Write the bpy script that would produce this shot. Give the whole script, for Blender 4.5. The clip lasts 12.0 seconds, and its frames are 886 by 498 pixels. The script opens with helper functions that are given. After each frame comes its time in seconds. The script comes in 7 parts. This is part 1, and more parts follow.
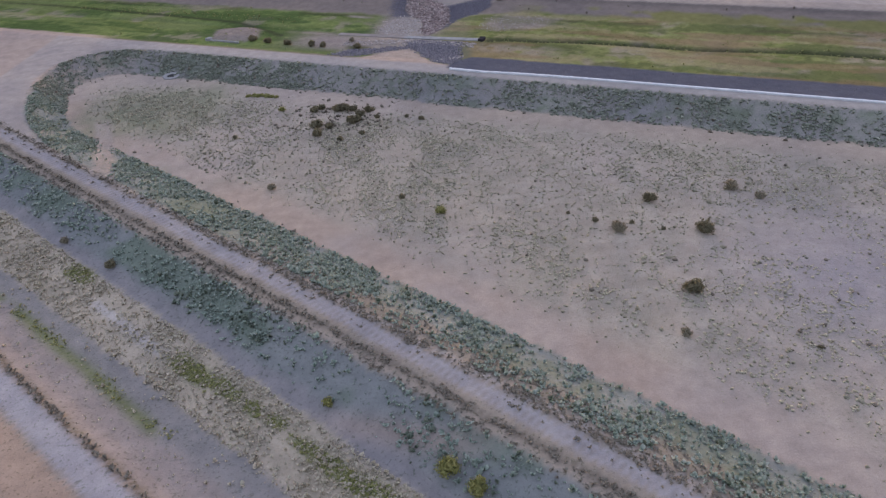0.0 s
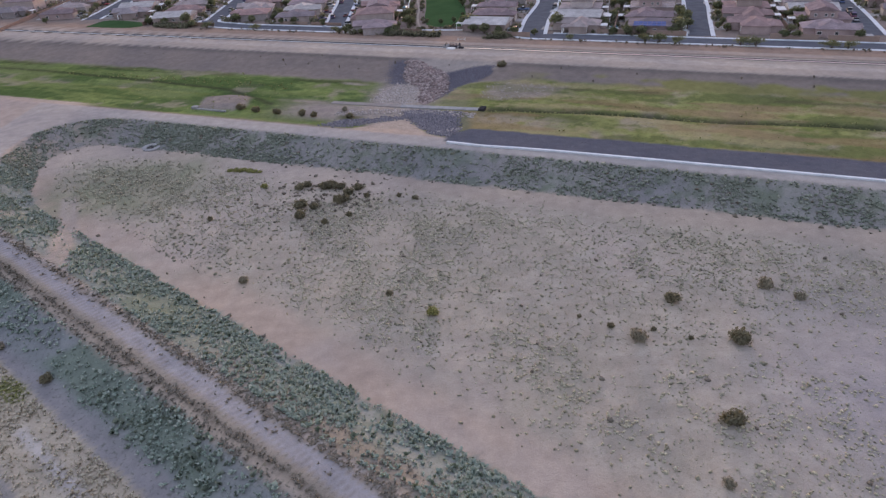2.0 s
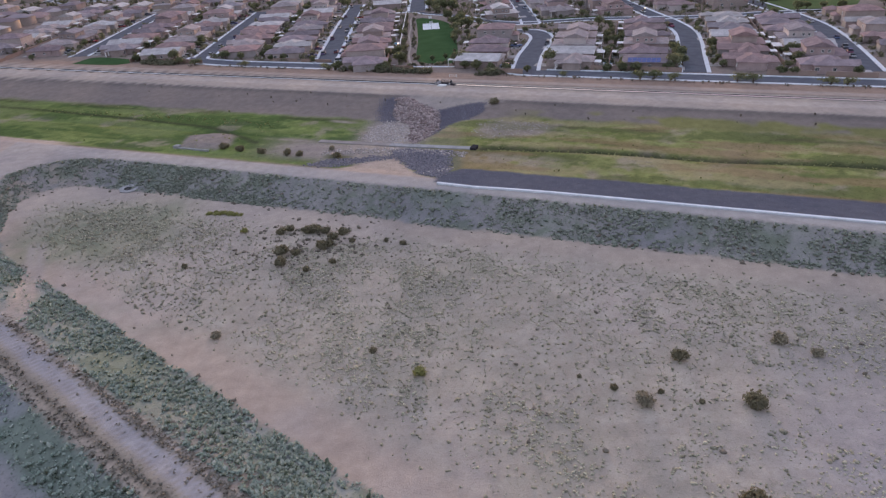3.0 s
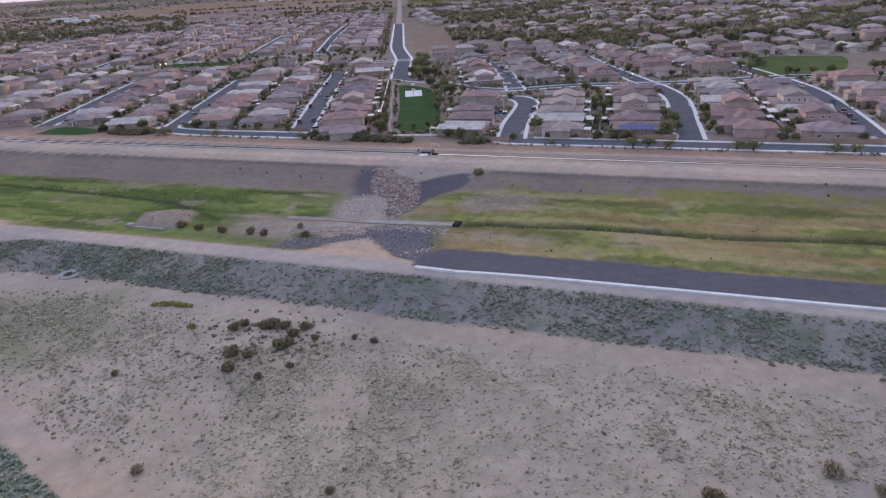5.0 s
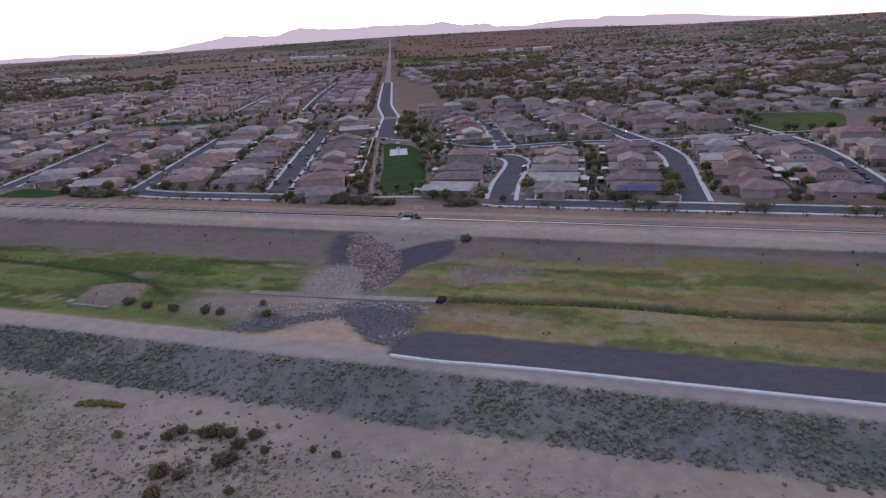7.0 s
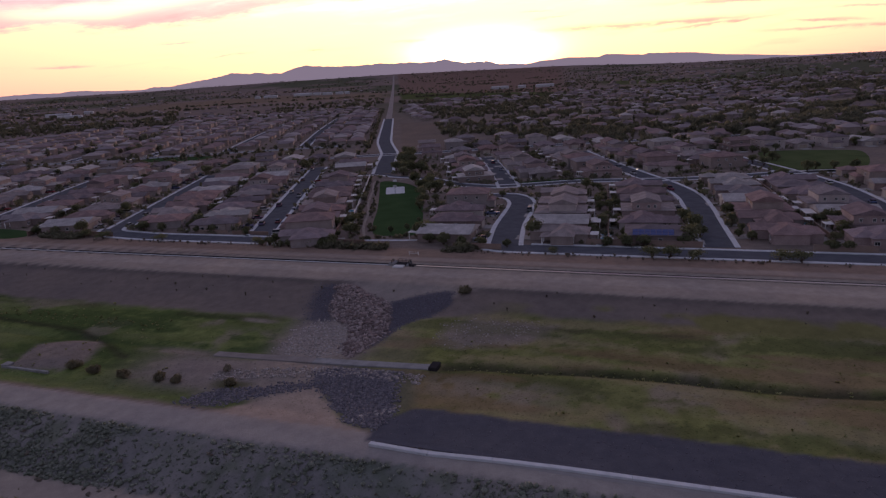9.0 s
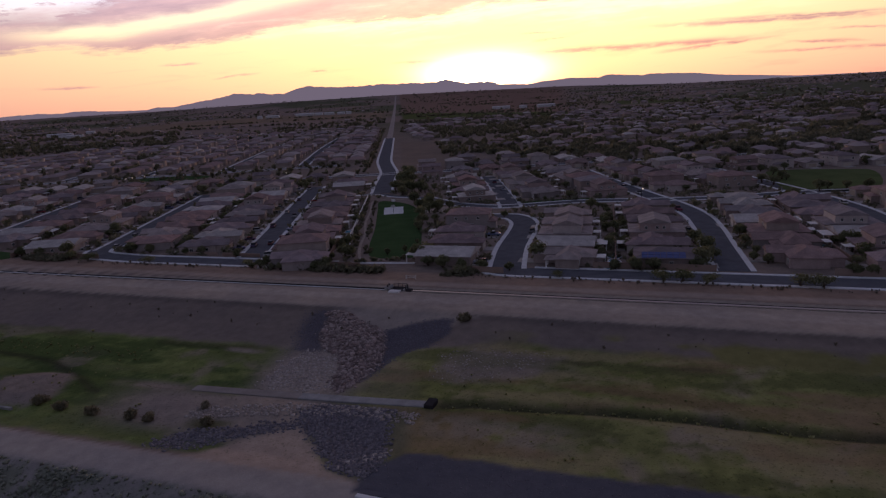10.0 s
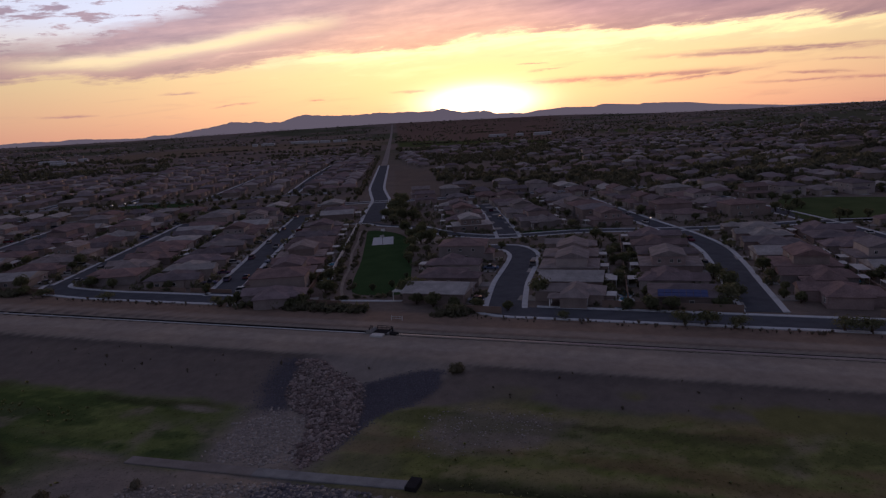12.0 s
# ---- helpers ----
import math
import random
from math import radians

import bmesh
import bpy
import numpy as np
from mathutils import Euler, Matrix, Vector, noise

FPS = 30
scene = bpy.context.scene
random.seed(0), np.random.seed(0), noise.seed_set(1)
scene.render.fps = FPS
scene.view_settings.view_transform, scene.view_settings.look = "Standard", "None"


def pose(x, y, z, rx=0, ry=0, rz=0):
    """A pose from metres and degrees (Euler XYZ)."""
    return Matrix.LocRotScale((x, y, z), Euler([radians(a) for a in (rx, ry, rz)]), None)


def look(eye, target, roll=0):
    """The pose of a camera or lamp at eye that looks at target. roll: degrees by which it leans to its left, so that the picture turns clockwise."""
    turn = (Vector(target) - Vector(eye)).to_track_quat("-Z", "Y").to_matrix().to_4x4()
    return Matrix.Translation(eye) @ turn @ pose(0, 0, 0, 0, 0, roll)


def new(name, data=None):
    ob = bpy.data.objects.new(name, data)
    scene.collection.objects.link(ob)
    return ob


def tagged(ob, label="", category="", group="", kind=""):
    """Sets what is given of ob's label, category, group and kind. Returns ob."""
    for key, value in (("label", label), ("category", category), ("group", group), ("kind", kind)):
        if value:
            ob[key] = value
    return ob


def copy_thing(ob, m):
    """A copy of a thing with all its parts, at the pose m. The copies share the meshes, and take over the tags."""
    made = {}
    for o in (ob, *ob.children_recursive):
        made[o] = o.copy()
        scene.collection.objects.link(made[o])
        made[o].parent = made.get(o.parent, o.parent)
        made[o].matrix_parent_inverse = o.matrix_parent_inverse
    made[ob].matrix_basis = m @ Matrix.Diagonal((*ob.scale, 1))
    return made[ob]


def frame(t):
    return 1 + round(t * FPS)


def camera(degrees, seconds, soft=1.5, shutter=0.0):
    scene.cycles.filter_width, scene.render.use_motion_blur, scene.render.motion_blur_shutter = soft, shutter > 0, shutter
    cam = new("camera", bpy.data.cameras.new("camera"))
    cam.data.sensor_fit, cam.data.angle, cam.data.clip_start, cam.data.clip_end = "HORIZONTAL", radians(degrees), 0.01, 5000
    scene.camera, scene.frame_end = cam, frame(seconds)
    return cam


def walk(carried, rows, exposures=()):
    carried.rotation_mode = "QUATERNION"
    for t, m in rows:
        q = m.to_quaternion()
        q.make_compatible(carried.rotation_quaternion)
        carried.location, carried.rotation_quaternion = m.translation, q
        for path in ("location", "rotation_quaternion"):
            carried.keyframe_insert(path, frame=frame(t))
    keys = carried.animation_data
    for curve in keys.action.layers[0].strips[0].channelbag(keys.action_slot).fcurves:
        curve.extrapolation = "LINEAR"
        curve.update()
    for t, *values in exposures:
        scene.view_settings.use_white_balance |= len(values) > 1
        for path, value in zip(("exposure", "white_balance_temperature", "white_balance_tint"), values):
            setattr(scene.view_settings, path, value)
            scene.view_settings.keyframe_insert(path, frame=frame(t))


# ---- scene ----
cam = camera(68.7, 12.0, soft=1.3)
PATH = [
    (0, (-5.387, -11.971, 64.821), (-5.382, -10.343, 63.659), -3.7),
    (0.5, (-4.839, -6.563, 64.276), (-4.825, -4.909, 63.152), -3.6),
    (1, (-3.985, -1.515, 64.111), (-3.968, 0.149, 63.001), -3.7),
    (1.5, (-3.237, 2.739, 63.867), (-3.244, 4.428, 62.796), -3.6),
    (2, (-2.555, 6.967, 63.279), (-2.554, 8.681, 62.249), -3.6),
    (2.5, (-1.974, 11.405, 62.647), (-1.96, 13.144, 61.659), -3.5),
    (3, (-1.049, 16.147, 61.869), (-1.027, 17.91, 60.923), -3.5),
    (5, (1.976, 36.35, 58.96), (2.045, 38.191, 58.181), -3.5),
    (5.5, (2.566, 41.858, 58.127), (2.646, 43.716, 57.391), -3.4),
    (6, (3.558, 47.0, 57.424), (3.645, 48.874, 56.731), -3.5),
    (6.5, (4.446, 52.256, 56.655), (4.543, 54.145, 56.005), -3.5),
    (7, (5.418, 57.349, 56.201), (5.526, 59.247, 55.578), -3.5),
    (9, (8.632, 78.878, 53.891), (8.74, 80.806, 53.372), -3.3),
    (9.5, (9.348, 83.965, 53.237), (9.441, 85.902, 52.748), -3.3),
    (10, (10.152, 89.111, 52.381), (10.259, 91.054, 51.92), -3.3),
    (10.5, (10.797, 94.462, 51.856), (10.913, 96.411, 51.42), -3.2),
    (11, (11.534, 99.759, 51.129), (11.656, 101.713, 50.72), -3.2),
    (11.5, (12.458, 105.375, 50.254), (12.583, 107.334, 49.871), -3.2),
    (12, (13.162, 110.719, 49.618), (13.285, 112.679, 49.24), -3.2),
]
EXPOSURES = [(0, 2.80, 6410, 5), (3.2, 2.80, 6400, 6), (5.5, 2.86, 6390, 9), (6.5, 2.58, 6370, 12), (7.0, 2.27, 6370, 13), (9.0, 0.88, 6270, 25), (12.0, -0.06, 6070, 20)]
walk(cam, [(t, look(e, g, r)) for t, e, g, r in PATH], EXPOSURES)

# ---- light ----
def nodes_of(tree):
    tree.nodes.clear()
    return tree.nodes, tree.links


SUN_AZ, SUN_EL = 7.5, 1.7          # degrees east of +y, degrees above the horizon

world = bpy.data.worlds.new("sunset_sky")
scene.world = world
world.use_nodes = True
N, LK = nodes_of(world.node_tree)


def wn(kind, **kw):
    n = N.new(kind)
    for k, val in kw.items():
        n.inputs[k].default_value = val
    return n


def wmath(op, a, b=None, c=None, clamp=False):
    n = N.new("ShaderNodeMath")
    n.operation, n.use_clamp = op, clamp
    for i, s in enumerate((a, b, c)):
        if s is None:
            continue
        if isinstance(s, (int, float)):
            n.inputs[i].default_value = s
        else:
            LK.new(s, n.inputs[i])
    return n.outputs[0]


def wramp(fac, stops, interp="LINEAR"):
    n = N.new("ShaderNodeValToRGB")
    n.color_ramp.interpolation = interp
    e = n.color_ramp.elements
    while len(e) < len(stops):
        e.new(0.5)
    for el, (p, c) in zip(e, stops):
        el.position, el.color = p, (*c, 1)
    LK.new(fac, n.inputs[0])
    return n.outputs[0]


def wmix(fac, a, b, mode="MIX"):
    n = N.new("ShaderNodeMix")
    n.data_type, n.blend_type = "RGBA", mode
    for i, s in ((0, fac), (6, a), (7, b)):
        if isinstance(s, (int, float)):
            n.inputs[i].default_value = s
        elif isinstance(s, tuple):
            n.inputs[i].default_value = (*s, 1)
        else:
            LK.new(s, n.inputs[i])
    return n.outputs[2]


coord = N.new("ShaderNodeTexCoord")
sep = N.new("ShaderNodeSeparateXYZ")
LK.new(coord.outputs["Generated"], sep.inputs[0])
dx, dy, dz = sep.outputs
az = wmath("MULTIPLY", wmath("ARCTAN2", dx, dy), 180 / math.pi)
el = wmath("MULTIPLY", wmath("ARCSINE", dz), 180 / math.pi)
off = wmath("SUBTRACT", az, SUN_AZ)
toward = wmath("POWER", 2.718, wmath("MULTIPLY", wmath("MULTIPLY", off, off), -1 / 3800))
# clear sky: from the warm horizon to the dusk blue of the zenith
height = wmath("DIVIDE", wmath("MAXIMUM", el, 0.0), 90.0)
west = wramp(height, [(0.0, (0.96, 0.44, 0.25)), (0.02, (1.0, 0.57, 0.30)), (0.05, (1.02, 0.74, 0.36)), (0.085, (1.05, 0.82, 0.46)),
                      (0.125, (0.78, 0.78, 0.84)), (0.2, (0.28, 0.30, 0.37)), (0.45, (0.095, 0.11, 0.15)), (1.0, (0.08, 0.10, 0.14))])
east = wramp(height, [(0.0, (0.09, 0.095, 0.13)), (0.15, (0.095, 0.10, 0.14)), (0.5, (0.085, 0.10, 0.14)), (1.0, (0.08, 0.10, 0.14))])
clear = wmix(toward, east, west)
pale = wmath("MULTIPLY", wmath("MULTIPLY", wmath("SUBTRACT", -6.0, az), 0.07, clamp=True), wmath("MULTIPLY", wmath("SUBTRACT", el, 5.0), 0.25, clamp=True))
pale = wmath("MULTIPLY", pale, wmath("MULTIPLY", wmath("SUBTRACT", 24.0, el), 0.1, clamp=True))
clear = wmix(wmath("MULTIPLY", pale, toward), clear, (0.78, 0.88, 1.02))
# the glow about the sun
spread = wmath("ADD", wmath("MULTIPLY", wmath("MULTIPLY", off, off), 1 / 16), wmath("MULTIPLY", wmath("POWER", wmath("ABSOLUTE", wmath("SUBTRACT", el, SUN_EL)), 2.0), 1 / 1.5))
halo = wmath("POWER", 2.718, wmath("MULTIPLY", spread, -1.0))
wide = wmath("POWER", 2.718, wmath("MULTIPLY", wmath("ADD", wmath("MULTIPLY", wmath("MULTIPLY", off, off), 1 / 420), wmath("MULTIPLY", wmath("MULTIPLY", el, el), 1 / 60)), -1.0))
# clouds: a sheet with a slanting lower edge, a bright rift in it, blue gaps, and thin streaks below
def wnoise(su, sv, slant, scale, detail, rough, shift_by):
    c = N.new("ShaderNodeCombineXYZ")
    LK.new(wmath("MULTIPLY_ADD", az, su, shift_by), c.inputs[0])
    LK.new(wmath("MULTIPLY_ADD", wmath("SUBTRACT", el, wmath("MULTIPLY", az, slant)), sv, shift_by * 1.7), c.inputs[1])
    n = wn("ShaderNodeTexNoise", Scale=scale, Detail=detail, Roughness=rough, Distortion=0.25)
    LK.new(c.outputs[0], n.inputs["Vector"])
    return n.outputs[0]


across = wmath("MULTIPLY_ADD", az, 1 / 80, 0.5)          # -40..40 degrees onto 0..1


def edge_line(points):
    """The height in degrees of a slanting line over the azimuth."""
    grey = wramp(across, [((a_ + 40) / 80, (h_ / 20,) * 3) for a_, h_ in points])
    return wmath("MULTIPLY", grey, 20.0)


def bell(x, width):
    q = wmath("DIVIDE", x, width)
    return wmath("POWER", 2.718, wmath("MULTIPLY", wmath("MULTIPLY", q, q), -1.0))


def window_az(a0, a1, soft):
    return wmath("MULTIPLY", wmath("DIVIDE", wmath("SUBTRACT", az, a0), soft, clamp=True), wmath("DIVIDE", wmath("SUBTRACT", a1, az), soft, clamp=True))


puffs = wnoise(0.055, 0.27, 0.10, 2.6, 10.0, 0.66, 3.1)
wisps = wnoise(0.10, 0.85, 0.05, 1.4, 8.0, 0.62, 7.3)
curds = wnoise(0.30, 1.5, 0.06, 1.5, 9.0, 0.62, 11.9)
fray = wmath("ADD", wmath("MULTIPLY", wmath("SUBTRACT", puffs, 0.5), 2.4), wmath("MULTIPLY", wmath("SUBTRACT", wisps, 0.5), 1.5))
fray = wmath("ADD", fray, wmath("MULTIPLY", wmath("SUBTRACT", curds, 0.5), 1.1))
lower = edge_line([(-40, 4.2), (-29, 4.3), (-20, 4.55), (-13.5, 5.25), (-9, 5.85), (-4, 5.95), (0.5, 6.1), (4.5, 6.35), (10, 6.85), (15, 6.9), (24, 6.4), (30, 6.15), (40, 5.7)])
rift_y = edge_line([(-40, 5.6), (-27, 5.8), (-21.7, 6.05), (-17.6, 6.75), (-13.2, 7.4), (-8.7, 8.3), (-5.9, 8.7), (40, 14.0)])
gap_y = edge_line([(-40, 6.2), (-25.4, 6.7), (-21.5, 7.7), (-17.3, 8.75), (-13.8, 9.8), (-12.9, 10.4), (5, 13.5), (40, 16.0)])
over = wmath("SUBTRACT", wmath("ADD", el, fray), lower)
cover = wmath("MULTIPLY", over, 1.9, clamp=True)
rift = wmath("MULTIPLY", bell(wmath("SUBTRACT", wmath("ADD", el, wmath("MULTIPLY", fray, 0.35)), rift_y), 0.50), window_az(-30, -3, 6.0))
holes = wmath("MULTIPLY", wmath("MULTIPLY", wmath("SUBTRACT", wmath("ADD", el, wmath("MULTIPLY", fray, 0.8)), gap_y), 0.9, clamp=True), wmath("MULTIPLY", wmath("SUBTRACT", wmath("ADD", 0.14, wmath("MULTIPLY", curds, 1.0)), puffs), 9.0, clamp=True))
holes = wmath("MULTIPLY", holes, wmath("MULTIPLY", wmath("SUBTRACT", 20.0, el), 0.15, clamp=True))
cover = wmath("MULTIPLY", cover, wmath("SUBTRACT", 1.0, wmath("MULTIPLY", rift, 1.0)))
cover = wmath("MULTIPLY", cover, wmath("SUBTRACT", 1.0, wmath("MULTIPLY", holes, 0.95)))
cloud_w = wramp(height, [(0.0, (0.74, 0.35, 0.23)), (0.03, (0.60, 0.33, 0.25)), (0.055, (0.56, 0.35, 0.30)), (0.09, (0.54, 0.37, 0.36)), (0.13, (0.42, 0.32, 0.36)), (0.25, (0.20, 0.19, 0.23)), (0.6, (0.085, 0.09, 0.12)), (1.0, (0.075, 0.085, 0.12))])
cloud_w = wmix(1.0, cloud_w, wramp(across, [(0.0, (0.92, 0.96, 1.12)), (0.3, (0.98, 0.98, 1.08)), (0.5, (1.22, 1.12, 1.02)), (0.62, (1.12, 1.02, 1.0)), (0.70, (0.74, 0.64, 0.86)), (0.85, (0.72, 0.61, 0.82)), (1.0, (0.9, 0.8, 0.9))]), "MULTIPLY")
cloud_w = wmix(1.0, cloud_w, wmix(wmath("MULTIPLY", wmath("SUBTRACT", puffs, 0.3), 2.5, clamp=True), (1.30, 1.24, 1.12), (0.76, 0.77, 0.86)), "MULTIPLY")
cloud_w = wmix(1.0, cloud_w, wmix(wmath("MULTIPLY", wmath("SUBTRACT", wisps, 0.3), 2.5, clamp=True), (1.14, 1.11, 1.06), (0.86, 0.87, 0.93)), "MULTIPLY")
cloud_e = wramp(height, [(0.0, (0.08, 0.08, 0.11)), (1.0, (0.075, 0.085, 0.12))])
cloud = wmix(toward, cloud_e, cloud_w)
sky_c = wmix(wmath("MULTIPLY", cover, 0.93), clear, cloud)
sky_c = wmix(wmath("MULTIPLY", rift, 0.75), sky_c, (1.06, 0.84, 0.44))
cloud_grain = wmix(wmath("MULTIPLY", wmath("SUBTRACT", curds, 0.3), 2.5, clamp=True), (1.10, 1.09, 1.07), (0.90, 0.90, 0.93))
sky_c = wmix(wmath("MULTIPLY", cover, 0.8), sky_c, wmix(1.0, sky_c, cloud_grain, "MULTIPLY"))
# lit fringe along the edge of the sheet
fringe = wmath("MULTIPLY", bell(wmath("ADD", over, 0.15), 0.45), wmath("MULTIPLY", toward, window_az(-8, 42, 8.0)))
sky_c = wmix(1.0, sky_c, wmix(fringe, (0.0, 0.0, 0.0), (0.46, 0.36, 0.12)), "ADD")
# thin mauve streaks low in the west
thin = 0.0
for a0, a1, h0, slope_, thick in ((19.0, 42.0, 4.52, -0.034, 0.17), (23.0, 42.0, 4.62, -0.04, 0.13), (8.0, 26.0, 3.08, -0.008, 0.22), (17.0, 30.0, 2.98, 0.0, 0.20), (21.0, 31.0, 2.38, 0.06, 0.12), (28.0, 42.0, 1.92, -0.024, 0.11), (33.5, 38.0, 3.2, -0.06, 0.08), (30.5, 36.5, 2.5, -0.06, 0.09), (10.5, 13.6, 4.68, -0.04, 0.06),
                                  (11.4, 15.2, 3.97, 0.03, 0.07), (-0.5, 4.2, 2.88, 0.0, 0.10), (-27.5, -23.0, 2.11, -0.01, 0.08), (-15.2, -11.0, 2.35, 0.07, 0.07), (-19.0, -15.5, 3.5, 0.02, 0.07), (-7.2, -5.6, 2.55, 0.0, 0.05)):
    line_ = wmath("MULTIPLY_ADD", wmath("SUBTRACT", az, a0), slope_, h0)
    q = wmath("SUBTRACT", wmath("ADD", el, wmath("MULTIPLY", wmath("SUBTRACT", curds, 0.5), 0.55)), line_)
    one = wmath("MULTIPLY", bell(q, thick), window_az(a0, a1, (a1 - a0) * 0.35))
    thin = wmath("MAXIMUM", one, thin)
thin = wmath("MULTIPLY", thin, wmath("MULTIPLY", wmath("SUBTRACT", curds, 0.25), 4.0, clamp=True))
haze_bars = wmath("MULTIPLY", wmath("SUBTRACT", wisps, 0.56), 4.0, clamp=True)
sky_c = wmix(wmath("MULTIPLY", haze_bars, 0.38), sky_c, cloud)
bright_bars = wmath("MULTIPLY", wmath("MULTIPLY", wmath("SUBTRACT", 0.47, wisps), 5.0, clamp=True), wmath("MULTIPLY", bell(wmath("SUBTRACT", el, 5.9), 1.6), window_az(-20, 36, 14.0)))
sky_c = wmix(1.0, sky_c, wmix(bright_bars, (0.0, 0.0, 0.0), (0.36, 0.30, 0.16)), "ADD")
sky_c = wmix(1.0, sky_c, wmix(wide, (0.0, 0.0, 0.0), (0.30, 0.20, 0.04)), "ADD")
sky_c = wmix(wmath("MULTIPLY", thin, 0.85), sky_c, cloud)
sky_c = wmix(1.0, sky_c, wmix(halo, (0.0, 0.0, 0.0), (3.0, 2.6, 1.7)), "ADD")
nishita = N.new("ShaderNodeTexSky")
nishita.sky_type, nishita.sun_disc = "NISHITA", False
nishita.sun_elevation, nishita.sun_rotation = radians(SUN_EL), radians(SUN_AZ)
nishita.dust_density, nishita.air_density = 2.0, 1.2
sky_c = wmix(1.0, sky_c, wmix(1.0, nishita.outputs[0], (0.02, 0.02, 0.02), "MULTIPLY"), "ADD")
back = N.new("ShaderNodeBackground")
LK.new(sky_c, back.inputs[0])
back.inputs[1].default_value = 1.0
LK.new(back.outputs[0], N.new("ShaderNodeOutputWorld").inputs[0])

sun_data = bpy.data.lights.new("sun", "SUN")
sun_data.energy, sun_data.angle, sun_data.color = 0.5, radians(10), (1.0, 0.62, 0.36)
sun = new("sun", sun_data)
_a, _e = radians(SUN_AZ), radians(SUN_EL + 1.5)
sun.matrix_world = look((math.sin(_a) * 400, math.cos(_a) * 400 + 200, math.tan(_e) * 400), (0, 200, 0))


# ---- materials ----
def material(name, colors, rough=0.85, scale=0.6, fine=6.0, bump=0.3, metal=0.0, random_by=None, spread=0.25, gloss=0.0, detail=5.0, thin=0.0):
    """Surface of several tones: a broad and a fine noise choose among colors; random_by 'object' or 'island' shifts whole pieces."""
    m = bpy.data.materials.new(name)
    m.use_nodes = True
    nt, lk = nodes_of(m.node_tree)
    out = nt.new("ShaderNodeOutputMaterial")
    bsdf = nt.new("ShaderNodeBsdfPrincipled")
    lk.new(bsdf.outputs[0], out.inputs[0])
    bsdf.inputs["Roughness"].default_value = rough
    bsdf.inputs["Metallic"].default_value = metal
    bsdf.inputs["Specular IOR Level"].default_value = gloss
    through_leaf = None
    if thin:
        # leaves and blades let part of the light through
        through_leaf = nt.new("ShaderNodeBsdfTranslucent")
        both = nt.new("ShaderNodeMixShader")
        both.inputs[0].default_value = thin
        lk.new(bsdf.outputs[0], both.inputs[1])
        lk.new(through_leaf.outputs[0], both.inputs[2])
        lk.new(both.outputs[0], out.inputs[0])
    geo = nt.new("ShaderNodeNewGeometry")
    big = nt.new("ShaderNodeTexNoise")
    big.inputs["Scale"].default_value, big.inputs["Detail"].default_value = scale, detail
    small = nt.new("ShaderNodeTexNoise")
    small.inputs["Scale"].default_value, small.inputs["Detail"].default_value = fine, 3.0
    for n in (big, small):
        lk.new(geo.outputs["Position"], n.inputs["Vector"])
    add = nt.new("ShaderNodeMath")
    add.operation = "MULTIPLY_ADD"
    lk.new(small.outputs[0], add.inputs[0])
    add.inputs[1].default_value = 0.45
    lk.new(big.outputs[0], add.inputs[2])
    pick = add.outputs[0]
    lo = 0.38
    if random_by:
        src = nt.new("ShaderNodeObjectInfo").outputs["Random"] if random_by == "object" else geo.outputs["Random Per Island"]
        mix = nt.new("ShaderNodeMapRange")
        mix.inputs[3].default_value, mix.inputs[4].default_value = 0.0, 1.0
        lk.new(src, mix.inputs[0])
        blend = nt.new("ShaderNodeMix")
        blend.inputs[0].default_value = 1 - spread
        remap = nt.new("ShaderNodeMapRange")
        remap.inputs[1].default_value, remap.inputs[2].default_value = 0.45, 1.0
        lk.new(pick, remap.inputs[0])
        lk.new(remap.outputs[0], blend.inputs[2])
        lk.new(mix.outputs[0], blend.inputs[3])
        pick = blend.outputs[0]
    else:
        remap = nt.new("ShaderNodeMapRange")
        remap.inputs[1].default_value, remap.inputs[2].default_value = 0.45, 1.0
        lk.new(pick, remap.inputs[0])
        pick = remap.outputs[0]
    ramp = nt.new("ShaderNodeValToRGB")
    e = ramp.color_ramp.elements
    while len(e) < len(colors):
        e.new(0.5)
    for i, (x, c) in enumerate(zip(e, colors)):
        x.position, x.color = i / max(1, len(colors) - 1), (*c, 1)
    lk.new(pick, ramp.inputs[0])
    lk.new(ramp.outputs[0], bsdf.inputs["Base Color"])
    if thin:
        lk.new(ramp.outputs[0], through_leaf.inputs[0])
    if bump:
        b = nt.new("ShaderNodeBump")
        b.inputs["Strength"].default_value, b.inputs["Distance"].default_value = bump, 0.05
        lk.new(small.outputs[0], b.inputs["Height"])
        lk.new(b.outputs[0], bsdf.inputs["Normal"])
    return m


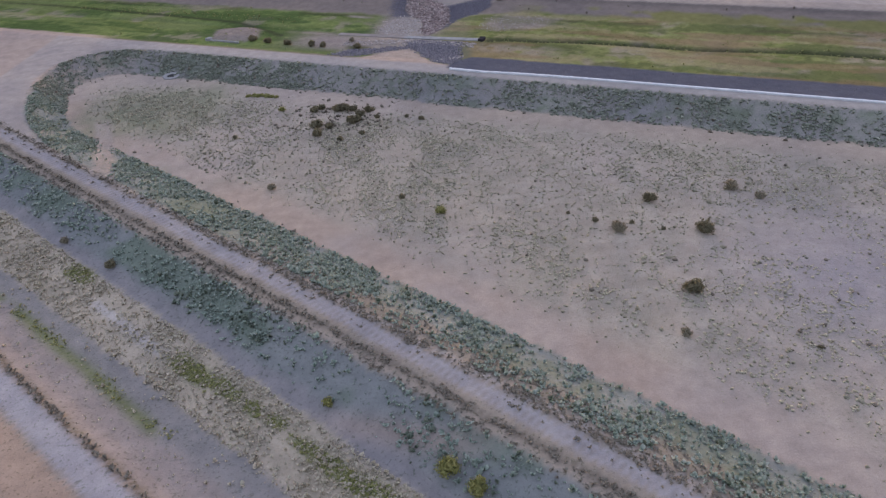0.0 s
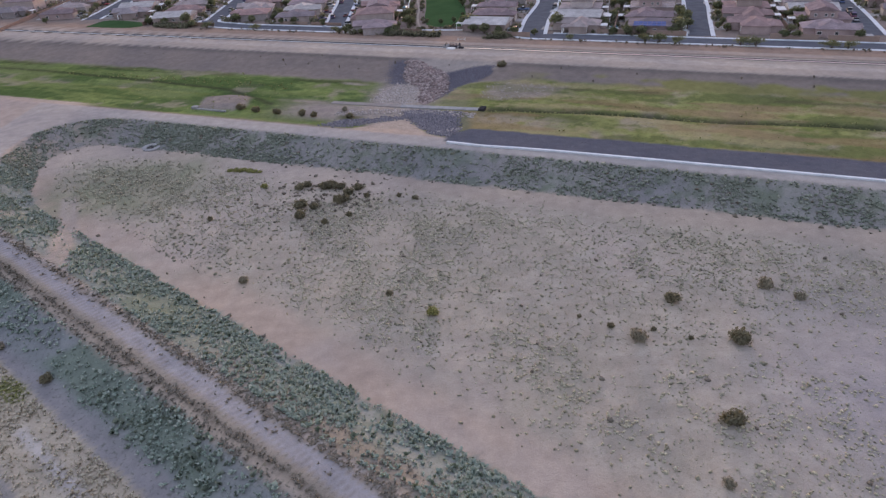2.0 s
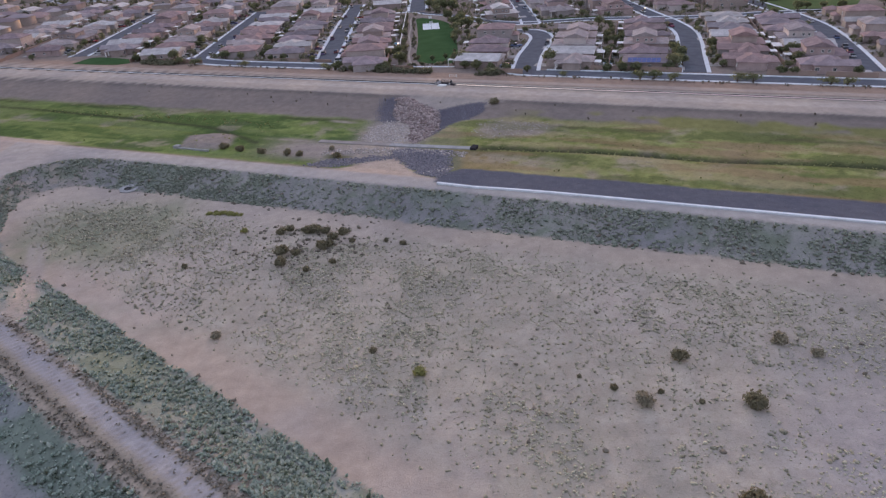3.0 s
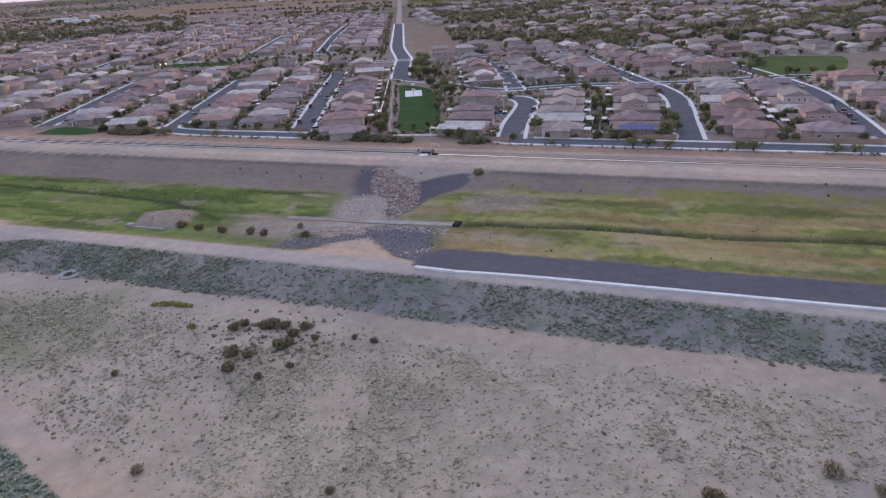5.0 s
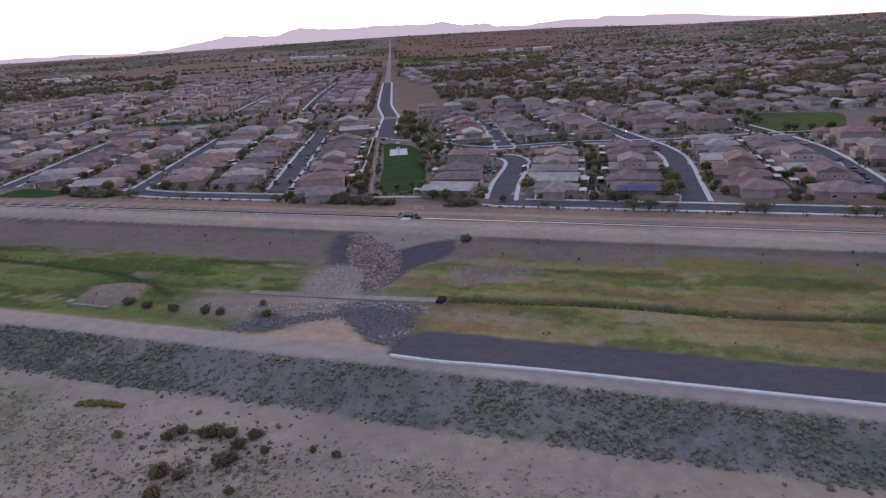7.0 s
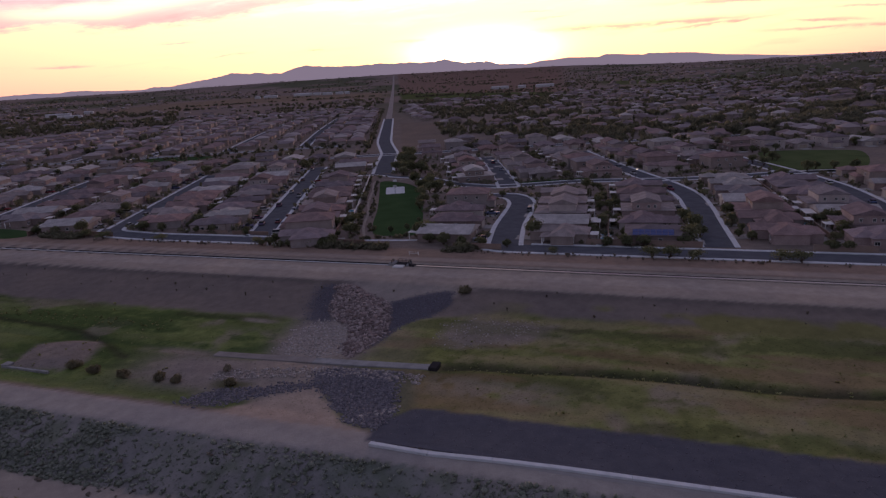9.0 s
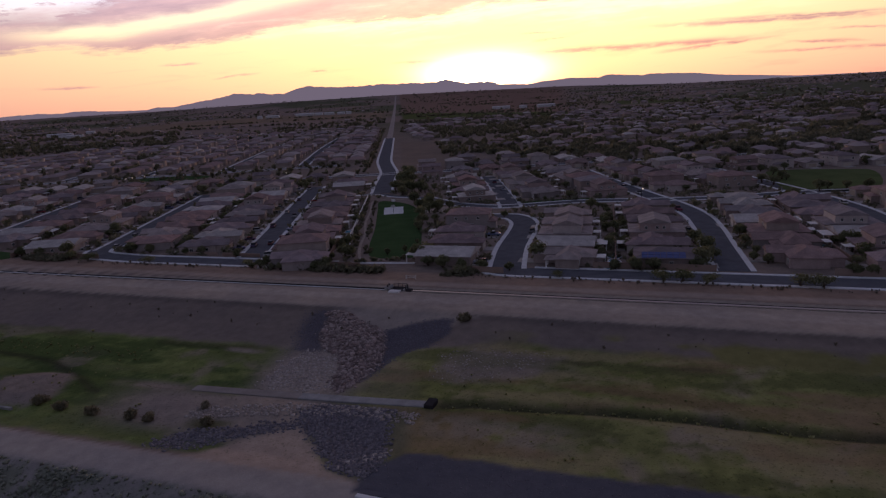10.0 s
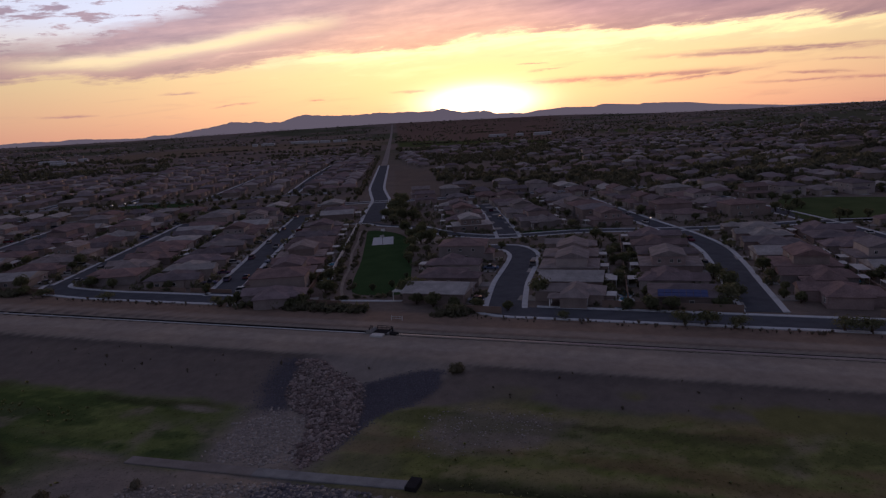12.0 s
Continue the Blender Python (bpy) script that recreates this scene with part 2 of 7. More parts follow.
def tinted(name, rough, bump, drift=0.22):
    """A surface whose base colour is the object's own, with weathering at two scales."""
    m = bpy.data.materials.new(name)
    m.use_nodes = True
    nt, lk = nodes_of(m.node_tree)
    out = nt.new("ShaderNodeOutputMaterial")
    bsdf = nt.new("ShaderNodeBsdfPrincipled")
    lk.new(bsdf.outputs[0], out.inputs[0])
    bsdf.inputs["Roughness"].default_value = rough
    bsdf.inputs["Specular IOR Level"].default_value = 0.0
    geo = nt.new("ShaderNodeNewGeometry")
    col = nt.new("ShaderNodeObjectInfo").outputs["Color"]
    heights = []
    for scale in (0.35, 3.2):
        t = nt.new("ShaderNodeTexNoise")
        t.inputs["Scale"].default_value, t.inputs["Detail"].default_value = scale, 5.0
        lk.new(geo.outputs["Position"], t.inputs["Vector"])
        heights.append(t.outputs[0])
        mr = nt.new("ShaderNodeMapRange")
        mr.inputs[1].default_value, mr.inputs[2].default_value = 0.3, 0.7
        mr.inputs[3].default_value, mr.inputs[4].default_value = 1 - drift, 1 + drift
        lk.new(t.outputs[0], mr.inputs[0])
        mx = nt.new("ShaderNodeVectorMath")
        mx.operation = "SCALE"
        lk.new(col, mx.inputs[0])
        lk.new(mr.outputs[0], mx.inputs["Scale"])
        col = mx.outputs[0]
    lk.new(col, bsdf.inputs["Base Color"])
    b = nt.new("ShaderNodeBump")
    b.inputs["Strength"].default_value, b.inputs["Distance"].default_value = bump, 0.06
    lk.new(heights[1], b.inputs["Height"])
    lk.new(b.outputs[0], bsdf.inputs["Normal"])
    return m


def ground_material():
    """Soil whose tone is stored on the mesh, with broad drift, fine grain and the dark flecks of dry growth."""
    m = bpy.data.materials.new("soil")
    m.use_nodes = True
    nt, lk = nodes_of(m.node_tree)
    out = nt.new("ShaderNodeOutputMaterial")
    bsdf = nt.new("ShaderNodeBsdfPrincipled")
    bsdf.inputs["Roughness"].default_value = 0.95
    bsdf.inputs["Specular IOR Level"].default_value = 0.0
    lk.new(bsdf.outputs[0], out.inputs[0])
    tone = nt.new("ShaderNodeAttribute")
    tone.attribute_name = "tone"
    growth = nt.new("ShaderNodeAttribute")
    growth.attribute_name = "growth"
    geo = nt.new("ShaderNodeNewGeometry")

    def tex(scale, detail, rough=0.55, squash=None):
        n = nt.new("ShaderNodeTexNoise")
        n.inputs["Scale"].default_value, n.inputs["Detail"].default_value, n.inputs["Roughness"].default_value = scale, detail, rough
        lk.new(geo.outputs["Position"], n.inputs["Vector"])
        return n.outputs[0]

    def mth(op, a, b, clamp=False):
        n = nt.new("ShaderNodeMath")
        n.operation, n.use_clamp = op, clamp
        for i, s in enumerate((a, b)):
            if isinstance(s, (int, float)):
                n.inputs[i].default_value = s
            else:
                lk.new(s, n.inputs[i])
        return n.outputs[0]

    def mix(f, a, b, mode="MIX"):
        n = nt.new("ShaderNodeMix")
        n.data_type, n.blend_type = "RGBA", mode
        for i, s in ((0, f), (6, a), (7, b)):
            if isinstance(s, (int, float)):
                n.inputs[i].default_value = s
            elif isinstance(s, tuple):
                n.inputs[i].default_value = (*s, 1)
            else:
                lk.new(s, n.inputs[i])
        return n.outputs[2]

    broad, mid, fine, flecks = tex(0.035, 6), tex(0.35, 6, 0.65), tex(4.5, 4, 0.7), tex(1.9, 4, 0.6)
    c = mix(1.0, tone.outputs["Color"], mix(mth("MULTIPLY", mth("SUBTRACT", broad, 0.3), 2.5, True), (0.86, 0.87, 0.90), (1.12, 1.09, 1.04)), "MULTIPLY")
    c = mix(1.0, c, mix(mth("MULTIPLY", mth("SUBTRACT", mid, 0.3), 2.5, True), (0.84, 0.84, 0.84), (1.14, 1.13, 1.11)), "MULTIPLY")
    c = mix(1.0, c, mix(fine, (0.80, 0.80, 0.80), (1.20, 1.20, 1.20)), "MULTIPLY")
    f = mth("MULTIPLY", mth("SUBTRACT", flecks, 0.56), 9.0, True)
    c = mix(mth("MULTIPLY", f, growth.outputs["Fac"]), c, mix(1.0, c, (0.50, 0.56, 0.46), "MULTIPLY"))
    lk.new(c, bsdf.inputs["Base Color"])
    b = nt.new("ShaderNodeBump")
    b.inputs["Strength"].default_value, b.inputs["Distance"].default_value = 0.5, 0.12
    lk.new(mth("ADD", fine, flecks), b.inputs["Height"])
    lk.new(b.outputs[0], bsdf.inputs["Normal"])
    return m


def plain_glass(name, tint, rough=0.08, spec=0.5):
    m = bpy.data.materials.new(name)
    m.use_nodes = True
    b = m.node_tree.nodes["Principled BSDF"]
    b.inputs["Base Color"].default_value, b.inputs["Roughness"].default_value = (*tint, 1), rough
    b.inputs["Specular IOR Level"].default_value = spec
    return m


def glow(name, color, power):
    m = bpy.data.materials.new(name)
    m.use_nodes = True
    nt, lk = nodes_of(m.node_tree)
    e = nt.new("ShaderNodeEmission")
    e.inputs[0].default_value, e.inputs[1].default_value = (*color, 1), power
    lk.new(e.outputs[0], nt.new("ShaderNodeOutputMaterial").inputs[0])
    return m


SOIL = ground_material()
ASPHALT = material("asphalt", [(0.095, 0.10, 0.118), (0.122, 0.128, 0.147), (0.148, 0.154, 0.172)], 0.9, 0.25, 9, 0.2)
DRIVE = material("drive_concrete", [(0.30, 0.29, 0.28), (0.38, 0.37, 0.36), (0.46, 0.45, 0.44)], 0.9, 0.3, 4, 0.2, random_by="object", spread=0.5)
CONCRETE = material("concrete", [(0.50, 0.53, 0.56), (0.62, 0.65, 0.68), (0.70, 0.72, 0.75)], 0.85, 0.4, 5, 0.2)
DUSTY = material("dusty_concrete", [(0.27, 0.235, 0.205), (0.34, 0.30, 0.265), (0.40, 0.36, 0.32)], 0.95, 0.3, 4, 0.3)
GREY_CONCRETE = material("weathered_concrete", [(0.22, 0.22, 0.22), (0.31, 0.31, 0.31), (0.38, 0.38, 0.38)], 0.9, 0.5, 5, 0.3)
STUCCO = tinted("stucco", 0.95, 0.2, 0.12)
ROOF = tinted("roof_tiles", 0.9, 0.6, 0.2)
GLASS = plain_glass("window_glass", (0.03, 0.033, 0.038), 0.4, 0.12)
CAR_GLASS = plain_glass("car_glass", (0.035, 0.038, 0.045), 0.6, 0.0)
WHITE_TRIM = material("white_trim", [(0.62, 0.62, 0.61), (0.76, 0.76, 0.75)], 0.6, 0.5, 6, 0.0)
GARAGE = material("garage_door", [(0.30, 0.24, 0.19), (0.46, 0.40, 0.34), (0.58, 0.55, 0.5)], 0.7, 0.5, 6, 0.0, random_by="object")
BLOCK = material("block_wall", [(0.22, 0.15, 0.12), (0.30, 0.22, 0.18), (0.34, 0.27, 0.23)], 0.95, 0.6, 7, 0.4, random_by="object", spread=0.4)
SOLAR = plain_glass("solar_cells", (0.03, 0.07, 0.22), 0.25, 0.3)
LAWN = material("lawn", [(0.042, 0.078, 0.033), (0.052, 0.094, 0.040), (0.066, 0.110, 0.048)], 0.95, 0.12, 7, 0.5)
LEAF = material("leaves", [(0.108, 0.122, 0.072), (0.15, 0.166, 0.094), (0.198, 0.206, 0.12), (0.262, 0.255, 0.16)], 0.8, 0.5, 8, 0.0, random_by="object", spread=0.55, thin=0.45)
LEAF_ISLE = material("far_leaves", [(0.12, 0.122, 0.088), (0.16, 0.162, 0.112), (0.20, 0.198, 0.135), (0.26, 0.245, 0.17)], 0.85, 0.2, 4, 0.0, random_by="island", spread=0.3, thin=0.45)
BARK = material("bark", [(0.08, 0.06, 0.045), (0.14, 0.11, 0.085)], 0.95, 2, 14, 0.6)
BUSH = material("creosote_leaves", [(0.145, 0.135, 0.09), (0.198, 0.184, 0.122), (0.26, 0.24, 0.165)], 0.85, 0.8, 9, 0.0, random_by="island", spread=0.5, thin=0.4)
BRIGHT_BUSH = material("green_bush_leaves", [(0.20, 0.21, 0.08), (0.28, 0.28, 0.11), (0.36, 0.34, 0.15)], 0.85, 0.8, 9, 0.0, random_by="island", spread=0.5, thin=0.3)
DARK_SCRUB = material("dark_scrub", [(0.15, 0.13, 0.105), (0.21, 0.185, 0.15), (0.28, 0.25, 0.20)], 0.95, 0.5, 8, 0.0, random_by="island", spread=0.3, thin=0.15)
SAGE = material("sage_scrub", [(0.20, 0.26, 0.215), (0.28, 0.345, 0.29), (0.36, 0.41, 0.355), (0.45, 0.48, 0.43)], 0.95, 0.5, 8, 0.0, random_by="island", spread=0.3, thin=0.25)
ROCK = material("riprap_rock", [(0.14, 0.115, 0.112), (0.23, 0.18, 0.17), (0.33, 0.265, 0.25), (0.46, 0.41, 0.385)], 0.95, 1.0, 6, 0.5, random_by="object", spread=0.3)
ROCK_ISLE = material("riprap_stone", [(0.13, 0.11, 0.11), (0.24, 0.195, 0.186), (0.37, 0.305, 0.29), (0.54, 0.48, 0.455)], 0.95, 1.0, 6, 0.5, random_by="island", spread=0.3)
GRAVEL_ISLE = material("blue_gravel", [(0.115, 0.11, 0.135), (0.15, 0.146, 0.172), (0.20, 0.195, 0.225)], 0.95, 1.0, 6, 0.5, random_by="island", spread=0.3)
PALE_ISLE = material("pale_stone", [(0.25, 0.22, 0.205), (0.38, 0.34, 0.315), (0.54, 0.50, 0.47)], 0.95, 1.0, 6, 0.5, random_by="island", spread=0.3)
WATER = plain_glass("canal_water", (0.03, 0.035, 0.035), 0.04)
STEEL = material("dark_steel", [(0.05, 0.05, 0.055), (0.09, 0.09, 0.095)], 0.5, 1, 8, 0.0, metal=0.6)
PAINT = material("car_paint", [(0.03, 0.03, 0.035), (0.45, 0.46, 0.47), (0.62, 0.62, 0.62), (0.12, 0.13, 0.15), (0.25, 0.04, 0.035), (0.10, 0.14, 0.25), (0.60, 0.60, 0.61)], 0.5, 0.1, 1, 0.0, random_by="object", spread=0.02, gloss=0.03)
RUBBER = material("rubber", [(0.02, 0.02, 0.02), (0.035, 0.035, 0.035)], 0.9, 2, 9, 0.0)
PLAYGROUND = material("playground_sand", [(0.40, 0.35, 0.30), (0.50, 0.45, 0.40)], 0.95, 0.5, 6, 0.2)
POOL = plain_glass("pool_water", (0.10, 0.36, 0.50), 0.05)
FAR_ROOF = material("far_roofs", [(0.16, 0.13, 0.135), (0.22, 0.18, 0.19), (0.31, 0.225, 0.215), (0.26, 0.23, 0.245), (0.36, 0.315, 0.31), (0.52, 0.49, 0.48)], 0.9, 0.02, 1, 0.0, random_by="island", spread=0.15)
FAR_WALL = material("far_walls", [(0.28, 0.235, 0.21), (0.38, 0.325, 0.29), (0.52, 0.46, 0.415)], 0.95, 0.02, 1, 0.0, random_by="island", spread=0.2)
WHITE_METAL = material("white_sheet_roof", [(0.55, 0.55, 0.56), (0.70, 0.70, 0.72)], 0.5, 0.2, 3, 0.0)
LAMP_GLOW = glow("lit_lamp", (1.0, 0.84, 0.66), 0.8)
# the mountains emit this mauve evenly, in place of light scattered by haze
HILL_GLOW = glow("mountain_haze_glow", (0.120, 0.101, 0.124), 1.0)
FIELD = material("playing_field_grass", [(0.075, 0.10, 0.045), (0.095, 0.125, 0.055), (0.12, 0.145, 0.07)], 0.95, 0.08, 5, 0.4)
FACING = material("dark_stone_facing", [(0.080, 0.086, 0.112), (0.098, 0.105, 0.133), (0.118, 0.125, 0.152)], 0.95, 0.6, 5, 0.4)
SHOULDER = material("road_shoulder_dirt", [(0.32, 0.30, 0.29), (0.355, 0.335, 0.322), (0.40, 0.375, 0.355)], 0.95, 0.4, 5, 0.3)
BURIED = material("dirty_concrete", [(0.23, 0.205, 0.19), (0.29, 0.262, 0.245), (0.35, 0.32, 0.30)], 0.95, 0.3, 4, 0.3)
WORN_ROAD = material("worn_road", [(0.27, 0.24, 0.23), (0.33, 0.295, 0.28), (0.39, 0.35, 0.33)], 0.95, 0.1, 4, 0.2)
# near-black concrete; on the canal side the tone holds both damp and shade
DARK_CONCRETE = material("dark_concrete", [(0.035, 0.033, 0.036), (0.055, 0.052, 0.055)], 0.9, 0.6, 5, 0.1)


# ---- building helpers ----
def part(name, bm, mat, parent=None, label=""):
    me = bpy.data.meshes.new(name)
    bm.to_mesh(me)
    bm.free()
    for mm in (mat if isinstance(mat, (list, tuple)) else [mat]):
        me.materials.append(mm)
    ob = new(name, me)
    if parent is not None:
        ob.parent = parent
    if label:
        tagged(ob, label)
    return ob


def mesh_part(name, verts, faces, mat, parent=None, label=""):
    me = bpy.data.meshes.new(name)
    me.from_pydata([tuple(map(float, p)) for p in verts], [], faces)
    me.materials.append(mat)
    me.update()
    ob = new(name, me)
    if parent is not None:
        ob.parent = parent
    if label:
        tagged(ob, label)
    return ob


def box_into(bm, x0, y0, z0, x1, y1, z1, m=None):
    vs = [bm.verts.new(p) for p in ((x0, y0, z0), (x1, y0, z0), (x1, y1, z0), (x0, y1, z0), (x0, y0, z1), (x1, y0, z1), (x1, y1, z1), (x0, y1, z1))]
    if m is not None:
        for q in vs:
            q.co = m @ q.co
    for f in ((0, 3, 2, 1), (4, 5, 6, 7), (0, 1, 5, 4), (1, 2, 6, 5), (2, 3, 7, 6), (3, 0, 4, 7)):
        bm.faces.new([vs[i] for i in f])
    return vs


def box(x0, y0, z0, x1, y1, z1, m=None, bevel=0.0):
    bm = bmesh.new()
    box_into(bm, x0, y0, z0, x1, y1, z1, m)
    if bevel:
        bmesh.ops.bevel(bm, geom=bm.edges[:], offset=bevel, segments=1, affect="EDGES")
    return bm


def soup(name, verts, tris, mat, parent=None, label="", category="", kind="stuff"):
    """One mesh of many small pieces, from arrays."""
    me = bpy.data.meshes.new(name)
    verts, tris = np.asarray(verts, np.float32), np.asarray(tris, np.int32)
    k = tris.shape[1]
    me.vertices.add(len(verts))
    me.vertices.foreach_set("co", verts.ravel())
    me.loops.add(tris.size)
    me.loops.foreach_set("vertex_index", tris.ravel())
    me.polygons.add(len(tris))
    me.polygons.foreach_set("loop_start", np.arange(0, tris.size, k, dtype=np.int32))
    me.polygons.foreach_set("loop_total", np.full(len(tris), k, np.int32))
    me.update(calc_edges=True)
    me.validate()
    me.materials.append(mat)
    ob = new(name, me)
    if parent is not None:
        ob.parent = parent
    return tagged(ob, label, category, kind=kind) if label else ob


# ---- the lie of the land ----
CU, CV = np.array((0.9232, -0.3843)), np.array((0.3843, 0.9232))   # along and across the canal
SA, SN = np.array((0.763, -0.647)), np.array((0.647, 0.763))       # along and across the south levee
ORIGIN = np.array((3.0, 265.0))


def uv(x, y):
    return CU[0] * (x - ORIGIN[0]) + CU[1] * (y - ORIGIN[1]), CV[0] * (x - ORIGIN[0]) + CV[1] * (y - ORIGIN[1])


def from_uv(u, v):
    return ORIGIN[0] + CU[0] * u + CV[0] * v, ORIGIN[1] + CU[1] * u + CV[1] * v


def south(x, y):
    return SA[0] * x + SA[1] * y, SN[0] * x + SN[1] * y


def hashed(i, j, seed):
    n = (i.astype(np.int64) * 374761393 + j.astype(np.int64) * 668265263 + seed * 2147483647) & 0xFFFFFFFF
    n = ((n ^ (n >> 13)) * 1274126177) & 0xFFFFFFFF
    return ((n ^ (n >> 16)) & 0xFFFF) / 65535.0


def value_noise(x, y, size, seed=0, octaves=4):
    x, y = np.asarray(x, float) / size, np.asarray(y, float) / size
    total, amp, norm = 0.0, 1.0, 0.0
    for o in range(octaves):
        i, j = np.floor(x), np.floor(y)
        fx, fy = x - i, y - j
        fx, fy = fx * fx * (3 - 2 * fx), fy * fy * (3 - 2 * fy)
        i, j = i.astype(np.int64), j.astype(np.int64)
        a, b, c, d = hashed(i, j, seed + o), hashed(i + 1, j, seed + o), hashed(i, j + 1, seed + o), hashed(i + 1, j + 1, seed + o)
        total = total + amp * ((a * (1 - fx) + b * fx) * (1 - fy) + (c * (1 - fx) + d * fx) * fy)
        norm += amp
        amp *= 0.55
        x, y = x * 2.03 + 17.1, y * 2.03 + 5.7
    return total / norm


def step01(x, a, b):
    t = np.clip((x - a) / (b - a), 0, 1)
    return t * t * (3 - 2 * t)


def inside(poly, u, v):
    """Distance from the edge of a polygon, positive within it."""
    u, v = np.asarray(u, float), np.asarray(v, float)
    best, odd = np.full(u.shape, 1e9), np.zeros(u.shape, bool)
    for (a0, b0), (a1, b1) in zip(poly, poly[1:] + poly[:1]):
        du, dv = a1 - a0, b1 - b0
        t = np.clip(((u - a0) * du + (v - b0) * dv) / (du * du + dv * dv), 0, 1)
        best = np.minimum(best, np.hypot(u - a0 - t * du, v - b0 - t * dv))
        if dv:
            odd ^= ((b0 > v) != (b1 > v)) & (u < a0 + (v - b0) / dv * du)
    return np.where(odd, best, -best)


RED_ARM = [(-8.0, -17.8), (-4.9, -16.2), (1.2, -20.8), (6.3, -22.6), (9.9, -24.3), (13.9, -33.6), (16.2, -42.3), (15.8, -48.9), (13.9, -55.5), (10.5, -52.5), (9.4, -47.0), (7.4, -41.8), (4.3, -38.3), (-0.7, -35.2), (-4.2, -29.7)]
GREY_EAST = [(9.9, -23.5), (15.9, -19.1), (22.0, -16.3), (25.6, -16.6), (26.6, -24.3), (23.7, -31.5), (19.3, -34.0), (17.6, -38.0), (17.0, -46.0), (15.5, -50), (15.0, -42), (12.5, -31)]
GREY_WEST = [(-13.2, -17.6), (-7.6, -18.0), (-4.2, -29.7), (-0.8, -35.4), (-2.0, -37.4), (-6.0, -37.9), (-10.6, -28.5)]
PALE_BED = [(-3.1, -37.4), (4.3, -38.3), (8.6, -43.9), (11.5, -54), (6.8, -57.2), (-1.4, -57.2), (-4.0, -54.8), (-5.6, -44.0)]
SOUTH_FAN = [(10.5, -64.8), (14.0, -60.4), (22.0, -59.6), (27.0, -60.0), (29.5, -67.0), (33.0, -76.5), (32.3, -83.2), (27.0, -82.0), (21.5, -76.6), (15.4, -71.2)]
FAN_ARM = [(-9.2, -82.2), (-5.4, -75.8), (3.3, -73.0), (13.5, -66.8), (14.2, -69.6), (8.5, -74.0), (3.0, -77.4), (0.1, -81.5), (-4.8, -83.0)]
MOUND = [(-59.3, -77.2), (-61.4, -72.1), (-64.4, -65.0), (-57.0, -60.0), (-51.0, -59.6), (-46.0, -63.3), (-43.0, -71.5), (-46.5, -76.2), (-54.6, -77.8)]
TOP, FLOOR = -2.0, -5.7


def basin_depth(x, y):
    """How far inside the levee's top edge: both levees meet in a rounded end."""
    u, v = uv(x, y)
    a, s = south(x, y)
    d1, d2, d3, r = -91.5 - v, s - 38.5, x + 128.0, 30.0
    near = np.minimum(np.minimum(d1, d2), d3)
    inner = r - np.sqrt(np.maximum(r - d1, 0) ** 2 + np.maximum(r - d2, 0) ** 2 + np.maximum(r - d3, 0) ** 2)
    return np.where(near > r, near, inner)


def creek_east(u):
    """Where the dark creek runs on the east side of the weir."""
    return np.interp(u, [34, 42, 60, 100, 140], [-56.2, -54.2, -53.0, -51.8, -49.5]) + 0.7 * np.sin(u * 0.11) * step01(u, 40, 60)


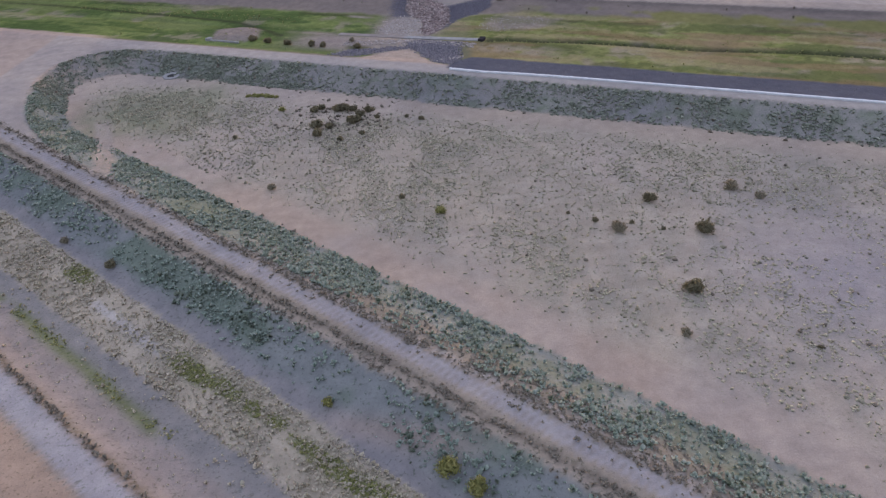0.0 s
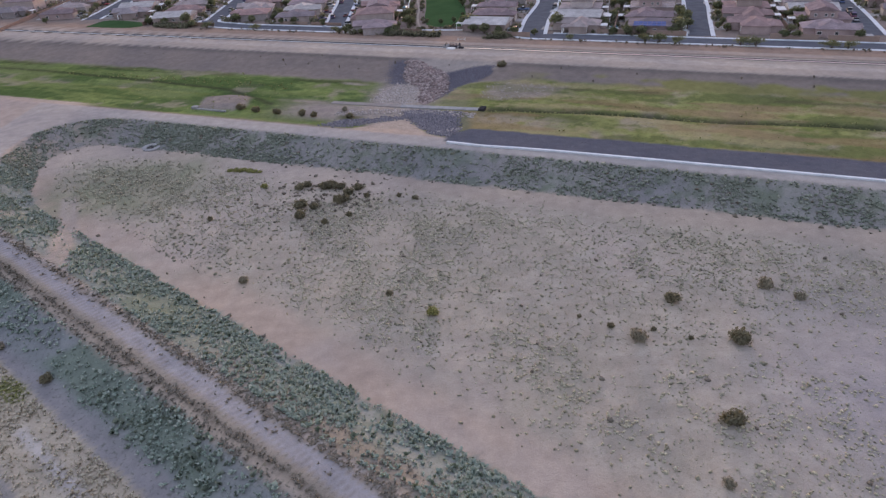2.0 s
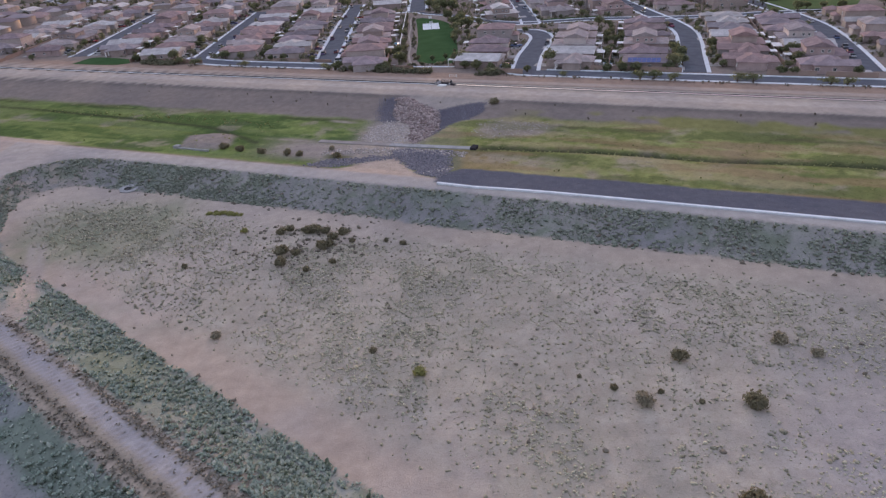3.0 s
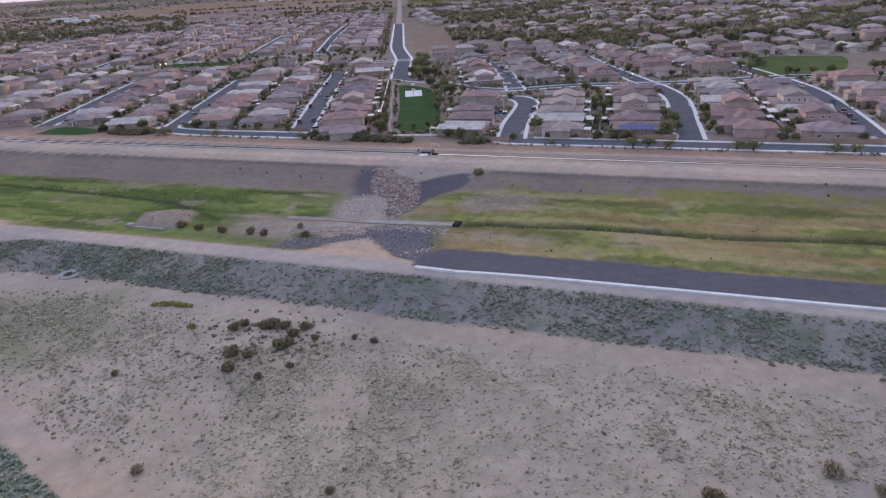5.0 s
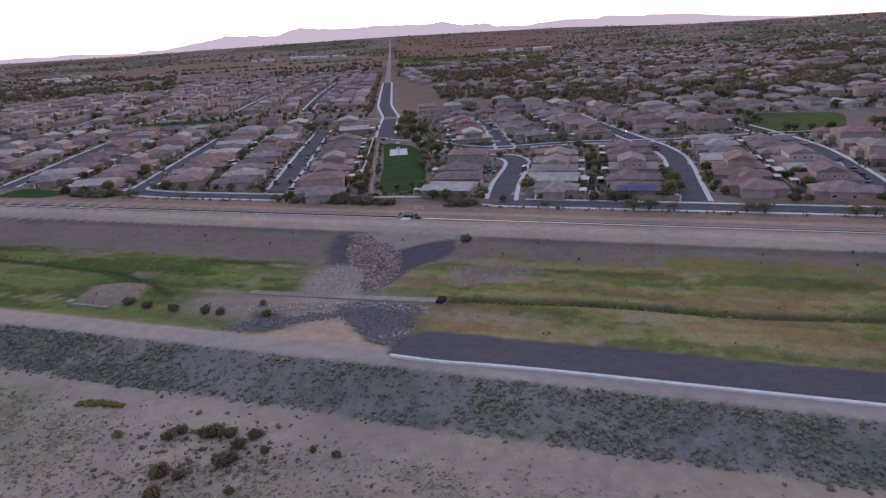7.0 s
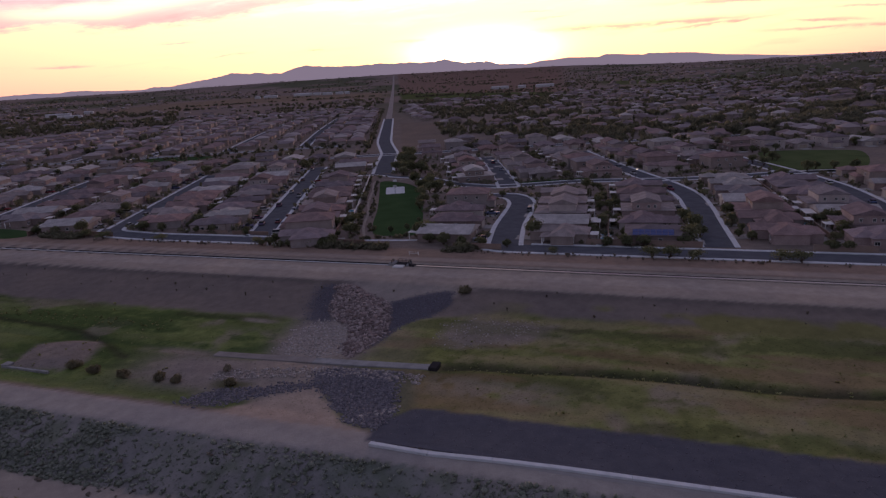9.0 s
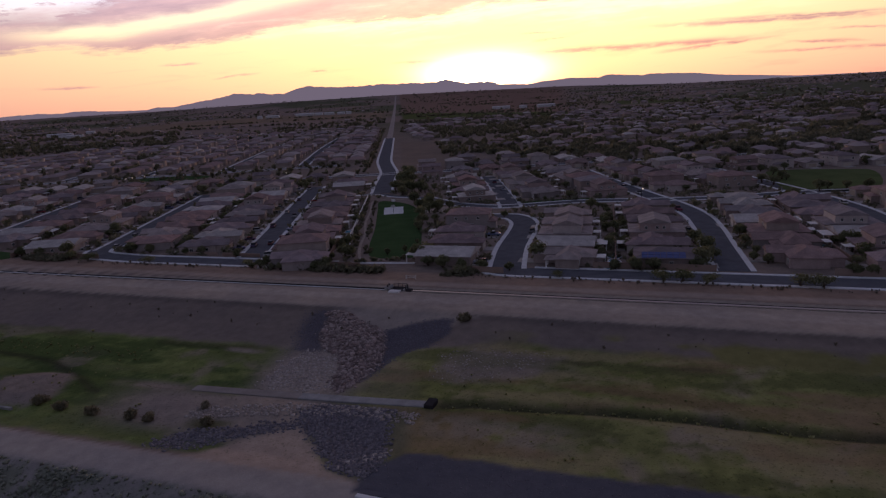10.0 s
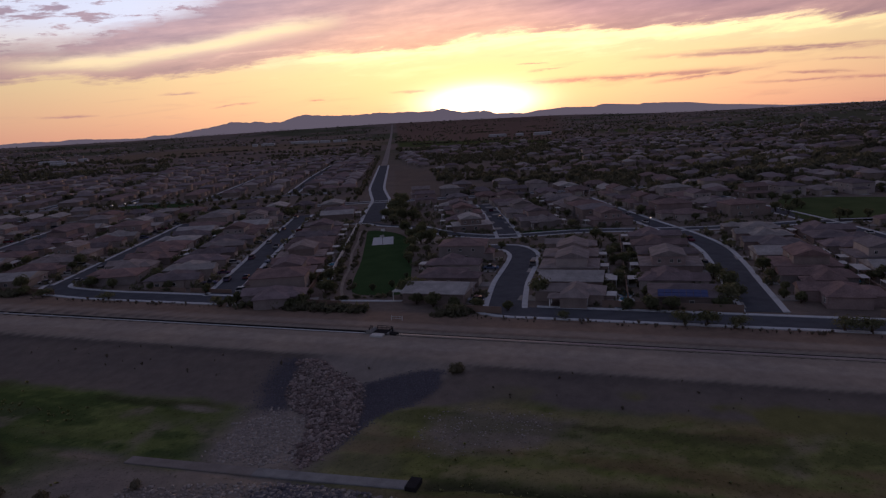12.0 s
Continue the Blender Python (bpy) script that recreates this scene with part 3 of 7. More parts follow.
def land(x, y):
    x, y = np.asarray(x, float), np.asarray(y, float)
    u, v = uv(x, y)
    a, s = south(x, y)
    lined = step01(u, 17, 24)
    north_l = np.interp(v, [-91.5, -85.5, -80, -62, -59.5, -56, -38, -33, -16, -13.5, -1, -0.2, 0.5, 1.4, 2.2, 5, 18], [TOP, TOP, -2.9, -3.3, -3.8, -3.4, -3.4, -3.1, -0.9, -0.35, 0.0, 0.0, -1.4, -1.4, 0.1, 0.2, 0.0])
    north_r = np.interp(v, [-91.5, -85.5, -72, -62, -60, -54, -40, -28, -16, -13.5, -1, -0.2, 0.5, 1.4, 2.2, 5, 18], [TOP, TOP, -3.5, -3.6, -3.6, -3.5, -3.4, -2.7, -0.9, -0.35, 0.0, 0.0, -1.4, -1.4, 0.1, 0.2, 0.0])
    north = north_l * (1 - lined) + north_r * lined
    # the spillway cut: a funnel through the north bank and a dip across the channel
    half = np.interp(v, [-62, -44, -29, -16], [16, 11, 6, 17])
    cut = np.clip(1.25 - np.abs(u - np.interp(v, [-60, -29, -16], [18, 12.5, 11])) / half, 0, 1) * step01(v, -66, -56) * (1 - step01(v, -18, -12))
    north = north - cut * np.interp(v, [-60, -45, -28, -14], [0.1, 0.3, 1.0, 0.5])
    arm = np.exp(-((u - np.interp(v, [-44, -30, -18], [11, 8, -5])) / 4.0) ** 2) * step01(v, -44, -32) * (1 - step01(v, -20, -15))
    north = north + 0.8 * arm
    creek_v = creek_east(u)
    north = north - 0.75 * np.exp(-((v - creek_v) / 1.3) ** 2) * step01(u, 33, 37)
    north = north + 1.1 * step01(inside(MOUND, u, v) + 1.6 * (value_noise(x, y, 5, 12, 3) - 0.5), -1.2, 5.0)
    basin = TOP + (FLOOR - TOP) * step01(basin_depth(x, y), -1.0, 13.2)
    outer = np.interp(s, [-60, -6, -4.5, -1, 2, 7, 21.5, 30.5, 33.5, 38.5], [-3.4, -3.2, -3.1, -3.1, -4.4, -5.2, -5.3, -2.5, TOP, TOP])
    outer = np.maximum(outer, TOP - 0.22 * np.maximum(-91.5 - v - 4, 0))
    h = np.where(v > -91.5, north, np.where(s > 38.5, basin, outer))
    rough = 0.22 * (value_noise(x, y, 9, 3) - 0.5) + 0.5 * (value_noise(x, y, 45, 9, 3) - 0.5) * step01(-v, 93, 110)
    calm = 1 - step01(v, -4, 12)
    h = h + rough * np.maximum(calm, 0.0)
    r = np.hypot(x, y - 60)
    rim = np.interp(np.degrees(np.arctan2(x, y - 60)), [-32, -20, -14, -9, 0, 6, 12, 15, 20, 24, 30], [50, 52, 60, 66, 72, 69, 66, 64, 50, 41, 40]) - 41.1
    h = h + np.where(r > 1100, 46 * ((np.clip(r, 1100, 4300) - 1100) / 3500.0) ** 1.25, 0.0)
    return h + np.where(y > 0, rim, 0.0) * ((np.clip(r, 2500, 4300) - 2500) / 1800.0) ** 1.6


def lay(x, y):
    return float(land(np.array([x]), np.array([y]))[0])


# ---- ground ----
def grid_line(lo, hi, step, end_lo, end_hi, growth):
    mid = list(np.arange(lo, hi + step * 0.5, step))
    up, p, st = [], mid[-1], step
    while p < end_hi:
        st *= growth
        p += st
        up.append(p)
    down, p, st = [], mid[0], step
    while p > end_lo:
        st *= growth
        p -= st
        down.append(p)
    return np.array(down[::-1] + mid + up)


def mixc(base, color, w):
    return base * (1 - w[..., None]) + np.array(color) * w[..., None]


def green_weeds(a, s):
    """Share of fresh growth over the low ground, along and across the south levee."""
    spots_ = ((-72, 16.2, 4.5, 1.5), (-64.5, 17.0, 3.0, 1.2), (-58, 16.9, 2.0, 1.0), (-53.5, 17.4, 1.6, 0.9), (-46.5, 16.8, 3.0, 0.9), (-40, 16.8, 4.5, 1.2), (-34, 17.4, 4.0, 1.3), (-111, 18.6, 3.5, 1.6))
    return sum(np.exp(-(((a - p) / w) ** 4 + ((s - q) / h) ** 4)) for p, q, w, h in spots_)


def ground_tones(x, y):
    u, v = uv(x, y)
    a, s = south(x, y)
    d = basin_depth(x, y)
    wob = (value_noise(x, y, 6, 21, 4) - 0.5) * 3.0
    wob2 = (value_noise(x, y, 2.6, 33, 3) - 0.5) * 1.6
    wide = value_noise(x, y, 38, 40, 4)
    mid = value_noise(x, y, 14, 50, 4)
    c = np.zeros(x.shape + (3,)) + np.array((0.235, 0.198, 0.178))
    g = np.zeros(x.shape)
    # the town's soil and the plain beyond it
    far = step01(np.hypot(x, y - 60), 600, 1800)
    patch = value_noise(x, y, 320, 61, 3)
    c = mixc(c, (0.245, 0.20, 0.182), far)
    c = mixc(c, (0.13, 0.135, 0.095), far * step01(patch, 0.55, 0.62))
    c = mixc(c, (0.27, 0.21, 0.185), far * step01(patch, 0.44, 0.36))
    # a pale open lot and a green field beyond the houses
    c = mixc(c, (0.225, 0.185, 0.16), (step01(x, 8, 12) * (1 - step01(x, 46, 54)) * step01(y, 585, 600) * (1 - step01(y, 860, 900))))
    slant = y + 1.45 * x
    c = mixc(c, (0.235, 0.165, 0.14), step01(x, 15, 30) * step01(slant, 2030, 2090) * (1 - step01(x - 0.25 * y, -40, 30)) * step01(y, 1250, 1400))
    c = mixc(c, (0.105, 0.125, 0.055), step01(x, 12, 24) * (1 - step01(x, 350, 390)) * step01(slant, 1610, 1660) * (1 - step01(slant, 2030, 2070)))
    c = mixc(c, (0.11, 0.125, 0.062), step01(inside([(530, 1700), (780, 1560), (890, 1780), (600, 2040)], x, y), -30, 30))
    c = mixc(c, (0.25, 0.195, 0.15), step01(inside([(-640, 1500), (-546, 1758), (-355, 1913), (-20, 1790), (-20, 2169), (-455, 2446), (-701, 2248), (-800, 2050)], x, y), -40, 40))
    g = np.where(v > 18, 0.5, g)
    # strip of reddish soil along the canal, and the canal roads
    strip = step01(v, 3.5, 5) * (1 - step01(v, 17, 20))
    c = mixc(c, (0.30, 0.225, 0.18), strip)
    c = mixc(c, (0.36, 0.30, 0.26), step01(v + wob * 0.2, 4.2, 5.2) * (1 - step01(v + wob * 0.2, 8.2, 9.5)))
    bank = step01(v + wob * 0.25, -15.0, -14.0) * (1 - step01(v, 3.0, 3.6))
    slope = step01(v + wob, -39, -35) * (1 - step01(v + wob * 0.25, -15.0, -14.0))
    c = mixc(c, (0.215, 0.185, 0.168), slope)
    c = mixc(c, (0.165, 0.145, 0.135), slope * step01(v, -19.5, -15.5))
    c = mixc(c, (0.375, 0.325, 0.285), bank)
    c = mixc(c, (0.42, 0.37, 0.33), bank * step01(v, -9, -7.5) * (1 - step01(v, -4.5, -3)))
    # channel floor: lush on one side of the weir, yellowing on the other
    brim = np.interp(u, [10, 40], [-37, -27])
    chan = step01(v + wob * 0.7, -84.5, -81.5) * (1 - step01(v + wob * 1.2 - brim, -2, 2))
    east_side = step01(u + wob, 12, 20)
    lush = np.stack([0.125 + 0.05 * wide, 0.178 + 0.03 * wide, 0.06 + 0.02 * wide], -1)
    dry = np.stack([0.215 + 0.12 * (mid - 0.5), 0.232 + 0.08 * (mid - 0.5), 0.092 + 0.08 * (mid - 0.5)], -1)
    grass = lush * (1 - east_side[..., None]) + dry * east_side[..., None]
    c = c * (1 - chan[..., None]) + grass * chan[..., None]
    tuss = value_noise(x, y, 2.4, 241, 3)
    c = c * (1 + (chan * (0.55 * (tuss - 0.5) + 0.5 * (value_noise(u * 0.35, v, 7, 243, 3) - 0.5)))[..., None])
    g = np.maximum(g, chan * 0.8)
    c = mixc(c, (0.30, 0.255, 0.20), chan * east_side * step01(mid, 0.56, 0.68) * 0.8)
    c = mixc(c, (0.12, 0.15, 0.06), chan * east_side * step01(wide, 0.54, 0.68) * 0.7)
    c = mixc(c, (0.285, 0.25, 0.205), chan * np.exp(-(((u - 40) / 16) ** 4 + ((v + 37 + (u - 40) * 0.1) / 8) ** 4)) * step01(mid, 0.38, 0.55) * 0.8)
    c = mixc(c, (0.28, 0.24, 0.20), chan * (1 - east_side) * step01(mid, 0.63, 0.72) * 0.6)
    streak = value_noise(u * 0.22, v * 1.2, 6, 205, 4) + 0.25 * (value_noise(x, y, 2.0, 207, 2) - 0.5)
    c = mixc(c, (0.31, 0.275, 0.15), chan * east_side * step01(streak, 0.52, 0.62) * 0.75)
    c = mixc(c, (0.125, 0.14, 0.058), chan * east_side * step01(streak, 0.48, 0.38) * 0.8)
    c = mixc(c, (0.075, 0.115, 0.042), chan * (1 - east_side) * step01(streak, 0.48, 0.38) * 0.8)
    c = mixc(c, (0.16, 0.19, 0.085), chan * (1 - east_side) * step01(streak, 0.55, 0.66) * 0.6)
    rust = value_noise(u * 0.25, v * 1.2, 9, 253, 4)
    c = mixc(c, (0.235, 0.165, 0.10), chan * east_side * step01(rust, 0.53, 0.64) * 0.6)
    c = mixc(c, (0.29, 0.255, 0.20), chan * np.exp(-(((u - 47) / 14) ** 4 + ((v + 63.5 + wob * 0.5) / 4.5) ** 4)) * step01(tuss, 0.36, 0.52) * 0.75)
    brow = np.exp(-((v - np.where(u < 0, -38.5, -33.0) + wob) / 1.3) ** 2) * ((u < -12) | (u > 44))
    c = mixc(c, (0.115, 0.105, 0.062), brow * step01(value_noise(u * 0.3, v, 8, 227, 3), 0.45, 0.6) * 0.7)
    right_bank = step01(v + wob * 1.5, -30, -27) * (1 - step01(v + wob * 1.5, -23, -20)) * step01(u, 30, 60)
    c = mixc(c, (0.20, 0.195, 0.085), right_bank * step01(mid, 0.40, 0.55))
    # the dark creek
    cl = np.interp(u, [-160, -95, -62, -47, -38], [-48, -52, -55, -61, -66])
    cr = creek_east(u) + wob * 0.25
    creek = np.where(u < 0, np.exp(-((v - cl) / 1.1) ** 2) * (u < -36), np.exp(-((v - cr) / (1.3 + 1.0 * wide)) ** 2) * step01(u, 33, 36))
    c = mixc(c, (0.055, 0.060, 0.035), np.clip(creek * 1.1, 0, 1) * 0.85)
    second = np.exp(-((v + 40 + wob * 0.4) / 0.9) ** 2) * (u < -14) * step01(wide, 0.35, 0.5)
    c = mixc(c, (0.07, 0.085, 0.04), second * 0.7)
    # bare places about the weir
    bare = np.exp(-(((u - 12 + (v + 56) * 0.25) / 17) ** 6 + ((v + 54) / 20) ** 4)) + 0.8 * np.exp(-(((u + 2) / 26) ** 4 + ((v + 69) / 8) ** 4))
    c = mixc(c, (0.30, 0.265, 0.235), np.clip(bare * 1.6, 0, 1) * (1 - east_side * 0.75))
    heap = inside(MOUND, u, v) + wob * 0.9 + wob2 * 1.4
    c = mixc(c, (0.27, 0.235, 0.212), step01(heap, -1.2, 1.6))
    c = mixc(c, (0.215, 0.19, 0.165), step01(heap, 0.5, 3.0) * step01(value_noise(x, y, 3.5, 66, 3), 0.48, 0.62) * 0.7)
    fan = np.maximum(step01(inside(SOUTH_FAN, u, v) + wob2 * 1.2, -1.0, 1.2), 0.7 * step01(inside(FAN_ARM, u, v) + wob2 * 1.4, -1.0, 1.2))
    c = mixc(c, (0.16, 0.152, 0.168), fan)
    g = g * (1 - fan * 0.7)
    wet_grass = step01(inside([(24.5, -60.0), (31.0, -59.6), (35.4, -74.2), (33.4, -76.0), (28.5, -68)], u, v) + wob2, -1.2, 1.4)
    c = mixc(c, (0.15, 0.155, 0.105), wet_grass * 0.85)
    for pu, pv, wu, wv, tone_ in ((-13.0, -67.6, 9.0, 2.6, (0.30, 0.26, 0.235)), (-27.0, -60.5, 10.0, 2.0, (0.27, 0.235, 0.21)), (2.0, -70.0, 9.0, 3.5, (0.27, 0.245, 0.225)), (-88.0, -40.0, 12.0, 3.0, (0.25, 0.23, 0.16)), (-19.0, -40.0, 5.0, 1.2, (0.33, 0.29, 0.25))):
        w_ = np.exp(-(((u - pu + wob) / wu) ** 4 + ((v - pv + wob * 0.5) / wv) ** 4))
        c = mixc(c, tone_, w_ * 0.85 * step01(mid, 0.3, 0.5))
    c = mixc(c, (0.115, 0.12, 0.062), np.exp(-(((u + 3.5) / 4.5) ** 4 + ((v + 73.2 + wob2) / 2.2) ** 4)) * 0.9)
    funnel = step01(v, -30, -27) * (1 - step01(v, -15.5, -14)) * np.clip(1.3 - np.abs(u - 12) / np.interp(v, [-30, -16], [2.5, 16.0]), 0, 1)
    c = mixc(c, (0.33, 0.295, 0.27), np.clip(funnel * 3, 0, 1))
    stony = step01(inside([(28, -33), (40, -29.5), (55, -32), (51, -40), (37, -47), (29, -46)], u, v) + wob * 1.3 + wob2, -1.5, 2.5)
    c = mixc(c, (0.275, 0.24, 0.20), stony * (0.55 + 0.4 * step01(streak, 0.4, 0.55)))
    pale_bed = step01(inside(PALE_BED, u, v) + wob2 * 1.5, -1.5, 1.5)
    c = mixc(c, (0.39, 0.345, 0.308), pale_bed * (0.75 + 0.25 * mid))
    g = g * (1 - pale_bed * 0.5)
    grey_bed = np.maximum(step01(inside(GREY_EAST, u, v) + wob2, -0.8, 1.2), 0.85 * step01(inside(GREY_WEST, u, v) + wob2 * 1.6, -2.5, 2.0))
    c = mixc(c, (0.112, 0.107, 0.130), grey_bed)
    c = mixc(c, (0.20, 0.165, 0.155), step01(inside(RED_ARM, u, v) + wob2, -1, 0.5))
    # levee slope faced with dark stone
    lined = step01(v + wob2 * 0.3, -87.4, -86.8) * (1 - step01(v + wob2, -73.8, -72.2)) * step01(u - np.maximum(v + 79.5, 0) * 0.55, 31.5, 33)
    c = mixc(c, (0.098, 0.105, 0.133), lined)
    g = g * (1 - lined)
    # north levee road, and the dirt apron beside the weir
    road = step01(v + wob2 * 0.5, -92.0, -91.0) * (1 - step01(v + wob2 * 0.6, -86.2, -84.6))
    road = road * (1 - lined)
    west_end = step01(-x, 112, 132) * (v < -80) * (s > 26)
    c = mixc(c, (0.35, 0.333, 0.322), road)
    c = mixc(c, (0.365, 0.308, 0.268), step01(inside([(1.0, -84.5), (4.0, -79.8), (12.2, -69.8), (15.0, -71.2), (21.0, -76.8), (26.8, -82.3), (31.5, -84.2), (31.0, -87.0)], u, v) + wob2, -0.8, 1.0) * (v > -87.5))
    c = mixc(c, (0.39, 0.365, 0.345), road * np.exp(-((v + 89.2) / 1.3) ** 2) * 0.6)
    g = g * (1 - road)
    # inside the basin
    ins = (v < -91) & (s > 38)
    bw = step01(d + wob2 * 0.8 + wob * 0.35, -0.8, 0.7) * ins
    north_side = step01((s - 38.5) - (-91.5 - v), -6, 12)
    stone = np.stack([0.238 - 0.02 * (1 - north_side) + 0.03 * mid, 0.234 + 0.01 * (1 - north_side) + 0.02 * mid, 0.238 + 0.0 * (1 - north_side) + 0.0 * mid], -1)
    c = c * (1 - bw[..., None]) + stone * bw[..., None]
    g = g * (1 - bw) + bw * 0.9
    c = mixc(c, (0.175, 0.21, 0.17), bw * step01(mid, 0.44, 0.62) * 0.75 * (1 - north_side * 0.25))
    c = mixc(c, (0.30, 0.262, 0.225), bw * step01(-x, 92, 118) * step01(value_noise(x, y, 11, 231, 3), 0.40, 0.56) * 0.8)
    c = mixc(c, (0.25, 0.246, 0.243), bw * north_side * step01(value_noise(x, y, 4, 245, 3), 0.45, 0.6) * 0.7)
    c = mixc(c, (0.155, 0.18, 0.135), bw * step01(value_noise(x, y, 2.4, 247, 3), 0.5, 0.64) * step01(value_noise(x, y, 13, 249, 3), 0.36, 0.52) * 0.7)
    crest = bw * (1 - north_side) * (1 - step01(s + wob2 * 1.5, 42.0, 44.5)) * step01(a, -105, -60)
    c = mixc(c, (0.235, 0.21, 0.178), crest * 0.8)
    toe = step01(d + wob2 * 1.3 + wob * 0.35, 11.7, 12.9) * ins
    c = mixc(c, (0.362, 0.322, 0.272), toe)
    c = mixc(c, (0.38, 0.315, 0.265), toe * (1 - step01(d + wob * 1.2, 16.5, 22.5)) * (0.55 + 0.45 * (1 - north_side)))
    c = mixc(c, (0.40, 0.35, 0.31), toe * step01(wide, 0.52, 0.66) * 0.7)
    c = mixc(c, (0.275, 0.258, 0.208), toe * step01(d, 20, 28) * step01(mid, 0.5, 0.66) * 0.3)
    g = g * (1 - toe) + toe * step01(d + wob, 16, 24) * 0.45
    speck = value_noise(x, y, 3.2, 209, 4)
    c = mixc(c, (0.255, 0.25, 0.205), toe * step01(d, 18, 26) * step01(speck, 0.52, 0.64) * 0.3)
    c = mixc(c, (0.40, 0.365, 0.31), toe * step01(d, 18, 26) * step01(speck, 0.46, 0.34) * 0.6)
    west_green = np.exp(-(((x + 84) / 21) ** 4 + ((y - 164) / 17) ** 4)) * toe
    c = mixc(c, (0.265, 0.262, 0.195), west_green * 0.85)
    c = mixc(c, (0.20, 0.215, 0.15), west_green * step01(value_noise(x, y, 5, 251, 3), 0.46, 0.6) * 0.7)
    c = mixc(c, (0.34, 0.315, 0.325), toe * np.exp(-(((x - 62) / 20) ** 2 + ((y - 72) / 22) ** 2)) * 0.8)
    # the ramp down the south slope
    rx = x + 85.5 + (y - 132) * 0.42
    ruts = np.exp(-((rx - 1.3) / 0.8) ** 2) + np.exp(-((rx + 1.3) / 0.8) ** 2) + 0.5 * np.exp(-(rx / 2.4) ** 2)
    c = mixc(c, (0.335, 0.30, 0.272), np.clip(ruts, 0, 1) * step01(y, 112, 116) * (1 - step01(y, 156, 162)) * (s > 36) * 0.9)
    # south levee: two worn tracks with dry edges, a faced slope, and the weedy bottom
    so = (s < 39.2) & (v < -90)
    c = np.where(so[..., None], np.array((0.29, 0.258, 0.22)), c)
    g = np.where(so, 0.75, g)
    road_s = step01(s + wob2 * 0.35, 34.3, 35.0) * (1 - step01(s + wob2 * 0.45, 36.9, 37.5)) * so
    c = mixc(c, (0.275, 0.245, 0.21), step01(s, 33.6, 34.4) * so)
    c = mixc(c, (0.315, 0.308, 0.325), road_s)
    g = g * (1 - road_s * 0.8)
    c = mixc(c, (0.35, 0.30, 0.25), step01(s + wob2 * 0.5, 30.6, 31.2) * (1 - step01(s, 32.0, 32.6)) * so)
    c = mixc(c, (0.15, 0.125, 0.095), np.exp(-((s - 38.4 + wob2 * 0.4) / 0.6) ** 2) * so * 0.5)
    c = mixc(c, (0.17, 0.15, 0.125), np.exp(-((s - 35.8 + wob2 * 0.2) / 0.25) ** 2) * so * 0.45)
    c = mixc(c, (0.15, 0.125, 0.095), np.exp(-((s - 32.7 + wob2 * 0.5) / 0.5) ** 2) * so * 0.75)
    ss = step01(s + wob2, 20.8, 22.0) * (1 - step01(s + wob2, 30.2, 31.2)) * so
    c = mixc(c, (0.215, 0.23, 0.232), ss)
    c = mixc(c, (0.15, 0.19, 0.15), ss * step01(mid, 0.46, 0.6) * step01(s + wob, 23.6, 25.2) * 0.75)
    c = mixc(c, (0.25, 0.242, 0.25), step01(s + wob2, 19.6, 20.6) * (1 - step01(s + wob, 22.4, 24.2)) * so)
    c = mixc(c, (0.345, 0.285, 0.25), np.exp(-(((a + 38) / 11) ** 4 + ((s - 25 - (a + 38) * 0.34) / 2.0) ** 2)) * so * 0.8)
    bottom = (s < 21.0) & (s > 0) & so
    weeds = bottom * step01(s + wob2 * 0.8, 10.3, 11.2) * (1 - step01(s + wob2, 19.8, 20.8))
    c = mixc(c, (0.43, 0.382, 0.305), weeds)
    c = mixc(c, (0.31, 0.28, 0.22), weeds * step01(value_noise(a * 0.5, s * 2, 5, 79, 4), 0.5, 0.62) * 0.6)
    c = mixc(c, (0.19, 0.215, 0.095), weeds * np.clip(green_weeds(a + wob, s + wob2 * 0.5), 0, 1) * 0.8)
    c = mixc(c, (0.47, 0.45, 0.44), weeds * np.exp(-((s - 15.7 + wob2 * 0.4) / 0.8) ** 2) * step01(a, -104, -98) * (1 - step01(a, -82, -76)))
    grey = bottom * (1 - step01(s + wob2 * 0.8, 10.3, 11.2))
    c = mixc(c, (0.25, 0.242, 0.235), grey)
    c = mixc(c, (0.275, 0.25, 0.238), grey * (1 - step01(s + wob, 5, 7)))
    c = mixc(c, (0.165, 0.185, 0.095), grey * np.exp(-((s - 6.6 + wob * 0.35) / 1.0) ** 2) * step01(value_noise(a * 0.6, s, 9, 83, 3), 0.40, 0.52) * (1 - step01(a, -64, -56)))
    track = step01(s + wob2 * 0.4, -5.2, -4.6) * (1 - step01(s + wob2 * 0.4, -1.6, -0.9)) * so
    c = mixc(c, (0.34, 0.33, 0.35), track)
    c = mixc(c, (0.13, 0.11, 0.085), np.exp(-((s + 0.6 + wob2 * 0.4) / 0.55) ** 2) * so * 0.75)
    c = mixc(c, (0.37, 0.285, 0.225), (s < -5.5) * so * 1.0)
    hollow = np.exp(-(((x + 62) / 16) ** 2 + ((y - 128) / 9) ** 2)) * toe
    c = mixc(c, (0.26, 0.265, 0.215), np.clip(hollow, 0, 0.6) * step01(mid, 0.40, 0.58))
    # the dirt shelf where both levees meet
    shelf = step01(-(v + 91.5) * 0 - x, 116, 128) * (v < -80) * (d < 1.5) * (s > 33)
    c = mixc(c, (0.385, 0.325, 0.285), shelf * 0.95)
    c = mixc(c, (0.355, 0.333, 0.318), ((s > 38) & (v < -84.5) & (d <= 0.3) & (x > -140)) * (1 - lined) * 0.8)
    return c, np.clip(g, 0, 1)


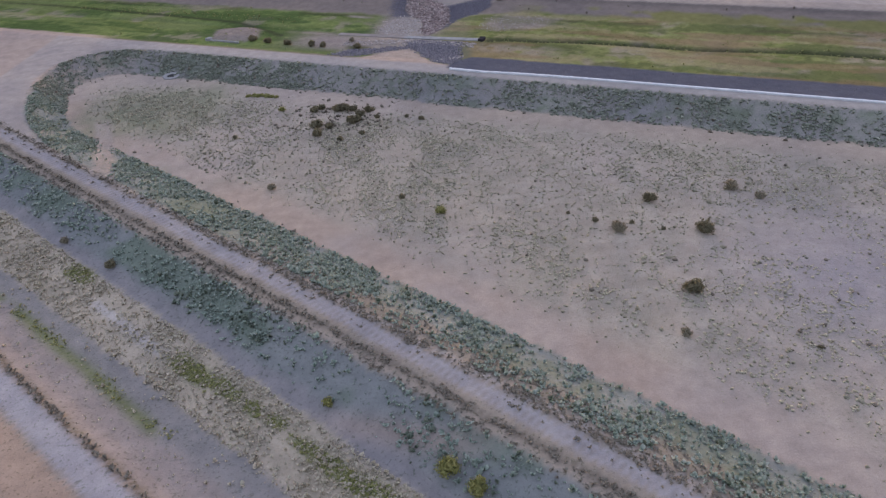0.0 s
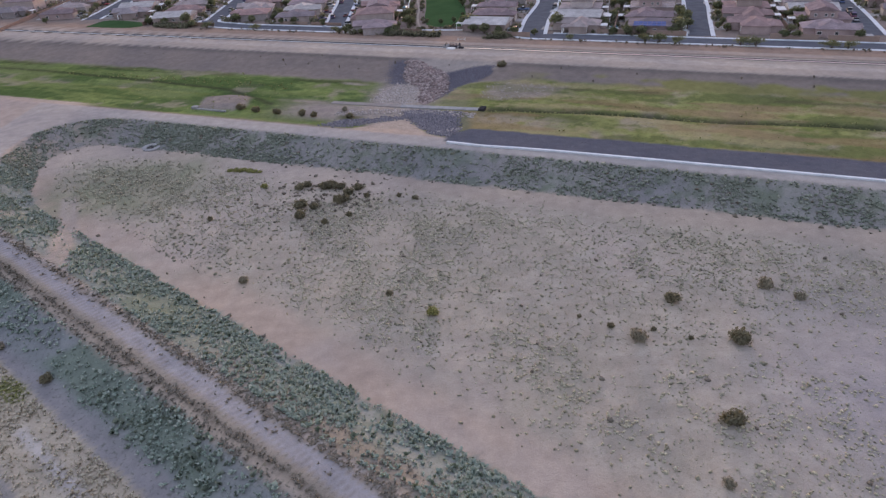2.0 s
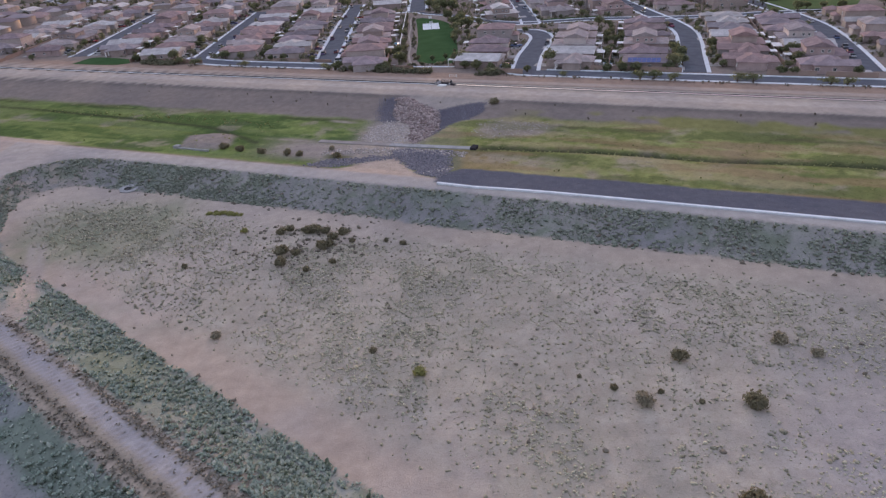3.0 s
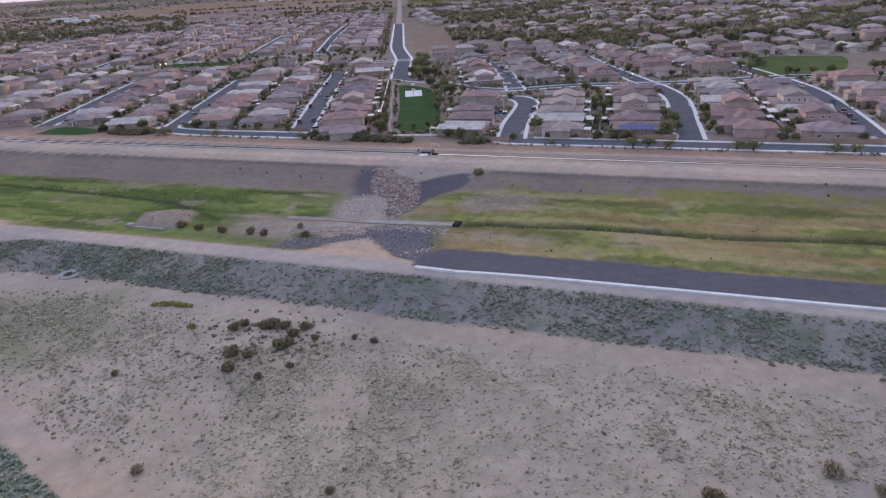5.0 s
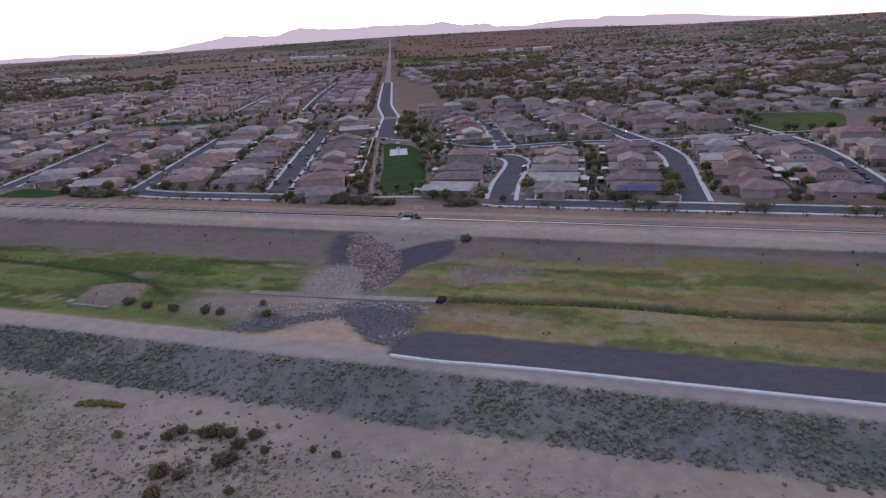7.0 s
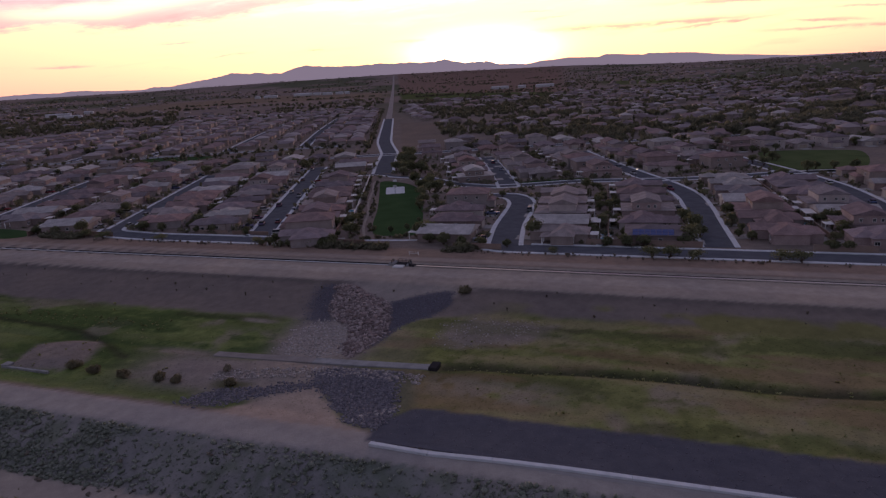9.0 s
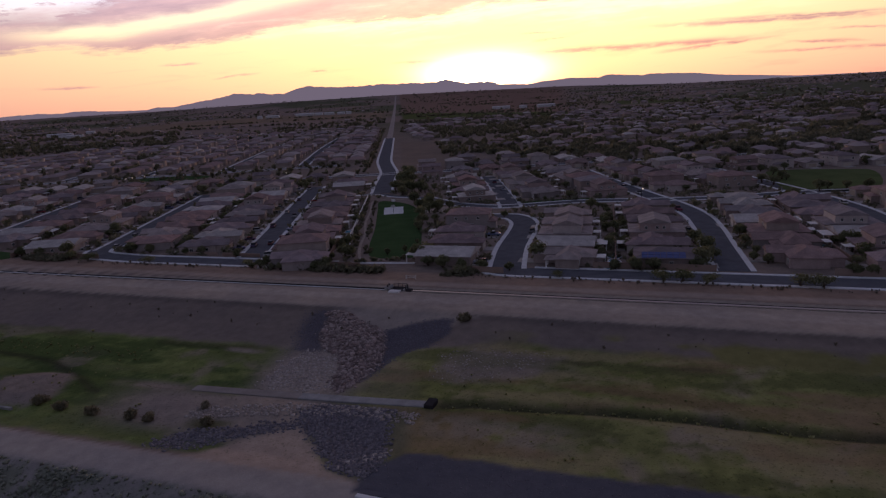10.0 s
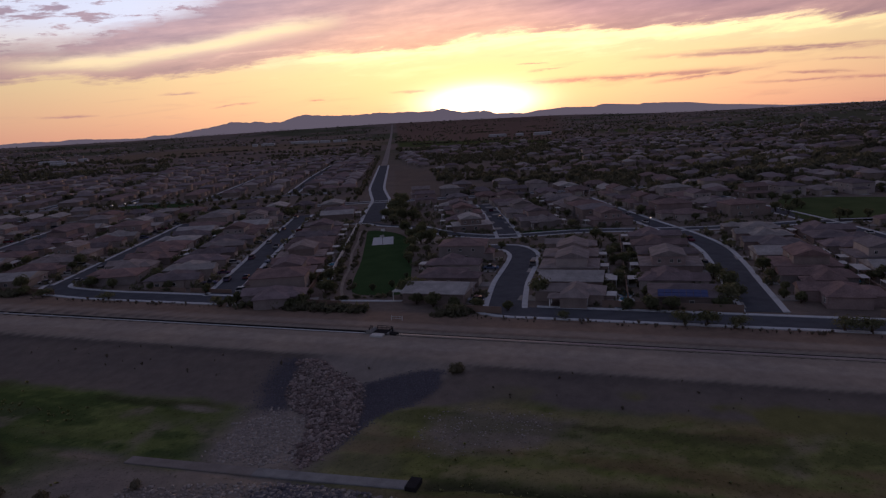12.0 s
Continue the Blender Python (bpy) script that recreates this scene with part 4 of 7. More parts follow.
def build_ground():
    xs = grid_line(-132, 150, 0.8, -5200, 5200, 1.05)
    ys = grid_line(-10, 272, 0.8, -600, 5200, 1.042)
    X, Y = np.meshgrid(xs, ys)
    Z = land(X, Y)
    nx, ny = len(xs), len(ys)
    idx = np.arange(nx * ny).reshape(ny, nx)
    quads = np.stack([idx[:-1, :-1], idx[:-1, 1:], idx[1:, 1:], idx[1:, :-1]], -1).reshape(-1, 4)
    ob = soup("ground", np.stack([X, Y, Z], -1).reshape(-1, 3), quads, SOIL, kind="structure", label="desert soil, grassy channel and levees reaching the horizon", category="ground")
    me = ob.data
    tones, growth = ground_tones(X, Y)
    col = np.ones((nx * ny, 4), np.float32)
    col[:, :3] = np.clip(tones.reshape(-1, 3), 0.01, 0.9)
    at = me.attributes.new("tone", "FLOAT_COLOR", "POINT")
    at.data.foreach_set("color", col.ravel())
    at = me.attributes.new("growth", "FLOAT", "POINT")
    at.data.foreach_set("value", growth.astype(np.float32).ravel())
    me.polygons.foreach_set("use_smooth", np.ones(len(me.polygons), bool))
    return ob


ground = build_ground()


# ---- mountains on the horizon ----
def build_mountains():
    ridge = [(-60, 0.15), (-40, 0.25), (-29.9, 0.27), (-27.7, 0.34), (-26.1, 0.28), (-25.2, 0.40), (-22.5, 0.24), (-20.3, 0.19), (-19.4, 0.37), (-18.4, 0.31), (-16.6, 0.57), (-15.3, 0.73),
             (-13.5, 1.09), (-12.4, 0.98), (-11.3, 1.02), (-9.6, 0.88), (-8.7, 1.17), (-7.5, 1.39), (-6.6, 1.29), (-4.7, 1.19), (-2.8, 1.19), (-1.2, 1.29), (0.2, 1.17), (1.5, 1.25), (2.3, 1.10),
             (3.1, 1.16), (4.3, 1.32), (5.0, 1.10), (6.0, 0.90), (7.7, 0.95), (8.9, 0.69), (11.1, 0.52), (12.3, 0.69), (14.7, 0.84), (17.1, 0.74), (17.7, 0.94), (20.7, 0.71), (21.1, 0.82),
             (24.6, 0.65), (26.3, 0.41), (29.6, 0.16), (31.9, -0.02), (37.9, -0.1), (60, 0.0)]
    r0, eye = 4450.0, (12.0, 100.0, 50.0)
    azs = np.linspace(-58, 58, 1500)
    els = np.interp(azs, [p[0] for p in ridge], [p[1] for p in ridge])
    body = np.clip(els + 0.1, 0.08, 1)
    craggy = 1 - 0.6 * step01(azs, 9, 14)
    els = els + (value_noise(azs * 10, azs * 0, 13, 5, 6) - 0.5) * 0.14 * body * craggy
    els = els + (0.5 - np.abs(value_noise(azs * 10, azs * 0 + 40, 5, 15, 4) - 0.5) * 4) * 0.06 * body * craggy
    verts, faces = [], []
    for k, (dr, share) in enumerate(((-260, -0.05), (-120, 0.45), (0, 1.0), (160, 0.2))):
        for a_, e_ in zip(azs, els):
            r = r0 + dr + 40 * math.sin(a_ * 3.1 + k * 2)
            top = eye[2] + math.tan(radians(e_)) * r0
            base = 30.0
            bump = 0.75 + 0.5 * noise.noise((a_ * 1.7, k * 3.0, 0)) if k in (1,) else 1.0
            verts.append((eye[0] + r * math.sin(radians(a_)), eye[1] + r * math.cos(radians(a_)), base - 8 + (top - base + 8) * share * bump))
    n = len(azs)
    for k in range(3):
        for i in range(n - 1):
            faces.append((k * n + i, k * n + i + 1, (k + 1) * n + i + 1, (k + 1) * n + i))
    # haze is put in as an emitted colour; the slopes take no light
    ob = mesh_part("mountain_range", verts, faces, HILL_GLOW)
    return tagged(ob, "mountain range along the far horizon, glowing in a mauve haze tone", "mountains", kind="structure")


build_mountains()

# ---- roads of the town ----
def smooth_line(points, step=4.0):
    """A flowing line through the given points."""
    p = np.array(points, float)
    out = []
    for i in range(len(p) - 1):
        a, b = p[i], p[i + 1]
        q0 = p[i - 1] if i else a - (b - a)
        q3 = p[i + 2] if i + 2 < len(p) else b + (b - a)
        n = max(2, int(np.hypot(*(b - a)) / step))
        for k in range(n):
            t = k / n
            out.append(0.5 * ((2 * a) + (-q0 + b) * t + (2 * q0 - 5 * a + 4 * b - q3) * t * t + (-q0 + 3 * a - 3 * b + q3) * t ** 3))
    out.append(p[-1])
    return np.array(out)


def offsets(line):
    t = np.gradient(line, axis=0)
    t /= np.maximum(np.hypot(t[:, 0], t[:, 1]), 1e-6)[:, None]
    return np.stack([t[:, 1], -t[:, 0]], -1)


def band(line, nrm, a, b, z0, z1, name, mat, label, category, kind="structure"):
    """A slab between the offsets a and b of a line, its top at z1 above the land."""
    verts, faces = [], []
    for p, n in zip(line, nrm):
        for o in (a, b):
            q = p + n * o
            h = lay(*q)
            verts += [(q[0], q[1], h + z0), (q[0], q[1], h + z1)]
    m = len(line)
    for i in range(m - 1):
        j, k = i * 4, i * 4 + 4
        faces += [(j + 1, j + 3, k + 3, k + 1), (j, j + 1, k + 1, k), (j + 2, k + 2, k + 3, j + 3)]
    faces += [(0, 2, 3, 1), (4 * m - 4, 4 * m - 3, 4 * m - 1, 4 * m - 2)]
    return tagged(mesh_part(name, verts, faces, mat), label, category, kind=kind)


STREETS = []


def street(points, width, left=True, right=True, lift=0.0, walk_w=1.6, mat=None):
    line = smooth_line(points)
    nrm = offsets(line)
    STREETS.append((line, width))
    h = width / 2
    band(line, nrm, -h, h, -0.1, 0.06 + lift, "road", mat or ASPHALT, "worn dusty road running straight to the horizon" if mat else "grey asphalt residential street between pale kerbs", "road")
    if right:
        band(line, nrm, h, h + walk_w, -0.1, 0.19, "pavement", CONCRETE, "pale concrete kerb and sidewalk beside the street", "pavement")
    if left:
        band(line, nrm, -h - walk_w, -h, -0.1, 0.19, "pavement", CONCRETE, "pale concrete kerb and sidewalk beside the street", "pavement")


CW = [from_uv(u, 23.0) for u in (-132, -108, -85, -68, -58)]
street([(-112, 350), (-111, 344), (-106, 338)] + CW[1:], 8.0, lift=0.0)                                     # canal street, west part
street([(-109.4, 349), (-109.5, 362), (-110, 410), (-111, 500)], 8.2, lift=0.012)
street([(-45.6, 316), (-45.6, 350), (-45.4, 420), (-45.0, 488), (-45.0, 505)], 8.4, lift=0.012)
street([(-181.5, 372), (-183, 410), (-187, 470), (-190, 526)], 8.2, lift=0.012)
CE = [from_uv(u, 23.2) for u in (37, 70, 110, 160, 230, 330)]
street(CE, 8.6, right=True, left=True)                                                # canal street, east part
street([from_uv(24.2, 27.5), from_uv(27, 24.2), from_uv(32, 23.2), from_uv(37.2, 23.2)], 8.6, left=False, lift=0.006)
street([(39.4, 277.4), (41.0, 285), (46.2, 306), (54.0, 330), (58.2, 347), (56.0, 361), (46, 365)], 9.0, lift=0.012)
street([(59.0, 384), (60.5, 402), (61.8, 428), (63.5, 460), (64.5, 503)], 8.2, lift=0.012)
street([(100.5, 258), (110.0, 286), (120.0, 315), (126.2, 338), (128.3, 364), (127.0, 395), (126.0, 440), (126, 500)], 8.4, lift=0.012)
street([(158, 244), (169, 273), (179.5, 303), (187.5, 332), (190.5, 356), (192.5, 384), (194, 440), (196, 500)], 8.4, lift=0.012)
street([(20, 431), (34, 405), (48, 391), (60, 387), (95, 387), (126, 378), (160, 372), (192, 372), (240, 360), (330, 330)], 6.4, lift=0.02)
street([(-18, 457), (-3.6, 455), (4, 444), (20, 431)], 4.0, lift=0.03, left=False)
street([(-2.6, 458), (-1.8, 500), (-0.4, 535), (0.3, 562), (-2.8, 612), (-5.0, 660), (-5.0, 760), (-4.4, 980)], 10.0, walk_w=2.0)
street([(-4.4, 975), (-4.3, 1100), (-4.0, 1300), (-3.4, 1900), (-2.6, 2700), (-1.8, 3500), (-1.0, 4200)], 8.5, left=False, right=False, lift=0.03, mat=WORN_ROAD)
street([(-400, 600), (-250, 575), (-100, 556), (-8, 553), (60, 548), (150, 545), (330, 520)], 8.0, lift=0.02)
street([(-330, 640), (-240, 640), (-130, 640), (-40, 640)], 7.0)
for xx, y0, y1 in ((-75, 655, 1050), (-141, 655, 1080), (-207, 655, 1100), (-273, 655, 1100), (-339, 655, 1100), (-405, 610, 1050)):
    street([(xx, y0), (xx - 4, (y0 + y1) / 2), (xx - 2, y1)], 7.0, walk_w=1.8)

# ---- the canal ----
def along(u0, u1, profile, name, mat, label, category, n=60, ends=True):
    """A long piece parallel to the canal from a closed profile of (v, z)."""
    verts, faces = [], []
    m = len(profile)
    for i in range(n + 1):
        u = u0 + (u1 - u0) * i / n
        for v, z in profile:
            x, y = from_uv(u, v)
            verts.append((x, y, z))
    for i in range(n):
        for k in range(m):
            a, b = i * m + k, i * m + (k + 1) % m
            faces.append((a, b, b + m, a + m))
    if ends:
        faces += [tuple(range(m))[::-1], tuple(n * m + k for k in range(m))]
    return tagged(mesh_part(name, verts, faces, mat), label, category, kind="structure")


LINING = [(-0.5, 0.12), (0.0, 0.16), (0.40, -0.95), (1.2, -0.95), (1.55, 0.14), (1.9, 0.16), (1.9, -0.1), (1.5, -1.3), (0.3, -1.3), (-0.5, -0.1)]
for u0, u1 in ((-420, 0.9), (5.9, 420)):
    along(u0, u1, LINING, "canal_lining", DUSTY, "dusty concrete lining of a narrow irrigation canal", "canal")
    along(u0, u1, [(-0.48, 0.06), (-0.48, 0.17), (-0.02, 0.19), (-0.02, 0.08)], "canal_kerb", DUSTY if u0 > 0 else CONCRETE, "thin pale concrete lip of the canal", "kerb")
    # far inner side: wet, and coloured darker still for the shade it lies in
    along(u0, u1, [(1.17, -0.94), (1.50, 0.10), (1.53, 0.12), (1.22, -0.94)], "canal_side", DARK_CONCRETE, "wet inner side of the canal with shade painted in", "canal")
    full = [(0.06, 0.03), (1.49, 0.03), (1.22, -0.90), (0.38, -0.90)] if u0 > 0 else [(0.30, -0.62), (1.30, -0.62), (1.19, -0.92), (0.39, -0.92)]
    along(u0, u1, full, "canal_water", WATER, "still water in the narrow canal mirroring the sky", "water")


def place(u, v, z=None, turn=0.0):
    x, y = from_uv(u, v)
    return pose(x, y, lay(x, y) if z is None else z, 0, 0, math.degrees(math.atan2(CU[1], CU[0])) + turn)


def empty(name, m, label, category, group="", kind=""):
    ob = new(name)
    ob.matrix_world = m
    return tagged(ob, label, category, group, kind)


def canal_gate():
    """Headwalls, deck, gate frame and wheel where the canal ducks under the crossing."""
    g = empty("canal_gate", place(3.4, 0.8, 0.0), "concrete canal headgate with dark openings and steel frame", "canal gate")
    for x in (-2.3, 2.3):
        s = 0.45 * (1 if x > 0 else -1)
        part("headwall", box(x - 0.25, -1.5, -1.4, x + 0.25, 2.3, 0.5, bevel=0.05), GREY_CONCRETE, g)
        bm = bmesh.new()
        for y in (-0.9, 0.7):
            box_into(bm, x - 0.12 + s, y, -1.0, x + 0.12 + s, y + 0.2, 1.5)
        box_into(bm, x - 0.15 + s, -0.95, 1.4, x + 0.15 + s, 0.95, 1.55)
        part("lift_frame", bm, STEEL, g)
        part("lift_screw", box(x - 0.04 + s, -0.05, 0.0, x + 0.04 + s, 0.05, 1.9), STEEL, g)
        part("gate_leaf", box(x - 0.06 + s, -0.85, -1.1, x + 0.06 + s, 0.85, 0.4, bevel=0.02), STEEL, g)
    part("deck", box(-2.0, -1.3, 0.0, 2.0, 2.2, 0.25, bevel=0.04), DARK_CONCRETE, g, "dark concrete deck slab")
    bm = bmesh.new()
    for x in np.linspace(-1.9, 1.9, 4):
        box_into(bm, x - 0.05, 2.05, 0.25, x + 0.05, 2.15, 1.2)
    box_into(bm, -1.95, 2.05, 1.15, 1.95, 2.15, 1.25)
    box_into(bm, -1.95, 2.05, 0.7, 1.95, 2.15, 0.78)
    part("railing", bm, STEEL, g)
    part("splash_apron", box(-1.7, -3.3, -0.6, 1.6, -1.2, 0.42, bevel=0.14), WHITE_TRIM, g, "bright whitewashed concrete apron")
    m = pose(-3.1, 0.2, 0.2, 0, -32, 0)
    part("wing_wall", box(-0.9, -1.7, -0.9, 0.9, 2.0, 0.35, m=m, bevel=0.05), GREY_CONCRETE, g, "slanting grey wing wall")
    part("side_box", box(2.9, -1.5, -0.4, 4.6, 0.2, 0.45, bevel=0.05), DARK_CONCRETE, g)
    part("post_box", box(-3.6, -1.2, -0.3, -2.9, -0.6, 1.0, bevel=0.05), GREY_CONCRETE, g)
    return g


canal_gate()


def road_barrier(u, v):
    b = empty("road_barrier", place(u, v), "white-railed pipe gate across the canal crossing", "gate")
    for x in (-1.5, 1.5):
        part("post", box(x - 0.09, -0.09, -0.1, x + 0.09, 0.09, 1.2, bevel=0.02), WHITE_TRIM, b)
    for z in (0.45, 0.95):
        part("rail", box(-1.45, -0.05, z, 1.45, 0.05, z + 0.1, bevel=0.02), WHITE_TRIM, b)


road_barrier(3.4, 11.0)

# ---- weir, faced slope and kerb wall ----
def weir_sill(u0, u1, mat, label):
    """A length of the low wall across the channel, which runs a little askew."""
    verts, faces, n = [], [], 12
    profile = [(-1.25, -1.3), (-1.25, -0.10), (-1.1, 0.0), (0.95, 0.06), (1.1, -0.04), (1.1, -1.3)]
    for i in range(n + 1):
        u = u0 + (u1 - u0) * i / n
        mid_v, top = -59.9 + (u + 17) * 0.07, -3.36 - 0.12 * math.sin((u + 17) / 49 * math.pi)
        for dv, dz_ in profile:
            x, y = from_uv(u, mid_v + dv)
            verts.append((x, y, top + dz_))
    m = len(profile)
    for i in range(n):
        for k in range(m):
            a, b = i * m + k, i * m + (k + 1) % m
            faces.append((a, b, b + m, a + m))
    faces += [tuple(range(m))[::-1], tuple(n * m + k for k in range(m))]
    tagged(mesh_part("weir_sill", verts, faces, mat), label, "weir", kind="structure")


weir_sill(-17.0, 7.0, BURIED, "low weir sill stained brown with dirt")
weir_sill(7.0, 32.6, GREY_CONCRETE, "low grey concrete weir sill across the channel")
along(-59.5, -46.5, [(-77.6, -3.3), (-77.6, -2.45), (-77.1, -2.42), (-77.1, -3.3)], "culvert_lip", GREY_CONCRETE, "low pale concrete lip beside the bare mound", "kerb", 8)
culvert = tagged(part("culvert_box", box(-1.0, -0.9, -3.6, 1.0, 0.9, -2.1, bevel=0.08), GREY_CONCRETE), "small pale concrete culvert box by the bare mound", "culvert")
culvert.matrix_world = place(-59.2, -76.6, 0)
weir_end = tagged(part("weir_box", box(-0.9, -1.5, -4.8, 0.9, 1.5, -2.85, bevel=0.08), DARK_CONCRETE), "dark concrete culvert box at the weir's end", "culvert")
weir_end.matrix_world = place(33.6, -56.4, 0)


def kerb_wall():
    """The white cap along the levee, cast in separate lengths."""
    w = empty("levee_kerb_wall", place(33.8, -87.4, 0), "long white concrete kerb capping the dark faced slope", "kerb wall")
    n, length = 38, 9.97
    first = None
    for i in range(n):
        x = i * 10.0
        z = TOP + 0.04
        y = -1.0 * math.exp(-((x + 5 - 14) / 11.0) ** 2) if i < 5 else 0.0
        y1 = -1.0 * math.exp(-((x + 15 - 14) / 11.0) ** 2) if i < 4 else 0.0
        if first is None:
            first = part("kerb_length", box(0, -0.50, -0.7, length, 0.34, 0.42, bevel=0.05), CONCRETE, w)
            ob = first
        else:
            ob = new("kerb_length", first.data)
            ob.parent = w
        ob.location = (x, y, z)
        ob.rotation_euler = (0, 0, math.atan2(y1 - y, 10.0))
    for i in range(6):
        part("bollard", box(8 + i * 52, -0.2, -2.6, 8.5 + i * 52, 0.2, -1.7, bevel=0.04), STEEL, w)


kerb_wall()
along(33.6, 410, [(-87.2, -1.84), (-86.2, -1.95), (-83.8, -2.75), (-87.2, -2.75)], "slope_facing", FACING, "dark stone facing below the white kerb", "facing", 80)
along(44, 410, [(-89.6, -2.35), (-88.4, -1.95), (-87.7, -1.88), (-87.7, -2.5)], "road_shoulder", SHOULDER, "pale dirt shoulder along the white kerb", "shoulder", 80)


def manhole():
    x, y = -87.2, 190.6
    m = empty("drain_inlet", pose(x, y, lay(x, y) + 0.05, 6, 0, -22), "octagonal pale concrete drain inlet with dark grate", "drain inlet")
    bm = bmesh.new()
    outer = [bm.verts.new((2.9 * math.cos(a), 2.4 * math.sin(a), 0.3)) for a in np.arange(8) * math.pi / 4 + math.pi / 8]
    inner = [bm.verts.new((1.5 * math.cos(a), 1.2 * math.sin(a), 0.3)) for a in np.arange(8) * math.pi / 4 + math.pi / 8]
    low = [bm.verts.new((3.0 * math.cos(a), 2.5 * math.sin(a), -0.8)) for a in np.arange(8) * math.pi / 4 + math.pi / 8]
    pit = [bm.verts.new((1.5 * math.cos(a), 1.2 * math.sin(a), -0.6)) for a in np.arange(8) * math.pi / 4 + math.pi / 8]
    for i in range(8):
        j = (i + 1) % 8
        bm.faces.new((outer[i], outer[j], inner[j], inner[i]))
        bm.faces.new((low[i], low[j], outer[j], outer[i]))
        bm.faces.new((inner[i], inner[j], pit[j], pit[i]))
    bm.faces.new(pit)
    part("collar", bm, GREY_CONCRETE, m)
    bm = bmesh.new()
    for k in np.linspace(-0.9, 0.9, 7):
        box_into(bm, -1.15, k - 0.07, 0.1, 1.15, k + 0.07, 0.2)
    part("grate", bm, STEEL, m)


manhole()

# ---- stones of the spillway ----
def lump(seed, flat=0.7):
    """A cut-looking boulder of few faces."""
    bm = bmesh.new()
    bmesh.ops.create_icosphere(bm, subdivisions=1, radius=0.5)
    for q in bm.verts:
        q.co *= 0.78 + 0.5 * noise.noise(q.co * 2.3 + Vector((seed * 7.3, 0, 0))) + 0.12
        q.co.z *= flat
    return bm


def arrays_of(bm):
    bm.verts.index_update()
    v = np.array([q.co[:] for q in bm.verts])
    f = np.array([[q.index for q in face.verts] for face in bm.faces])
    bm.free()
    return v, f


LUMPS = [arrays_of(lump(i)) for i in range(6)]


def scatter(name, spots, sizes, mat, label, category, shapes, sink=0.25, stretch=None, rng=None):
    """Many small pieces laid on the land, joined into one mesh."""
    rng = rng or np.random.default_rng(5)
    n = len(spots)
    zs, sizes = land(spots[:, 0], spots[:, 1]), np.asarray(sizes, float)
    pick, turn, warp = rng.integers(len(shapes), size=n), rng.uniform(0, 6.283, n), 1 + 0.35 * rng.uniform(-1, 1, (n, 3))
    V, F, base = [], [], 0
    for k, (v, f) in enumerate(shapes):
        w = np.nonzero(pick == k)[0]
        if not len(w):
            continue
        p = v[None] * (sizes[w, None] * warp[w])[:, None, :]
        c, sn = np.cos(turn[w])[:, None], np.sin(turn[w])[:, None]
        q = np.stack([p[..., 0] * c - p[..., 1] * sn + spots[w, 0, None], p[..., 0] * sn + p[..., 1] * c + spots[w, 1, None], p[..., 2] + (zs[w] + sizes[w] * (0.3 - sink))[:, None]], -1)
        V.append(q.reshape(-1, 3))
        F.append((f[None] + (base + len(v) * np.arange(len(w)))[:, None, None]).reshape(-1, f.shape[1]))
        base += len(v) * len(w)
    return soup(name, np.concatenate(V), np.concatenate(F), mat, label=label, category=category)


rng = np.random.default_rng(11)


def size_spread(n, lo, hi):
    return lo + (hi - lo) * rng.uniform(0, 1, n) ** 2.2


def uv_spots(n, test, u0, u1, v0, v1):
    out = np.zeros((0, 2))
    while len(out) < n:
        u, v = rng.uniform(u0, u1, n * 2), rng.uniform(v0, v1, n * 2)
        keep = test(u, v)
        x, y = from_uv(u[keep], v[keep])
        out = np.concatenate([out, np.stack([x, y], -1)])
    return out[:n]


def rock_arm(u, v):
    return inside(RED_ARM, u, v) > rng.normal(0, 0.5, np.shape(u))


spots = uv_spots(170, rock_arm, -12, 22, -55, -18)
riprap = empty("riprap_spillway", pose(0, 0, 0), "tumbled reddish riprap boulders in the spillway cut", "riprap")
shared = []
for i in range(5):
    bm = lump(20 + i, 0.75)
    me = bpy.data.meshes.new("boulder")
    bm.to_mesh(me)
    bm.free()
    me.materials.append(ROCK)
    shared.append(me)
for i, (x, y) in enumerate(spots):
    b = new("boulder", shared[i % 5])
    b.parent = riprap
    s = rng.uniform(0.9, 1.7)
    b.matrix_basis = pose(x, y, lay(x, y) + 0.15 * s, rng.uniform(-25, 25), rng.uniform(-25, 25), rng.uniform(0, 360)) @ Matrix.Diagonal((s, s * rng.uniform(0.7, 1), s * rng.uniform(0.6, 0.95), 1))
sp = uv_spots(3000, rock_arm, -12, 23, -57, -17.5)
o = scatter("stone_bed", sp, rng.uniform(0.35, 0.95, len(sp)), ROCK_ISLE, "", "", LUMPS)
o.parent = riprap
tagged(o, "smaller reddish stones between the boulders", kind="stuff")


def grey_arm(u, v):
    stray = rng.normal(0, 0.5, np.shape(u))
    return (inside(GREY_EAST, u, v) > stray) | (inside(GREY_WEST, u, v) > stray * 3)


sp = uv_spots(3800, grey_arm, -18, 36, -57, -16.2)
scatter("blue_gravel_arm", sp, rng.uniform(0.2, 0.5, len(sp)), GRAVEL_ISLE, "purple-grey riprap stones lining the spillway flanks", "riprap", LUMPS, 0.38)
sp = uv_spots(2300, lambda u, v: inside(PALE_BED, u, v) > rng.normal(0, 1.0, np.shape(u)), -10, 16, -57, -34)
scatter("pale_stone_apron", sp, size_spread(len(sp), 0.2, 0.85), PALE_ISLE, "pale broken stones on the spillway apron", "riprap", LUMPS, 0.35)


def south_fan(u, v):
    main = inside(SOUTH_FAN, u, v) > rng.normal(0, 0.7, np.shape(u))
    arm = inside(FAN_ARM, u, v) > rng.normal(0, 0.7, np.shape(u))
    return main | (arm & (rng.uniform(0, 1, np.shape(u)) < 0.8))


